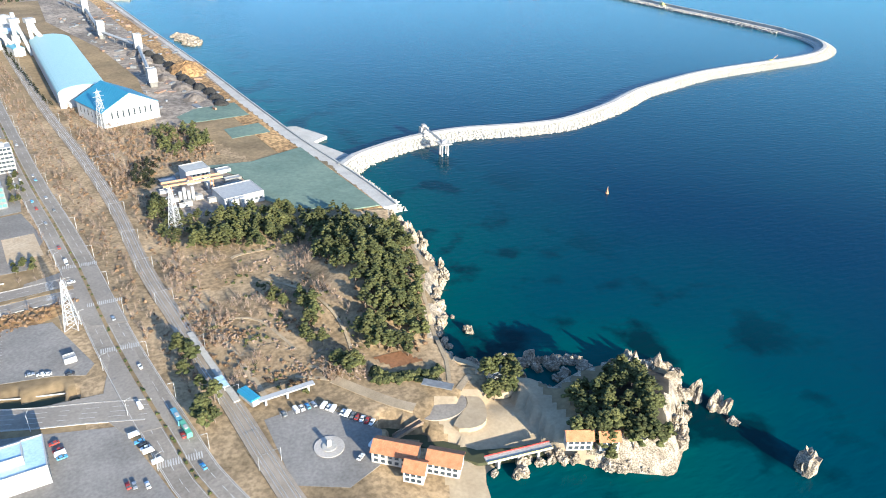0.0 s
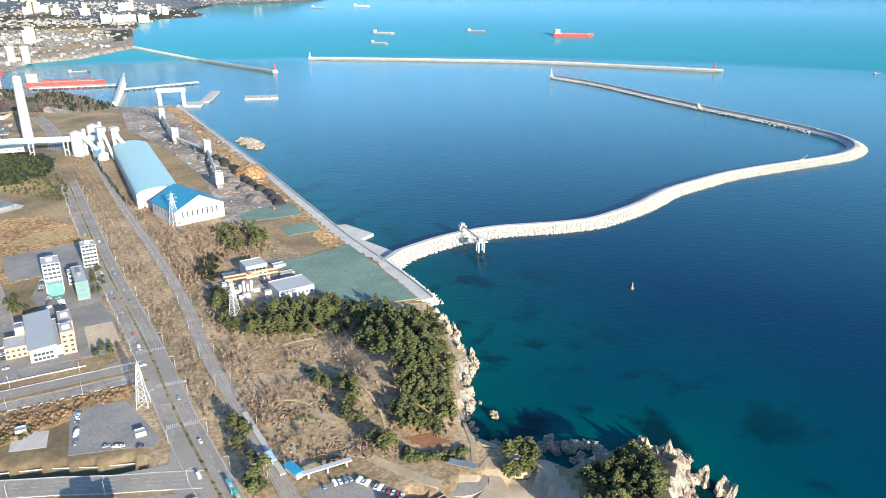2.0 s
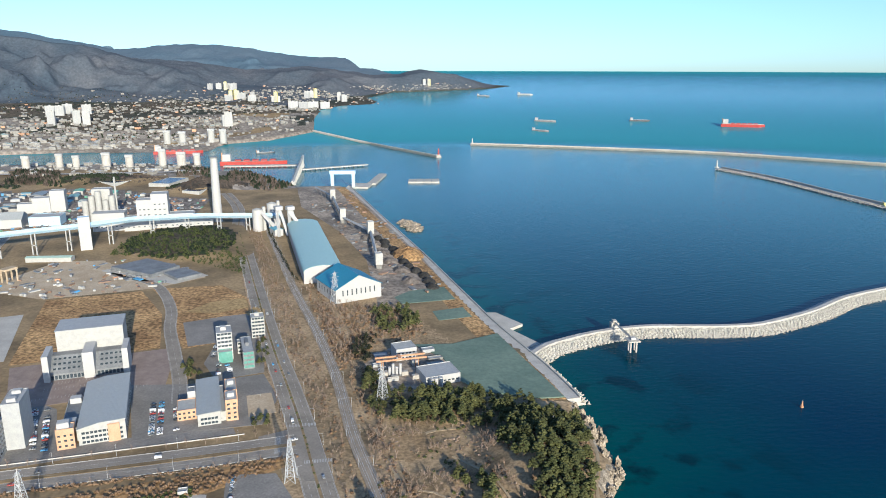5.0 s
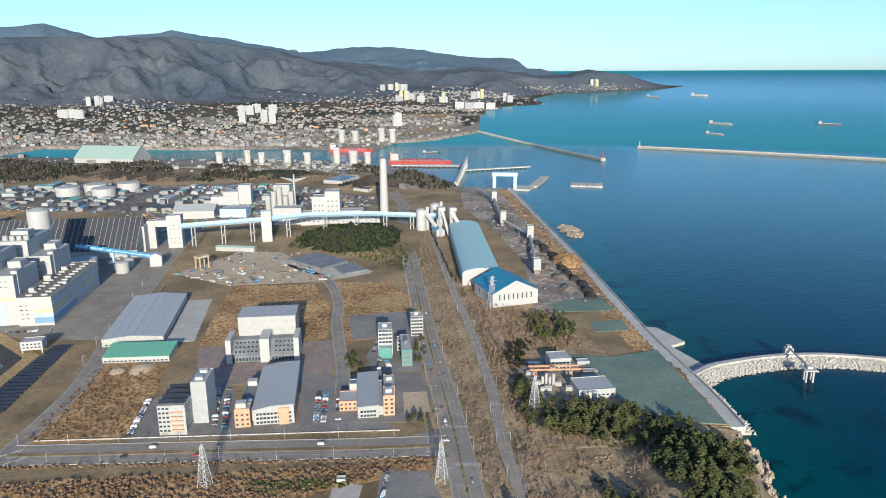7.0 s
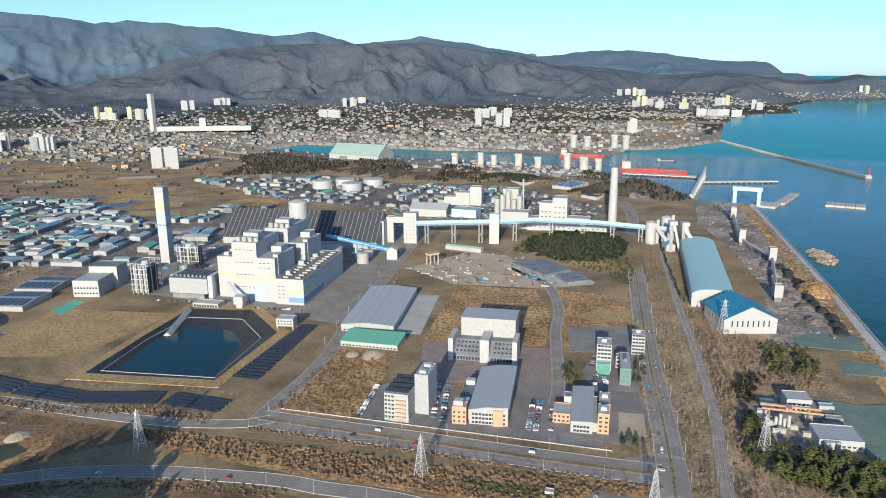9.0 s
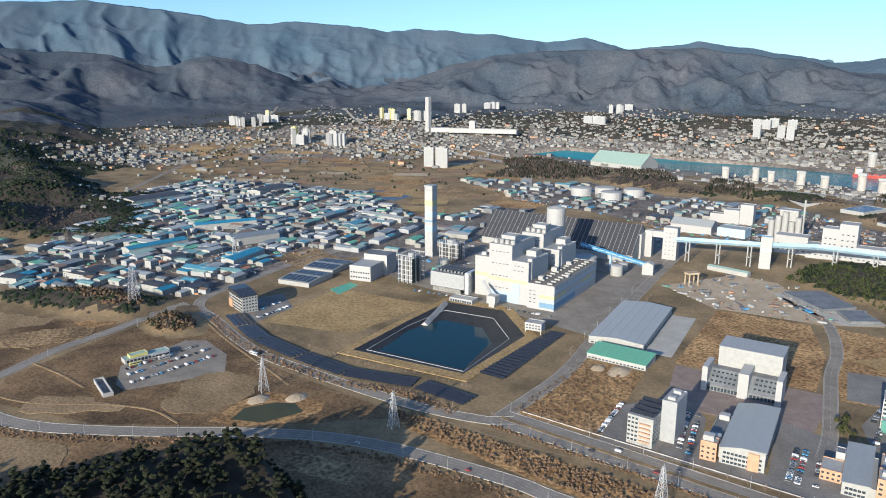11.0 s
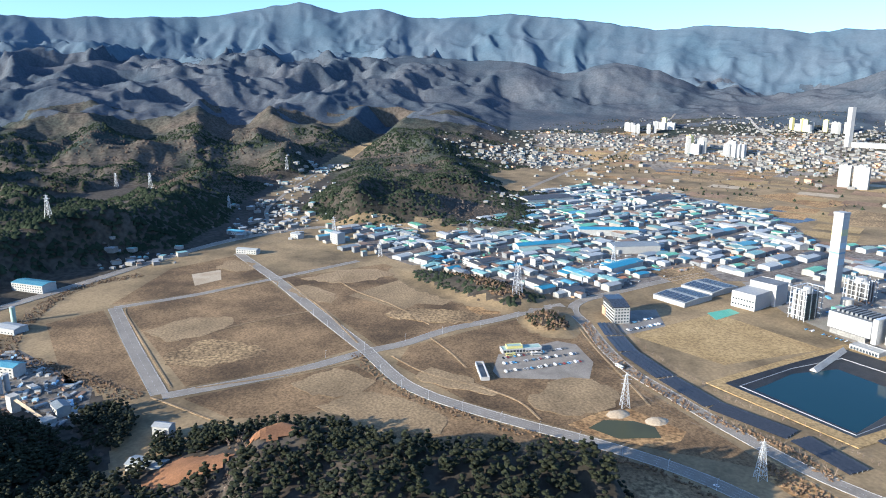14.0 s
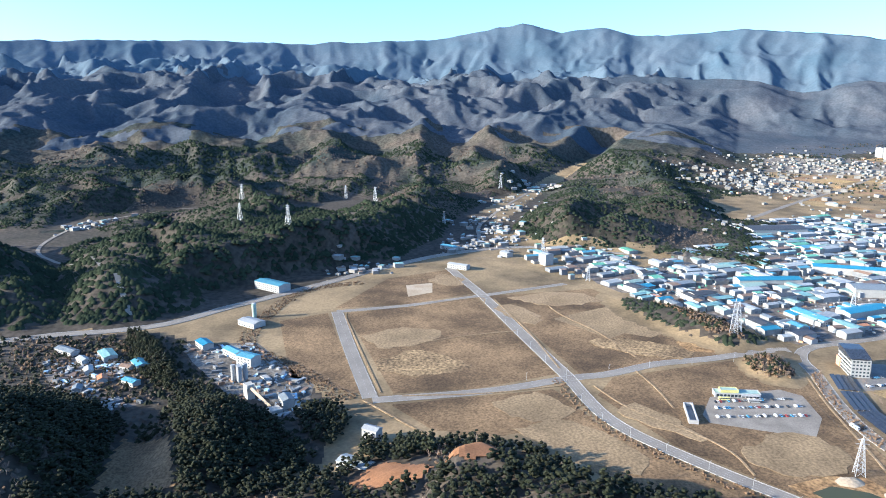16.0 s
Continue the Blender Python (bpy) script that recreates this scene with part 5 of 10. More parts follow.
flat_block(t, -134, -30, -100, -14, 0, 6, "white", "offwhite")
windows(t, -133, -30, -101, -30, 1, 9, 1, 3, 2.6, 3)
t = thing("chimney", -822, 792, G0, 13, "tall square white chimney with yellow and blue stripes", "chimney")
w = 7.2
part("shaft", boxes((-w, -w, 0, w, w, 116)), M["white"], t)
for z, h, m in ((84, 9, "plant_yellow"), (66, 8, "plant_pale"), (42, 9, "plant_pale"), (58, 2.5, "plant_blue"), (108, 3, "grey")):
    part("stripe", boxes((-w - 0.12, -w - 0.12, z, w + 0.12, w + 0.12, z + h)), M[m], t, "painted stripe")
part("cap", boxes((-w - 0.6, -w - 0.6, 114, w + 0.6, w + 0.6, 117)), M["grey"], t)
# coal store with the dark ribbed roof
t = plant("coal_store", "vast coal store under a steep dark ribbed roof", "coal store")
t.matrix_world = pose(-566, 985, G0, 0, 0, 13)
gable_block(t, 270, 95, 12, 52, "offwhite", "roof_dark", 1.0, "x", -270, 0)
for k in range(34):
    x = -266 + k * 8
    bm = bmesh.new()
    beam(bm, (x, -0.6, 11.8), (x, 47.5, 52.6), 0.5)
    part("roof_rib", bm, M["grey"], t, "pale roof rib")
part("gable_frame", profile([(0, 0), (4, 0), (4, 40), (0, 40)], 30, 64), M["white"], t)
t = thing("transfer_tower", -545, 1040, G0, 13, "white transfer tower at the end of the coal conveyor", "tower", "transfer towers")
flat_block(t, 0, 0, 22, 18, 0, 52, "white", "grey")
flat_block(t, -30, 2, -18, 14, 0, 44, "white", "grey", "leg_tower")
part("bridge", boxes((-18, 3, 34, 0, 13, 44)), M["white"], t)
windows(t, 2, 0, 20, 0, 8, 3, 6, 7, 1.6, 1.0)
for x, y, r, h, lab in ((-600, 1000 - 95, 17, 19, "wide pale storage tank"), (-592, 870, 9, 25, "tall pale storage tank"), (-545, 905, 9, 15, "small pale storage tank"), (-552, 935, 7, 12, "small pale storage tank")):
    tk = thing("storage_tank", x, y, G0, 0, lab + " beside the coal store", "tank", "plant tanks")
    part("shell", tube(bmesh.new(), (0, 0, 0), (0, 0, h), r, r, 24), M["offwhite"], tk)
    part("lid", tube(bmesh.new(), (0, 0, h), (0, 0, h + r * 0.15), r, r * 0.1, 24), M["white"], tk)
t = thing("silo", -640, 880, G0, 0, "round white silo over the boiler houses", "silo")
part("shell", tube(bmesh.new(), (0, 0, 0), (0, 0, 92), 14, 14, 24), M["white"], t)
part("lid", tube(bmesh.new(), (0, 0, 92), (0, 0, 95), 14, 4, 24), M["offwhite"], t)

t = thing("truss_conveyor", 0, 0, 0, 0, "pale blue steel truss conveyor slanting to a white house", "conveyor")
a_, b_ = Vector((-606, 900, 46)), Vector((-514, 940, 22))
for dz in (-2.2, 2.2):
    for dy in (-2, 2):
        part("chord", tube(bmesh.new(), a_ + Vector((0, dy, dz)), b_ + Vector((0, dy, dz)), 0.5, 0.5, 4), M["blue_paint"], t)
for k in range(10):
    p_, q_ = a_.lerp(b_, k / 10), a_.lerp(b_, (k + 1) / 10)
    part("brace", tube(bmesh.new(), p_ + Vector((0, -2, -2.2)), q_ + Vector((0, -2, 2.2)), 0.4, 0.4, 4), M["blue_paint"], t)
part("walkway", tube(bmesh.new(), a_, b_, 1.6, 1.6, 4), M["pale_blue"], t)
part("trestle", boxes((-566, 918, G0, -564, 922, 32)), M["pale_blue"], t)
t = thing("junction_house", -520, 934, G0, 20, "small white conveyor junction house", "works")
gable_block(t, 16, 13, 15, 19, "white", "roof_white", 0.4)

# ---- overhead conveyor ----
conv = thing("coal_conveyor", 0, 0, 0, 0, "long pale blue elevated coal conveyor on trestles", "conveyor")
CONV = [(-530, 1046, 42), (-406, 1100, 44), (-350, 1150, 42), (-250, 1185, 38), (-160, 1205, 32), (-128, 1215, 30)]
for (a, b) in zip(CONV, CONV[1:]):
    bm = bmesh.new()
    tube(bm, a, b, 4.2, 4.2, 4)
    part("gallery", bm, M["pale_blue"], conv, "pale blue gallery section")
    n = max(1, int((Vector(b) - Vector(a)).length / 45))
    for k in range(n):
        p = Vector(a).lerp(Vector(b), (k + 0.5) / n)
        part("trestle", boxes((p.x - 3.5, p.y - 1, G0, p.x - 2, p.y + 1, p.z - 2), (p.x + 2, p.y - 1, G0, p.x + 3.5, p.y + 1, p.z - 2), (p.x - 3.5, p.y - 1, p.z * 0.5, p.x + 3.5, p.y + 1, p.z * 0.5 + 1.5)), M["offwhite"], conv)
for x, y, h in ((-166, 1196, 36), (-147, 1238, 38)):
    tt = thing("conveyor_silo", x, y, G0, 20, "round white silo under the conveyor head", "silo", "conveyor silos")
    part("shell", tube(bmesh.new(), (0, 0, 0), (0, 0, h), 8.5, 8.5, 20), M["white"], tt)
    part("lid", tube(bmesh.new(), (0, 0, h), (0, 0, h + 2.5), 8.5, 2, 20), M["offwhite"], tt)
    part("stair_tower", boxes((8.4, -3, 0, 13, 3, h + 4)), M["offwhite"], tt)
for x, y, h in ((-120, 1150, 42), (-102, 1158, 40)):
    tt = thing("leaning_frame", x, y, G0, 24, "white leaning frame legs carrying a conveyor head", "tower", "leaning frames")
    for sx in (-6, 6):
        part("leg", tube(bmesh.new(), (sx * 1.2, 0, 0), (sx * 0.4, 22, h), 2.6, 2.6, 4), M["white"], tt)
    part("head", boxes((-6, 16, h - 2, 6, 28, h + 4)), M["white"], tt)
tt = thing("drive_house", -134, 1150, G0, 24, "low pale blue conveyor drive house", "works")
gable_block(tt, 14, 26, 10, 13, "white", "roof_cyan", 0.6)
for x, y, h in ((-406, 1100, 50),):
    tt = thing("conveyor_tower", x, y, G0, 20, "white and pale blue conveyor transfer tower", "tower", "conveyor towers")
    flat_block(tt, -8, -7, 8, 7, 0, h, "white", "pale_blue")
    part("band", boxes((-8.1, -7.1, h * 0.55, 8.1, 7.1, h * 0.62)), M["pale_blue"], tt)
for k, (p, q) in enumerate((((-130, 1166, 14), (-160, 1196, 40)), ((-90, 1158, 18), (-112, 1172, 44)))):
    tt = thing("inclined_conveyor", 0, 0, 0, 0, "white inclined conveyor leg down to the shed", "conveyor", "inclined conveyors")
    part("gallery", tube(bmesh.new(), p, q, 4, 4, 4), M["white"], tt)
    part("trestle", boxes((p[0] * 0.5 + q[0] * 0.5 - 1, p[1] * 0.5 + q[1] * 0.5 - 1, G0, p[0] * 0.5 + q[0] * 0.5 + 1, p[1] * 0.5 + q[1] * 0.5 + 1, p[2] * 0.5 + q[2] * 0.5)), M["offwhite"], tt)
yard = thing("yard_conveyor", 0, 0, 0, 0, "low grey conveyor running through the coal yard", "conveyor")
YC = [(26, 945, 16), (19, 1131, 18), (-27, 1242, 18), (-50, 1442, 20), (-90, 1560, 20)]
for a, b in zip(YC, YC[1:]):
    part("gallery", tube(bmesh.new(), a, b, 2.2, 2.2, 4), M["grey"], yard)
    n = int((Vector(b) - Vector(a)).length / 25)
    for k in range(n):
        p = Vector(a).lerp(Vector(b), (k + 0.5) / n)
        part("trestle", boxes((p.x - 1.4, p.y - 0.5, G0, p.x - 0.6, p.y + 0.5, p.z - 1), (p.x + 0.6, p.y - 0.5, G0, p.x + 1.4, p.y + 0.5, p.z - 1)), M["dark_steel"], yard)
for x, y, h in ((26, 945, 22), (19, 1131, 26), (-27, 1242, 26), (-50, 1442, 26)):
    tt = thing("yard_transfer_house", x, y, G0, 10, "small pale transfer house on the yard conveyor", "tower", "yard transfer houses")
    flat_block(tt, -5, -5, 5, 5, 6, h, "offwhite", "grey")
    part("base", boxes((-4, -4, 0, 4, 4, 6)), M["dark_concrete"], tt)
# north works
t = thing("chimney", -246, 1280, G0, 0, "tall round white chimney of the older works", "chimney")
part("shaft", tube(bmesh.new(), (0, 0, 0), (0, 0, 113), 8.2, 6.2, 24), M["white"], t)
part("rim", tube(bmesh.new(), (0, 0, 112), (0, 0, 114), 6.6, 6.6, 24), M["dark_grey"], t)
t = thing("older_power_works", -385, 1215, G0, 8, "white stepped older power works by the chimney", "power plant building")
for x0, y0, x1, y1, h in ((0, 0, 46, 30, 22), (20, 8, 44, 34, 50), (44, 4, 70, 34, 60), (70, 0, 110, 26, 26), (-50, 10, 0, 40, 30), (110, 4, 140, 24, 18)):
    flat_block(t, x0, y0, x1, y1, 0, h, "white", "offwhite")
    windows(t, x0 + 2, y0, x1 - 2, y0, 6, max(2, int((x1 - x0) / 8)), max(1, int(h / 12)), 9, 3, 1.6)
t = thing("cement_works", -470, 1290, G0, 5, "pale works with clustered silos and stair towers", "works")
for k in range(5):
    part("silo", tube(bmesh.new(), (k * 11, 0, 0), (k * 11, 0, 40 + (k % 3) * 8), 5.2, 5.2, 16), M["offwhite"], t)
flat_block(t, 10, 8, 40, 30, 0, 58, "offwhite", "grey")
part("stack", tube(bmesh.new(), (48, 14, 0), (48, 14, 78), 2.2, 1.6, 12), M["offwhite"], t)
flat_block(t, -90, -10, -40, 24, 0, 16, "pale_blue", "offwhite", "hall_wall")
t = thing("clinker_dome", -640, 1250, G0, 10, "low white round-roofed store", "store")
gable_block(t, 75, 45, 15, 24, "white", "roof_white", 1.0, "x")
t = thing("hall", -600, 1390, G0, 10, "tall pale hall with stepped roofs", "works")
for x0, y0, x1, y1, h in ((0, 0, 30, 26, 28), (30, 4, 55, 26, 40), (-26, 2, 0, 22, 18)):
    flat_block(t, x0, y0, x1, y1, 0, h, "white", "offwhite")
for x, y in ((-994, 1476), (-955, 1520), (-905, 1468), (-890, 1545)):
    tk = thing("oil_tank", x, y, G0 + 1, 0, "wide white oil storage tank", "tank", "oil tanks")
    shell = part("shell", tube(bmesh.new(), (0, 0, 0), (0, 0, 19), 25, 25, 28), M["white"], tk)
    part("roof", tube(bmesh.new(), (0, 0, 19), (0, 0, 21.5), 25, 1, 28), M["offwhite"], shell)
t = thing("harbour_store", -1320, 2010, G0, -3, "long harbour store under a pale teal pitched roof", "store")
gable_block(t, 190, 95, 14, 46, "offwhite", "roof_mint", 1.0, "x")

def ground_height(x, y):
    return float(land_height(np.array([float(x)]), np.array([float(y)]))[0])


# ---- quay site by the green plot ----
t = thing("works_office", 32, 624, G0, 14, "white two-storey works office on the gantry site", "building")
flat_block(t, 0, 0, 20, 18, 0, 12, "white", "offwhite")
windows(t, 1, 0, 19, 0, 2, 5, 2, 4.5, 2, 1.6)
windows(t, 20, 1, 20, 17, 2, 4, 2, 4.5, 2, 1.6)
t = thing("workshop", 54, 566, G0, 14, "low flat white workshop beside silos", "building")
flat_block(t, 0, 0, 32, 26, 0, 9, "white", "grey")
windows(t, 12, 0, 31, 0, 3, 5, 1, 4, 2.4, 1.4)
for k in range(3):
    part("silo", tube(bmesh.new(), (4 + k * 4.2, -3.5, 0), (4 + k * 4.2, -3.5, 9), 1.9, 1.9, 12), M["white"], t)
patch("site_pad", [(2, 622), (30, 662), (78, 650), (79, 626), (84, 573), (50, 561), (14, 561), (5, 597)], G0 + 0.25, M["yard_soil"], "dusty brown ground of the gantry site", "yard")
for k, (x, y, w, d, h, m, lab) in enumerate(((10, 612, 9, 4, 3, "grey", "grey site container"), (22, 580, 10, 3, 3, "offwhite", "pale site container"), (14, 572, 7, 5, 4, "dark_grey", "dark machine house"), (46, 612, 6, 6, 5, "offwhite", "small white site hut"),
                                            (60, 606, 16, 8, 2.2, "dark_concrete", "long dark concrete basin"), (62, 622, 14, 6, 2, "dark_concrete", "long dark concrete basin"), (58, 640, 12, 7, 3.5, "grey", "low grey site shed"), (12, 634, 14, 10, 1.5, "dark_grey", "dark covered material bay"))):
    t = thing("site_unit", x, y, G0 + 0.2, 12, lab + " on the gantry site", "site building", "gantry site units")
    flat_block(t, 0, 0, w, d, 0, h, m, "grey")
for k in range(4):
    t = thing("mixer_tower", 24 + k * 3.2, 592, G0, 0, "slim pale mixer silo on the gantry site", "silo", "mixer silos")
    part("shell", tube(bmesh.new(), (0, 0, 2), (0, 0, 9 + (k % 2) * 3), 1.3, 1.3, 12), M["white"], t)
    part("stand", tube(bmesh.new(), (0, 0, 0), (0, 0, 2), 1.0, 1.0, 6), M["dark_grey"], t)
for x, y, w, d, h in ((134, 488, 7, 9, 4), (142, 484, 8, 7, 5)):
    t = thing("memorial_hall", x, y, ground_height(x, y), 30, "small grey pitched roof hall among pines", "building", "park halls")
    gable_block(t, w, d, h, h + 2, "pale_concrete", "roof_slate", 0.6)
gan = thing("gantry_crane", 20, 600, G0, 8, "tall orange gantry crane over a casting yard", "crane")
for x in (-2, 30):
    for y in (-4, 4):
        bm = bmesh.new()
        beam(bm, (x, y * 1.6, 0), (x, y, 12.5), 0.6)
        part("leg", bm, M["orange"], gan)
for y in (-4, 4):
    part("girder", boxes((-8, y - 0.5, 12.5, 38, y + 0.5, 14)), M["orange"], gan)
part("trolley", boxes((12, -4.4, 14, 15, 4.4, 15)), M["orange"], gan)
for k in range(5):
    st = thing("precast_stack", 8 + k * 9, 582 + (k % 2) * 9, G0, 14, "stack of pale precast concrete blocks", "concrete blocks", "precast stacks")
    for r in range(3):
        part("block", boxes((0, 0, r * 1.3, 6, 4, r * 1.3 + 1.2)), M["pale_concrete"], st)

# ---- plots, yards and car parks ----
P = GROUND + 0.07
patch("fallow_plot", [(-374, 452), (-398, 600), (-332, 608), (-309, 533), (-293, 470)], P, M["brown_field"], "overgrown brown fallow plot", "field")
patch("fallow_plot", [(-324, 656), (-367, 852), (-265, 875), (-219, 785), (-196, 684)], P, M["brown_field"], "reddish brown fallow plot", "field")
patch("fallow_plot", [(-255, 883), (-172, 889), (-115, 809), (-103, 708), (-173, 679), (-198, 740), (-204, 788)], P, M["brown_field"], "brown cleared building plot", "field")
patch("gravel_plot", [(-190, 755), (-148, 771), (-112, 779), (-102, 703), (-170, 685)], P + 0.05, M["lot"], "grey gravelled plot", "yard")
patch("sand_heap_ground", [(-196, 790), (-174, 822), (-137, 834), (-125, 800), (-162, 781)], P + 0.12, M["tan_field"], "patch of golden tipped sand", "yard")
patch("sand_heap_ground", [(-122, 800), (-108, 790), (-104, 760), (-126, 772)], P + 0.12, M["tan_field"], "patch of golden tipped sand", "yard")
patch("car_park", [(-293, 470), (-309, 533), (-285, 590), (-245, 560), (-222, 500), (-120, 512), (-99, 512), (-96, 503), (-290, 463)], P + 0.03, M["lot"], "grey asphalt car park round the offices", "car park")
patch("car_park", [(-320, 650), (-180, 684), (-169, 590), (-290, 560), (-300, 600)], P + 0.06, M["red_paving"], "reddish paved forecourt with white bay lines", "car park")
patch("car_park", [(-200, 600), (-150, 596), (-88, 610), (-70, 560), (-78, 515), (-132, 510), (-170, 500)], P + 0.09, M["lot"], "grey asphalt car park between the halls", "car park")
patch("car_park", [(-146, 640), (-144, 705), (-98, 705), (-88, 614), (-128, 602)], P + 0.03, M["lot"], "grey asphalt car park behind the offices", "car park")
patch("football_court", [(-97, 567), (-77, 571), (-69, 534), (-90, 529)], P + 0.14, M["pale_soil"], "small brown earth football court", "court")
patch("works_yard", [(-470, 905), (-420, 1030), (-330, 1028), (-250, 1000), (-199, 928), (-255, 885), (-374, 856)], P, M["pale_soil"], "tan gravel works yard", "yard")
patch("concrete_pad", [(-345, 975), (-296, 1024), (-236, 978), (-198, 936), (-232, 902), (-290, 925)], P + 0.08, M["pale_concrete"], "pale concrete pad of the site yard", "yard")
patch("plant_ground", [(-760, 660), (-395, 660), (-430, 700), (-480, 850), (-520, 1010), (-580, 1230), (-900, 1150), (-900, 700)], P, M["old_asphalt"], "grey paved ground of the power plant", "yard")
patch("car_park", [(-740, 420), (-754, 481), (-816, 505), (-821, 465), (-780, 446), (-770, 418)], P + 0.09, M["lot"], "grey asphalt car park beside the reddish office", "car park")
patch("dry_grass_field", [(-737, 424), (-783, 572), (-638, 612), (-628, 474)], P + 0.02, M["tan_field"], "large tan dry grass field", "field")
patch("estate_field", [(-1004, -180), (-1040, -85), (-1090, 12), (-778, 98), (-735, 10), (-718, -80)], P, M["estate_soil"], "dark brown fallow estate field", "field")
patch("estate_field", [(-1027, -200), (-1208, -140), (-1275, -40), (-1118, 10), (-1055, -90)], P, M["estate_soil"], "brown fallow estate field", "field")
patch("estate_field", [(-1101, 32), (-1150, 200), (-903, 300), (-831, 300), (-780, 124)], P, M["estate_soil"], "reddish brown graded estate field", "field")
patch("estate_field", [(-964, -265), (-1004, -205), (-716, -115), (-760, -200)], P, M["estate_soil"], "brown fallow estate field beside the canal road", "field")
patch("estate_field", [(-690, -80), (-735, 90), (-657, 122), (-534, 220), (-500, 160), (-600, -6)], P, M["estate_soil"], "dark fallow field below the wooded hill", "field")
patch("estate_field", [(-720, 134), (-770, 160), (-820, 290), (-845, 372), (-785, 379), (-705, 363), (-600, 360), (-500, 372), (-430, 380), (-500, 290), (-530, 258), (-610, 184)], P, M["estate_soil"], "dark grassy slope round the rest area", "field")
patch("bare_soil_patch", [(-985, 118), (-1010, 150), (-1052, 212), (-1010, 236), (-960, 238), (-930, 262), (-908, 236), (-925, 205), (-900, 180), (-945, 150)], P + 0.06, M["dry_weeds"], "tan bare soil patch", "field")
patch("bare_soil_patch", [(-1163, -105), (-1180, -62), (-1120, -59), (-1094, -96)], P + 0.06, M["pale_soil"], "pale bare soil patch", "field")
for n_, (pts_, m_, lab_) in enumerate((([(-905, -140), (-940, -90), (-925, -40), (-880, -52), (-860, -110)], "dry_weeds", "paler grass patch on the fallow field"), ([(-820, -110), (-850, -60), (-800, 0), (-770, -40), (-780, -95)], "dark_field", "dark weedy patch on the fallow field"),
                       ([(-955, 90), (-990, 60), (-1030, 40), (-1060, 60), (-1000, 100)], "pale_weeds", "pale dry strip on the graded field"), ([(-700, 20), (-725, 70), (-690, 105), (-655, 88), (-668, 40)], "dry_weeds", "tan dry grass patch by the crossing"),
                       ([(-640, 40), (-660, 90), (-600, 150), (-560, 140), (-590, 80)], "dry_weeds", "tan dry grass patch below the wood"), ([(-1190, -70), (-1160, -20), (-1210, -10), (-1240, -50)], "pale_weeds", "pale bare patch at the field's end"),
                       ([(-700, 170), (-660, 200), (-620, 215), (-640, 180), (-680, 150)], "dry_weeds", "dry grass patch beside the curving road"), ([(-610, 240), (-640, 300), (-600, 330), (-560, 300), (-570, 250)], "dry_weeds", "tan graded slope below the rest area"),
                       ([(-880, 150), (-850, 190), (-830, 250), (-850, 270), (-890, 230), (-905, 180)], "dark_field", "dark weedy patch on the graded field"), ([(-1090, 60), (-1130, 150), (-1080, 200), (-1050, 120)], "pale_weeds", "pale levelled earth on the graded field"))):
    line_ = smooth_line(pts_ + pts_[:1], 10)
    rim_ = random.Random(len(lab_))
    patch("ground_patch", [(x + rim_.uniform(-5, 5), y + rim_.uniform(-5, 5)) for x, y in line_[:-1]], P + 0.16 + 0.02 * n_, M[m_], lab_, "field")
for pts_ in ([(-1004, -178), (-985, -176), (-720, -94)], [(-1040, -84), (-1092, 16), (-1060, 22)], [(-795, 104), (-930, 78), (-1085, 38)], [(-930, 62), (-905, -10), (-880, -60)], [(-745, 100), (-722, 20), (-712, -70)], [(-835, 200), (-930, 170), (-1010, 130), (-1090, 110)], [(-700, -110), (-600, -10), (-540, 110), (-500, 170)],
             [(-800, 380), (-700, 362), (-610, 352), (-560, 345)], [(-690, 205), (-740, 200), (-790, 190)], [(-560, 235), (-600, 230), (-640, 205), (-690, 160), (-745, 135)]):
    tagged(obj("dirt_track", strip(smooth_line(pts_, 12), -1.1, 1.1, P + 0.45, 0.5), M["pale_weeds"]), "pale narrow dirt track over fallow ground", "path", kind="structure")
patch("red_soil_bank", [(-925, 290), (-900, 312), (-870, 318), (-852, 296), (-858, 270), (-890, 262)], P + 0.08, M["brown_field"], "red soil bank", "field")
patch("rest_area", [(-676, 229), (-719, 250), (-741, 330), (-725, 347), (-671, 342), (-628, 316), (-658, 230)], P + 0.1, M["old_asphalt"], "grey rest area car park", "car park")
patch("dug_ground", [(-545, 255), (-561, 294), (-559, 324), (-506, 349), (-493, 335), (-489, 307), (-516, 272)], P + 0.05, M["brown_field"], "brown dug ground round a small pool", "field")
patch("pool_water", [(-535, 270), (-545, 290), (-536, 315), (-521, 327), (-502, 322), (-510, 286)], P + 0.15, M["stream"], "shallow murky pool in dug ground", "pool")
patch("estate_field", [(-640, 130), (-609, 158), (-560, 200), (-517, 242), (-458, 290), (-396, 322), (-304, 350), (-215, 364), (-150, 362), (-200, 260), (-330, 240), (-450, 150), (-560, 60)], P - 0.02, M["estate_soil"], "dark grassy field below the wooded hill", "field")
patch("fenced_court", [(-121, 408), (-122, 427), (-102, 424), (-101, 406)], P + 0.06, M["paving"], "pale fenced rectangular court", "yard")
patch("scrub_strip", [(-454, 387), (-210, 430), (-57, 462), (-54, 452), (-150, 400), (-290, 378), (-431, 364)], P, M["brown_field"], "overgrown brown strip between two roads", "field")
patch("fallow_plot", [(-1214, 1199), (-1103, 1356), (-1249, 1402), (-1379, 1337), (-1300, 1240)], P + 0.2, M["dark_field"], "dark brown fallow field north of the works", "field")
patch("fenced_ground", [(-452, 281), (-395, 300), (-381, 279), (-442, 254)], P + 0.06, M["dark_field"], "dark levelled plot below the hill", "yard")
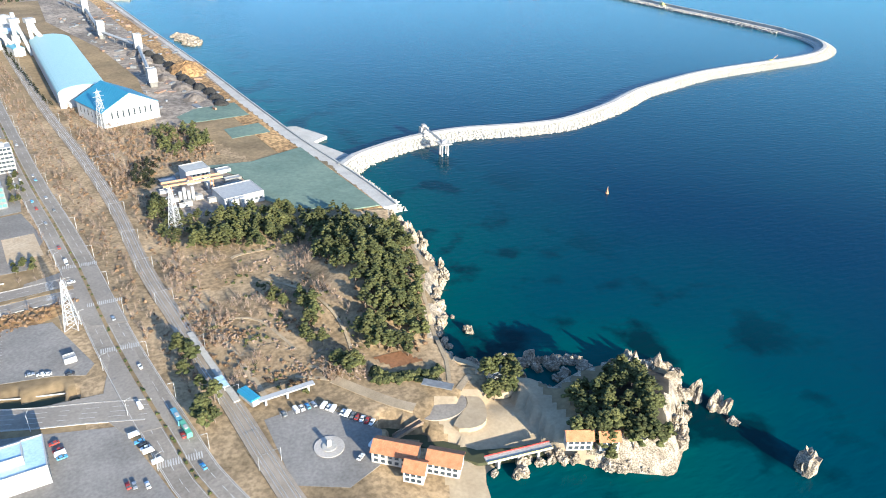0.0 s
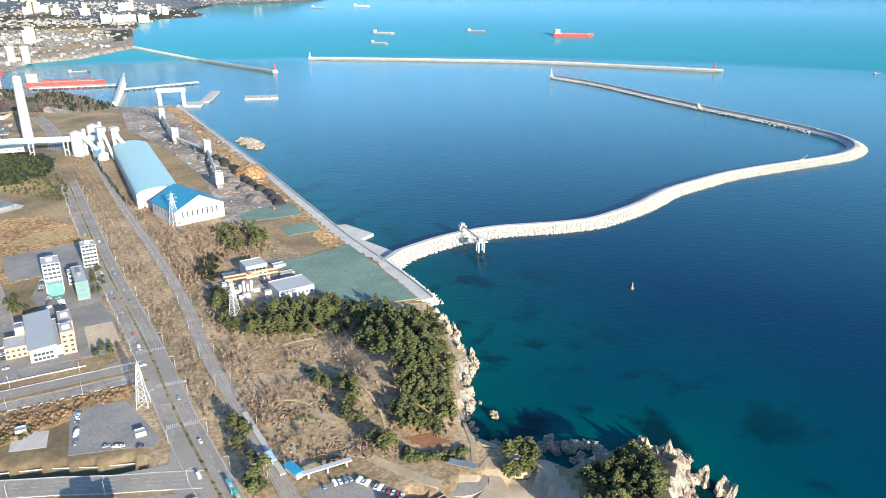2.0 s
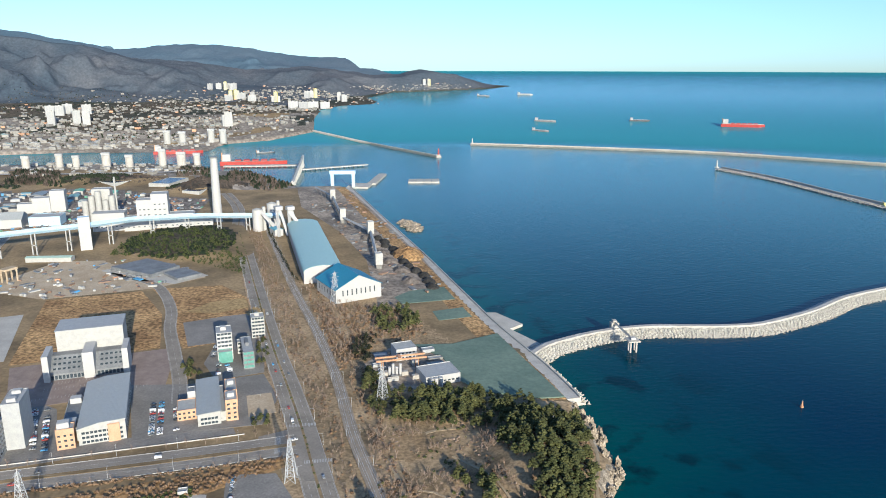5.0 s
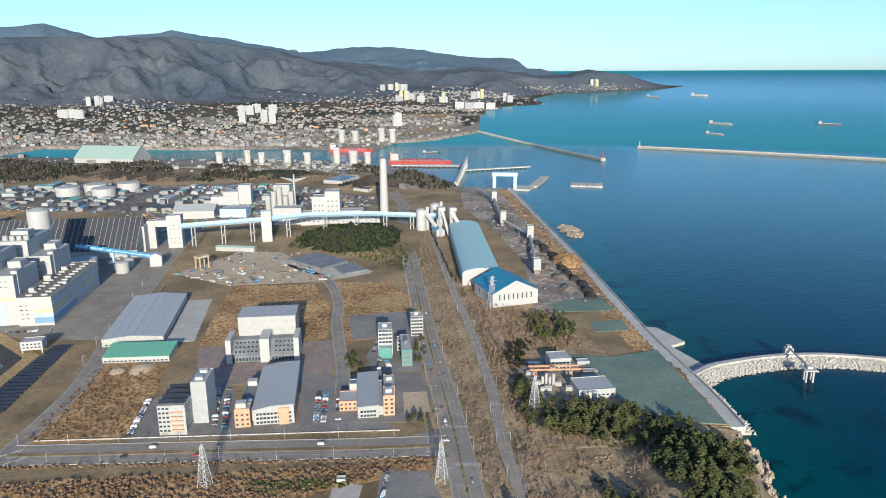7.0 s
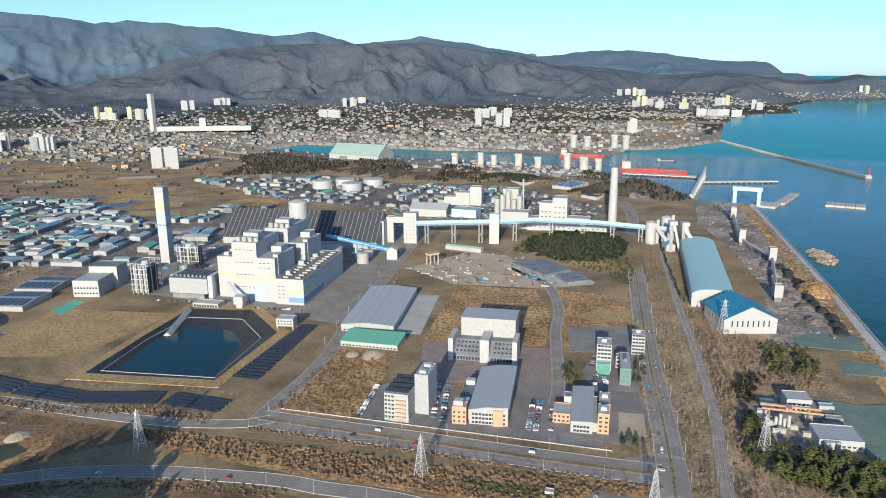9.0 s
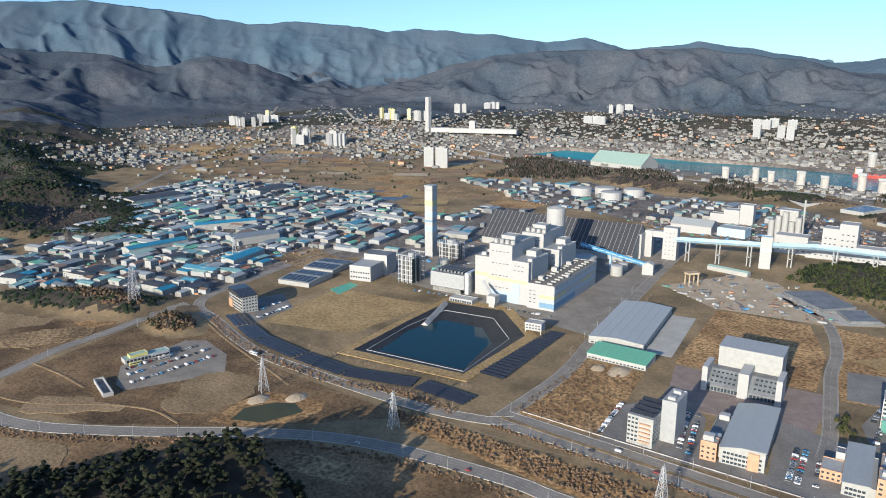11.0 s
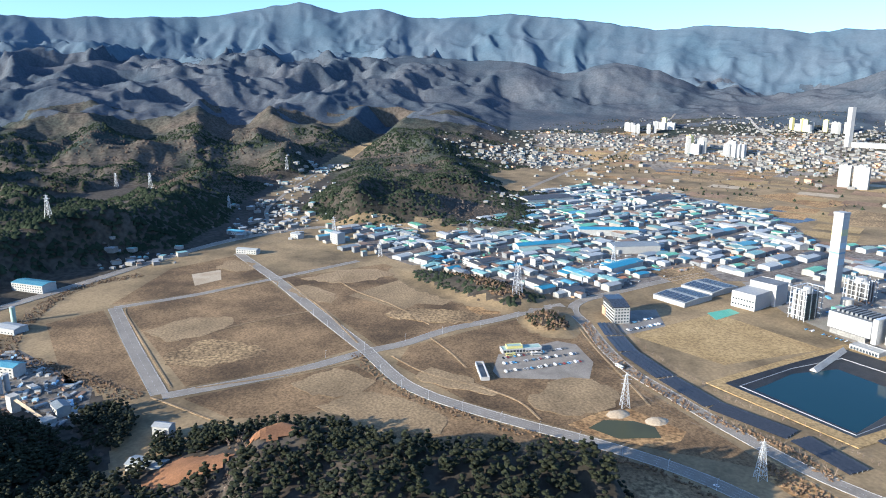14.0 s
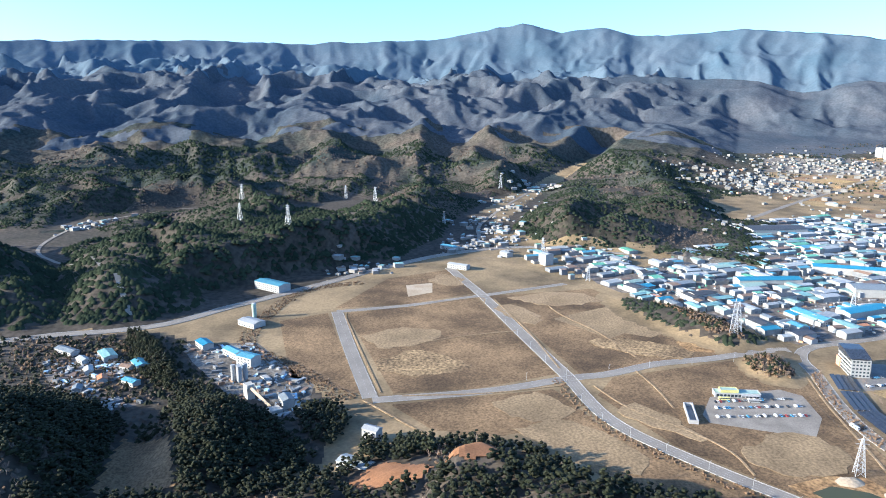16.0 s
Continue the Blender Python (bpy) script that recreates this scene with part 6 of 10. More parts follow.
patch("bare_yard", [(-996, 600), (-1002, 690), (-900, 676), (-893, 598)], P + 0.12, M["dark_field"], "brown unbuilt yard in the works estate", "yard")
patch("green_pitch", [(-786, 562), (-793, 602), (-775, 603), (-758, 556)], P + 0.14, M["green_paint"], "small green sports pitch", "court")
patch("solar_field", [(-1410, 1048), (-1438, 1198), (-1291, 1220), (-1258, 1099)], P, M["solar"], "dark field of solar panels", "solar field")
for k, (x, y, a, b, m) in enumerate(((-1500, 1330, 200, 130, "brown_field"), (-1300, 1210, 160, 100, "tan_field"), (-1750, 1400, 220, 150, "tan_field"), (-1180, 1350, 170, 110, "brown_field"),
                                     (-1350, 1600, 190, 120, "brown_field"), (-1600, 1650, 170, 120, "tan_field"), (-1020, 1250, 120, 80, "brown_field"), (-2050, 1500, 200, 140, "brown_field"))):
    patch("paddy_field", [(x - a / 2, y - b / 2), (x + a / 2, y - b / 2 + 25), (x + a / 2 - 20, y + b / 2 + 25), (x - a / 2 - 20, y + b / 2)], P + 0.02 * k, M[m], "harvested winter paddy field", "field")
patch("parking_lot", [(-93, 446), (-60, 444), (-38, 394), (-42, 385), (-57, 390), (-88, 393)], P + 0.12, M["lot"], "large grey asphalt parking lot", "car park")
patch("parking_lot", [(-79, 349), (-27, 338), (-14, 303), (0, 264), (-60, 268), (-74, 320)], P, M["lot"], "grey asphalt lot beside the coast road", "car park")
patch("plaza", [(36, 318), (61, 322), (86, 291), (78, 270), (62, 262), (40, 272)], P, M["lot"], "dark asphalt station plaza", "car park")


def drape(name, pts, lift, material, label, category, cell=4.0):
    """A piece of ground cover that follows the land under it."""
    xs, ys = [p[0] for p in pts], [p[1] for p in pts]
    nx, ny = int((max(xs) - min(xs)) / cell) + 2, int((max(ys) - min(ys)) / cell) + 2
    X, Y = np.meshgrid(min(xs) + cell * np.arange(nx), min(ys) + cell * np.arange(ny), indexing="ij")
    zz = land_height(X.ravel(), Y.ravel()) + lift
    i, j = np.meshgrid(np.arange(nx - 1), np.arange(ny - 1), indexing="ij")
    k = (i * ny + j).ravel()
    ok = in_outline(X.ravel()[k] + cell / 2, Y.ravel()[k] + cell / 2, pts)
    F = np.stack([k, k + ny, k + ny + 1, k + 1], -1)[ok]
    return tagged(from_arrays(name, np.stack([X.ravel(), Y.ravel(), zz], -1), F, material), label, category, kind="structure")


def level(name, pts, rise, material, label, category):
    """A levelled place with a low retaining edge, on sloping ground."""
    z = float(land_height(np.array([p[0] for p in pts], float), np.array([p[1] for p in pts], float)).max()) + rise
    return patch(name, pts, z, material, label, category, 4.0)


level("viewing_terrace", [(119 + 14.5 * math.cos(k * math.tau / 28), 300 + 11 * math.sin(k * math.tau / 28)) for k in range(28)], -1.9, M["old_asphalt"], "grey round paved terrace by the beach", "terrace")
level("sand_court", smooth_line([(134, 307), (141, 296), (136, 281), (126, 279), (120, 284), (133, 296), (134, 307)], 3)[:-1], -2.2, M["sand"], "sandy stepped court below the terrace", "court")
level("round_court", [(155 + 9.5 * math.cos(k * math.tau / 24), 303 + 8 * math.sin(k * math.tau / 24)) for k in range(24)], -0.8, M["sand"], "round sandy court before the pavilion", "court")
drape("park_grass", [(13, 487), (45, 486), (59, 468), (33, 448), (14, 454)], 0.3, M["pale_weeds"], "tan grass clearing in the park", "lawn", 3.0)
drape("park_soil", [(100, 345), (115, 346), (125, 334), (107, 334)], 0.3, M["red_soil"], "reddish bare soil below the pines", "ground patch", 2.0)
drape("park_grass", [(30, 372), (52, 380), (70, 352), (50, 340), (38, 356)], 0.3, M["pale_weeds"], "tan grass slope beside the path", "lawn", 3.0)
drape("tilled_field", [(-528, -96), (-555, -71), (-527, -28), (-508, -37), (-506, -83)], 0.9, M["red_soil"], "orange tilled field on the hill", "field")
drape("tilled_field", [(-500, -20), (-520, 14), (-492, 30), (-480, -2)], 0.9, M["red_soil"], "orange tilled field on the hill", "field")
# field and yards of the valley: darker ground colours carry the hills' shade
drape("grass_field", [(-601, -313), (-581, -263), (-508, -228), (-500, -290)], 0.7, M["estate_soil"], "narrow brown field in the wooded valley", "field")
patch("batching_yard", [(-874, -271), (-779, -201), (-739, -169), (-655, -160), (-650, -196), (-656, -235), (-721, -263), (-802, -327), (-861, -364)], P, M["works_ground"], "dusty yard of the batching plant, coloured darker for hill shade", "yard")
patch("village_ground", [(-794, -510), (-835, -439), (-780, -385), (-713, -400), (-690, -330), (-660, -360), (-700, -430)], P, M["gravel_dark"], "grey dusty village yard ground, coloured darker for hill shade", "yard")

patch("estate_yards", [(-960, 349), (-885, 415), (-916, 500), (-940, 604), (-900, 715), (-845, 900), (-880, 1160), (-985, 1265), (-1040, 1180), (-1066, 1012), (-1395, 1133), (-1703, 1080), (-1892, 907), (-1834, 741), (-1551, 542), (-1414, 397), (-1251, 288), (-1260, 225), (-1390, 215), (-1380, 180), (-1183, 215), (-1043, 285)], P - 0.02, M["gravel_dark"], "grey yards and lanes of the works estate", "yard")
patch("town_ground", [(-1395, 1456), (-1060, 1310), (-800, 1300), (-620, 1250), (-300, 1260), (-300, 1500), (-430, 1560), (-560, 1650), (-860, 1600), (-1060, 1640)], P - 0.02, M["gravel_dark"], "grey yards among the northern works", "yard")
# pond
pond = tagged(new("pond"), "dark reservoir pond with black lined banks", "pond", kind="structure")
bm = bmesh.new()
top = [bm.verts.new((x, y, GROUND + 0.7)) for x, y in POND_RIM]
mid = [bm.verts.new((a[0] * 0.55 + b[0] * 0.45, a[1] * 0.55 + b[1] * 0.45, GROUND - 1.6)) for a, b in zip(POND_RIM, POND_WATER)]
low = [bm.verts.new((x, y, 3.6)) for x, y in POND_WATER]
for a, b in ((top, mid), (mid, low)):
    for k in range(6):
        bm.faces.new((a[k], a[(k + 1) % 6], b[(k + 1) % 6], b[k]))
bmesh.ops.recalc_face_normals(bm, faces=bm.faces)
part("bank", bm, M["liner"], pond, "black lined bank")
part("water", extrude_poly([(x + (x + 545) * 0.05, y + (y - 550) * 0.05) for x, y in POND_WATER], 0.6, 4.2), M["pond"], pond, "dark still water")
for k in range(6):
    a, b = Vector(POND_RIM[k]), Vector(POND_RIM[(k + 1) % 6])
    mid_ = Vector((-550, 552))
    a2, b2 = mid_ + (a - mid_) * 1.16, mid_ + (b - mid_) * 1.16
    part("rim", extrude_poly([tuple(a), tuple(b), tuple(b2), tuple(a2)], GROUND - 0.5, GROUND + 0.75 - 0.06 * (k % 2)), M["tan_field"], pond, "dry grass rim")
    bm = bmesh.new()
    a, b = [(POND_RIM[j][0] * 0.55 + POND_WATER[j][0] * 0.45, POND_RIM[j][1] * 0.55 + POND_WATER[j][1] * 0.45, GROUND - 1.5) for j in (k, (k + 1) % 6)]
    beam(bm, a, b, 0.7)
    part("berm_line", bm, M["grey"], pond, "pale joint line")
bm = bmesh.new()
tube(bm, (-628, 628, GROUND + 0.6), (-596, 560, 4.0), 4.5, 4.5, 4)
part("ramp", bm, M["concrete"], pond, "pale concrete ramp")
canal = tagged(new("canal"), "narrow dark canal between concrete walls", "canal", kind="structure")
part("water", extrude_poly([(x, y) for x, y in CANAL], 3.2, 5.6), M["stream"], canal)
for a, b in (((-130, 391), (-97, 386)), ((-97, 386), (-73, 379)), ((-73, 379), (-45, 374)), ((-130, 381), (-97, 376)), ((-97, 376), (-73, 369)), ((-73, 369), (-43, 366))):
    bm = bmesh.new()
    beam(bm, (*a, 6.6), (*b, 6.6), 0.6)
    part("wall", bm, M["concrete"], canal, "pale concrete canal wall")
stream = tagged(new("stream"), "shallow brown stream across the beach", "stream", kind="structure")
part("water", extrude_poly(STREAM, 0.4, 2.1), M["stream"], stream)

# ---- solar rows ----
def solar_rows(a, b, rows, depth, gap, label, side=1, z=GROUND):
    """Tilted panel tables in rows beside the line a-b."""
    a, b = Vector(a), Vector(b)
    u = (b - a).normalized()
    n = Vector((-u.y, u.x)) * side
    for r in range(rows):
        t = thing("solar_row", 0, 0, 0, 0, label, "solar panels", "solar rows")
        o = a + n * r * (depth + gap)
        q = b + n * r * (depth + gap)
        bm = bmesh.new()
        lo, hi = (z + 0.8, z + 1.7)
        vs = [bm.verts.new((p.x, p.y, h + d)) for d in (0, 0.12) for p, h in ((o, lo), (q, lo), (q + n * depth, hi), (o + n * depth, hi))]
        for f in ((0, 3, 2, 1), (4, 5, 6, 7), (0, 1, 5, 4), (1, 2, 6, 5), (2, 3, 7, 6), (3, 0, 4, 7)):
            bm.faces.new([vs[i] for i in f])
        bmesh.ops.recalc_face_normals(bm, faces=bm.faces)
        part("panel_table", bm, M["solar"], t)
        m = max(2, int((q - o).length / 24))
        for k in range(m + 1):
            p = o.lerp(q, k / m)
            bm = bmesh.new()
            beam(bm, (p.x + n.x * depth * 0.5, p.y + n.y * depth * 0.5, z), (p.x + n.x * depth * 0.5, p.y + n.y * depth * 0.5, (lo + hi) / 2 + 0.1), 0.2)
            part("post", bm, M["steel"], t)


for k in range(20):
    y = 497 + k * 7.4
    x0 = -449 - (y - 497) * 0.145
    x1 = -421 - (y - 497) * 0.215
    solar_rows((x0, y - 3), (x1, y + 1.5), 1, 4.4, 1.0, "dark tilted row of solar panels beside the pond")
BANK = [(-409, 430), (-470, 423), (-541, 392), (-612, 384), (-688, 382), (-740, 392), (-787, 404)]
for a, b in zip(BANK, BANK[1:]):
    d = Vector((b[0] - a[0], b[1] - a[1])).normalized()
    solar_rows((a[0] + d.x * 2, a[1] + d.y * 2), (b[0] - d.x * 2, b[1] - d.y * 2), 4, 4.6, 1.0, "long dark solar bank along the bend", -1)

# ---- rest area ----
t = thing("rest_area_building", -719, 255, GROUND, 86, "long low pale green and white rest area building", "building")
flat_block(t, 0, 0, 46, 12, 0, 5.0, "white", "roof_mint")
flat_block(t, 6, 2, 24, 11, 4.6, 7.6, "yellow", "roof_mint", "upper_wall")
part("canopy", boxes((26, -4, 3.8, 44, -0.05, 4.3)), M["white"], t)
windows(t, 1, 0, 45, 0, 0.8, 12, 1, 3, 2.6, 2.8)
t = thing("walled_enclosure", -697, 216, GROUND, -9, "white walled rectangular enclosure on bare ground", "enclosure")
for d in ((0, 0, 0, 42, 1, 4), (0, 8, 0, 42, 9, 4), (0, 1, 0, 1, 8, 4), (41, 1, 0, 42, 8, 4)):
    part("wall", boxes(d), M["white"], t)
part("floor", boxes((1, 1, 0, 41, 8, 0.3)), M["dark_grey"], t)

# ---- seaside park ----
def row_house(x, y, rz, w, d, label):
    t = thing("restaurant", x, y, GROUND, rz, label, "building", "row of seaside restaurants")
    gable_block(t, w, d, 6.4, 9.2, "pale_concrete", "tile_roof", 0.7, "x")
    windows(t, 0.5, 0, w - 0.5, 0, 1, max(3, int(w / 3)), 2, 3, 1.8, 1.6)
    windows(t, w - 0.5, d, 0.5, d, 1, max(3, int(w / 3)), 2, 3, 1.8, 1.6)
    return t


row_house(75, 273, -36, 20, 10, "two-storey restaurant with orange tiled roof")
row_house(95, 258, -36, 15, 10, "two-storey restaurant with orange tiled roof and terrace")
row_house(84, 257, -36, 9, 8, "small restaurant with orange tiled roof behind")
row_house(160, 247, -20, 12, 6, "low beach house with an orange roof")
row_house(174, 241, -20, 9, 6, "low beach house with a red roof")
t = thing("pavilion", 154, 309, ground_height(154, 309) - 0.2, 10, "small dark tiled wooden pavilion", "pavilion")
for x in (-4, 4):
    for y in (-2.5, 2.5):
        part("post", boxes((x - 0.2, y - 0.2, 0, x + 0.2, y + 0.2, 3)), M["bark"], t)
part("roof", profile([(-5.5, 3), (5.5, 3), (3, 5.2), (-3, 5.2)], -4, 4), M["dark_grey"], t)
part("floor", boxes((-4.5, -3, 0, 4.5, 3, 0.5)), M["concrete"], t)
t = thing("stage_canopy", 122, 309, ground_height(122, 309) - 0.3, -38, "long low grey canopy on the terrace", "canopy")
part("roof", boxes((-8, -2.5, 3.4, 8, 2.5, 3.9)), M["dark_grey"], t)
for x in (-7, 0, 7):
    part("post", boxes((x - 0.15, 1.8, 0, x + 0.15, 2.1, 3.4)), M["steel"], t)
for k in range(4):
    b = thing("bench", 127 + k * 1.1, 287 + k * 2.3, ground_height(127 + k * 1.1, 287 + k * 2.3) + 0.1, 25, "long grey stone bench step", "bench", "bench steps")
    part("seat", boxes((-5, -0.5, 0, 5, 0.5, 0.7)), M["dark_concrete"], b)
fb = thing("footbridge", 90, 285, 6.4, 20, "arched dark timber footbridge over the stream", "bridge")
part("deck", boxes((0, -1.6, 0, 17, 1.6, 0.6)), M["bark"], fb)
for y in (-1.6, 1.4):
    part("railing", boxes((0, y, 0.6, 17, y + 0.2, 1.7)), M["bark"], fb)
fb = thing("footbridge", 124, 257, 5.4, -4, "long pale footbridge with colourful railings over the beach", "bridge")
part("deck", boxes((0, -2.2, 0, 33, 2.2, 0.7)), M["concrete"], fb)
part("railing", boxes((0, -2.2, 0.7, 33, -2.0, 1.3)), M["yellow"], fb, "yellow railing")
part("railing", boxes((0, 2.0, 0.7, 33, 2.2, 1.3)), M["red"], fb, "red railing")
for x in (6, 16, 26):
    part("pier", boxes((x - 0.6, -1.8, -5, x + 0.6, 1.8, 0)), M["concrete"], fb)
st = thing("platform_shelter", 21, 349, GROUND + 1.3, 12, "blue roofed platform shelter", "shelter")
part("roof", boxes((-2.2, -5, 3, 2.2, 5, 3.4)), M["pale_blue"], st)
for y in (-4, 0, 4):
    part("post", boxes((-0.2, y - 0.2, 0, 0.2, y + 0.2, 3)), M["steel"], st)
st = thing("station_shelter", 32, 334, GROUND + 1, 24, "bright blue station roof over a white stair", "shelter")
part("roof", profile([(-3, 3.4), (3, 3.4), (2.4, 4.4), (-2.4, 4.4)], -6, 6), M["roof_blue"], st)
part("stair", boxes((-2, -6, 0, 2, 6, 3.4)), M["white"], st)
br = thing("ramp_bridge", 36, 328, GROUND, 8, "white elevated walkway from the station to the plaza", "bridge")
part("deck", boxes((0, -1.6, 4, 28, 1.6, 4.7)), M["white"], br)
for x in (3, 14, 25):
    part("pier", boxes((x - 0.5, -0.5, 0, x + 0.5, 0.5, 4)), M["white"], br)
mon = thing("monument", 60, 289, GROUND + 0.1, 0, "round stone ring with a pale monument in the plaza", "monument")
part("ring", tube(bmesh.new(), (0, 0, 0), (0, 0, 0.35), 7, 7, 28), M["paving"], mon)
part("inner_ring", tube(bmesh.new(), (0, 0, 0.35), (0, 0, 0.7), 3.4, 3.4, 24), M["pale_concrete"], mon)
part("stone", boxes((-1, -0.5, 0.7, 1, 0.5, 4.5)), M["pale_concrete"], mon)
for pts, w, lab in (([(8, 500), (13, 482), (20, 440), (26, 402), (31, 378), (37, 350), (40, 331)], 2.6, "sandy footpath beside the railway"), ([(34, 374), (44, 362), (53, 349), (66, 341), (75, 336)], 2.0, "sandy footpath above the plaza"),
                    ([(75, 336), (85, 323), (97, 308), (106, 300)], 5.0, "broad sandy promenade down to the terrace"), ([(44, 372), (60, 356), (74, 346), (88, 336)], 1.6, "winding sandy footpath"), ([(130, 312), (136, 330), (138, 345), (150, 400), (164, 440), (166, 480)], 1.8, "pale cliff path along the rocky shore"),
                    ([(18, 407), (36, 412), (50, 404), (58, 384), (63, 368)], 1.4, "sandy footpath up the knoll"), ([(13, 482), (26, 481), (32, 471), (48, 488), (70, 492)], 2.4, "sandy track below the pines"), ([(88, 336), (92, 372), (88, 400), (78, 430), (62, 452)], 1.4, "narrow earth path through the scrub"), ([(132, 305), (140, 312), (150, 318), (140, 330)], 3.0, "pale paved way to the pavilion")):
    lift = 0.1 + 0.004 * len(lab)
    line = smooth_line(pts, 6)
    lx, ly = np.array([p[0] for p in line]), np.array([p[1] for p in line])
    lz = land_height(lx, ly)
    bm = bmesh.new()
    L, R = offset_line(line, 0.62 * w), offset_line(line, -0.62 * w)
    za, zb = land_height(np.array([p[0] for p in L]), np.array([p[1] for p in L])), land_height(np.array([p[0] for p in R]), np.array([p[1] for p in R]))
    rows = [[bm.verts.new((a[0], a[1], max(p, q) + lift)), bm.verts.new((b[0], b[1], max(p, q) + lift)), bm.verts.new((b[0], b[1], min(p, q) - 1)), bm.verts.new((a[0], a[1], min(p, q) - 1))] for a, b, p, q in zip(L, R, za, zb)]
    for r, s in zip(rows, rows[1:]):
        for k in range(4):
            bm.faces.new((r[k], r[(k + 1) % 4], s[(k + 1) % 4], s[k]))
    bmesh.ops.recalc_face_normals(bm, faces=bm.faces)
    tagged(obj("footpath", bm, M["path_sand"]), lab, "path", kind="structure")


# ---- rocks ----
def rock_mesh(seed, spike=1.0):
    r = random.Random(seed)
    bm = bmesh.new()
    bmesh.ops.create_icosphere(bm, subdivisions=3, radius=1.0)
    o = Vector((r.random() * 9, r.random() * 9, r.random() * 9))
    for v in bm.verts:
        n = noise.noise(v.co * 1.3 + o) * 0.5 + (0.35 - abs(noise.noise(v.co * 2.6 + o)) * 1.1) * 0.6 - abs(noise.noise(v.co * 6 + o)) * 0.3
        v.co *= 1 + n
        v.co.z *= spike
    me = bpy.data.meshes.new("rock")
    bm.to_mesh(me)
    bm.free()
    me.materials.append(M["rock"])
    return me


ROCKS = [rock_mesh(k, 0.75 + 0.2 * (k % 4)) for k in range(8)]
rr = random.Random(9)


def rock(x, y, z, s, h, label="pale jagged limestone shore rock", name="shore_rock"):
    o = new(name, ROCKS[rr.randrange(8)])
    o.matrix_world = Matrix.LocRotScale((x, y, z), Euler((rr.uniform(-0.2, 0.2), rr.uniform(-0.2, 0.2), rr.random() * 6.28)), (s, s * rr.uniform(0.6, 1), h))
    return tagged(o, label, "rock", "shore rocks")


shore = [p for p in COAST if 225 < p[1] < 530]
for (ax, ay), (bx, by) in zip(shore, shore[1:]):
    n = int(math.hypot(bx - ax, by - ay) / 3.6) + 1
    for k in range(n):
        t_ = (k + rr.random()) / n
        big = rr.random()
        x, y = ax + (bx - ax) * t_ + rr.uniform(-4, 3.5), ay + (by - ay) * t_ + rr.uniform(-3.5, 3.5)
        cliff = (y > 370 and x > 140) or (x > 222)
        rock(x, y, 0.5 + big * (2.5 if cliff else 1), 1.2 + 2.4 * big, (1.4 + 3.0 * big) if cliff else (1 + 1.8 * big))
for k in range(70):
    q_ = rr.random()
    x, y = (148 + 63 * q_ + rr.uniform(-2, 2), 330 - 19 * q_ + rr.uniform(-7, 4))
    rock(x, y, 0.2 + rr.random(), rr.uniform(1.2, 3.0), rr.uniform(1.2, 3.2), "grey jagged shore rock in the cove")
for k in range(40):
    q_ = rr.random()
    rock(222 + 22 * q_ + rr.uniform(-5, 5), 240 + 48 * q_ + rr.uniform(-6, 6), 1 + 2 * rr.random(), rr.uniform(1.8, 4.0), rr.uniform(2.5, 6.0), "pale jagged crag of the headland")
for x, y, s, h, lab in ((249, 262, 3.6, 8.5, "tall slender sea stack of pale limestone"), (254, 252, 4.6, 7, "broad pale sea stack with a cleft"), (257, 249, 3.2, 7, "sharp pale sea stack"),
                        (255, 240, 3.2, 1.6, "low dark skerry in the water"), (262, 202, 5.5, 9, "large pale sea stack"), (267, 205, 4.0, 8, "large pale sea stack"), (164, 361, 3.0, 4.0, "single pale boulder in the water"),
                        (236, 283, 6, 9, "high pale crag on the headland"), (240, 272, 6, 9, "high pale crag on the headland"), (229, 262, 5, 10, "high pale crag on the headland"), (243, 286, 5, 8, "high pale crag on the headland"),
                        (231, 290, 5, 10, "high pale crag on the headland"), (222, 252, 4, 7, "pale crag over the water"), (170, 326, 4, 6, "pale crag beside the cove"), (183, 322, 4, 6, "grey jagged crag beside the cove"),
                        (192, 312, 4, 6, "grey jagged crag beside the cove"), (200, 318, 3, 3, "low skerry in the water"), (167, 420, 5, 9, "pale limestone cliff crag"), (170, 470, 5, 9, "pale limestone cliff crag"), (152, 385, 4, 8, "pale limestone cliff crag")):
    rock(x, y, 0.3, s, h, lab, "crag")
islet = tagged(new("rubble_islet"), "low islet of pale rubble stones in the harbour", "islet")
for k in range(60):
    a, q = rr.random() * 6.28, math.sqrt(rr.random())
    o = new("stone", ROCKS[k % 8])
    o.parent = islet
    o.matrix_basis = Matrix.LocRotScale((92 + 20 * q * math.cos(a) - 8 * q * math.sin(a), 1236 + 48 * q * math.sin(a), 0.3 + 2.5 * (1 - q)), Euler((0, 0, a * 3)), (4.5, 3.6, 2.2))

# ---- industrial estate ----
def shed_proto(w, d, h, roof, wall, label, along="y", rise=1.6):
    t = thing("workshop_unit", 0, -5000, 0, 0, label, "industrial building", "industrial estate")
    gable_block(t, w, d, h, h + rise, wall, roof, 0.4, along, -w / 2, -d / 2)
    part("door", boxes((-2.4, -d / 2 - 0.15, 0, 2.4, -d / 2 - 0.02, min(4.2, h - 1))), M["dark_grey"], t)
    if along == "y" and w > 19:
        part("skylight", boxes((-w * 0.28, -d * 0.35, h + rise * 0.42, -w * 0.2, d * 0.35, h + rise * 0.62)), M["offwhite"], t)
    return t


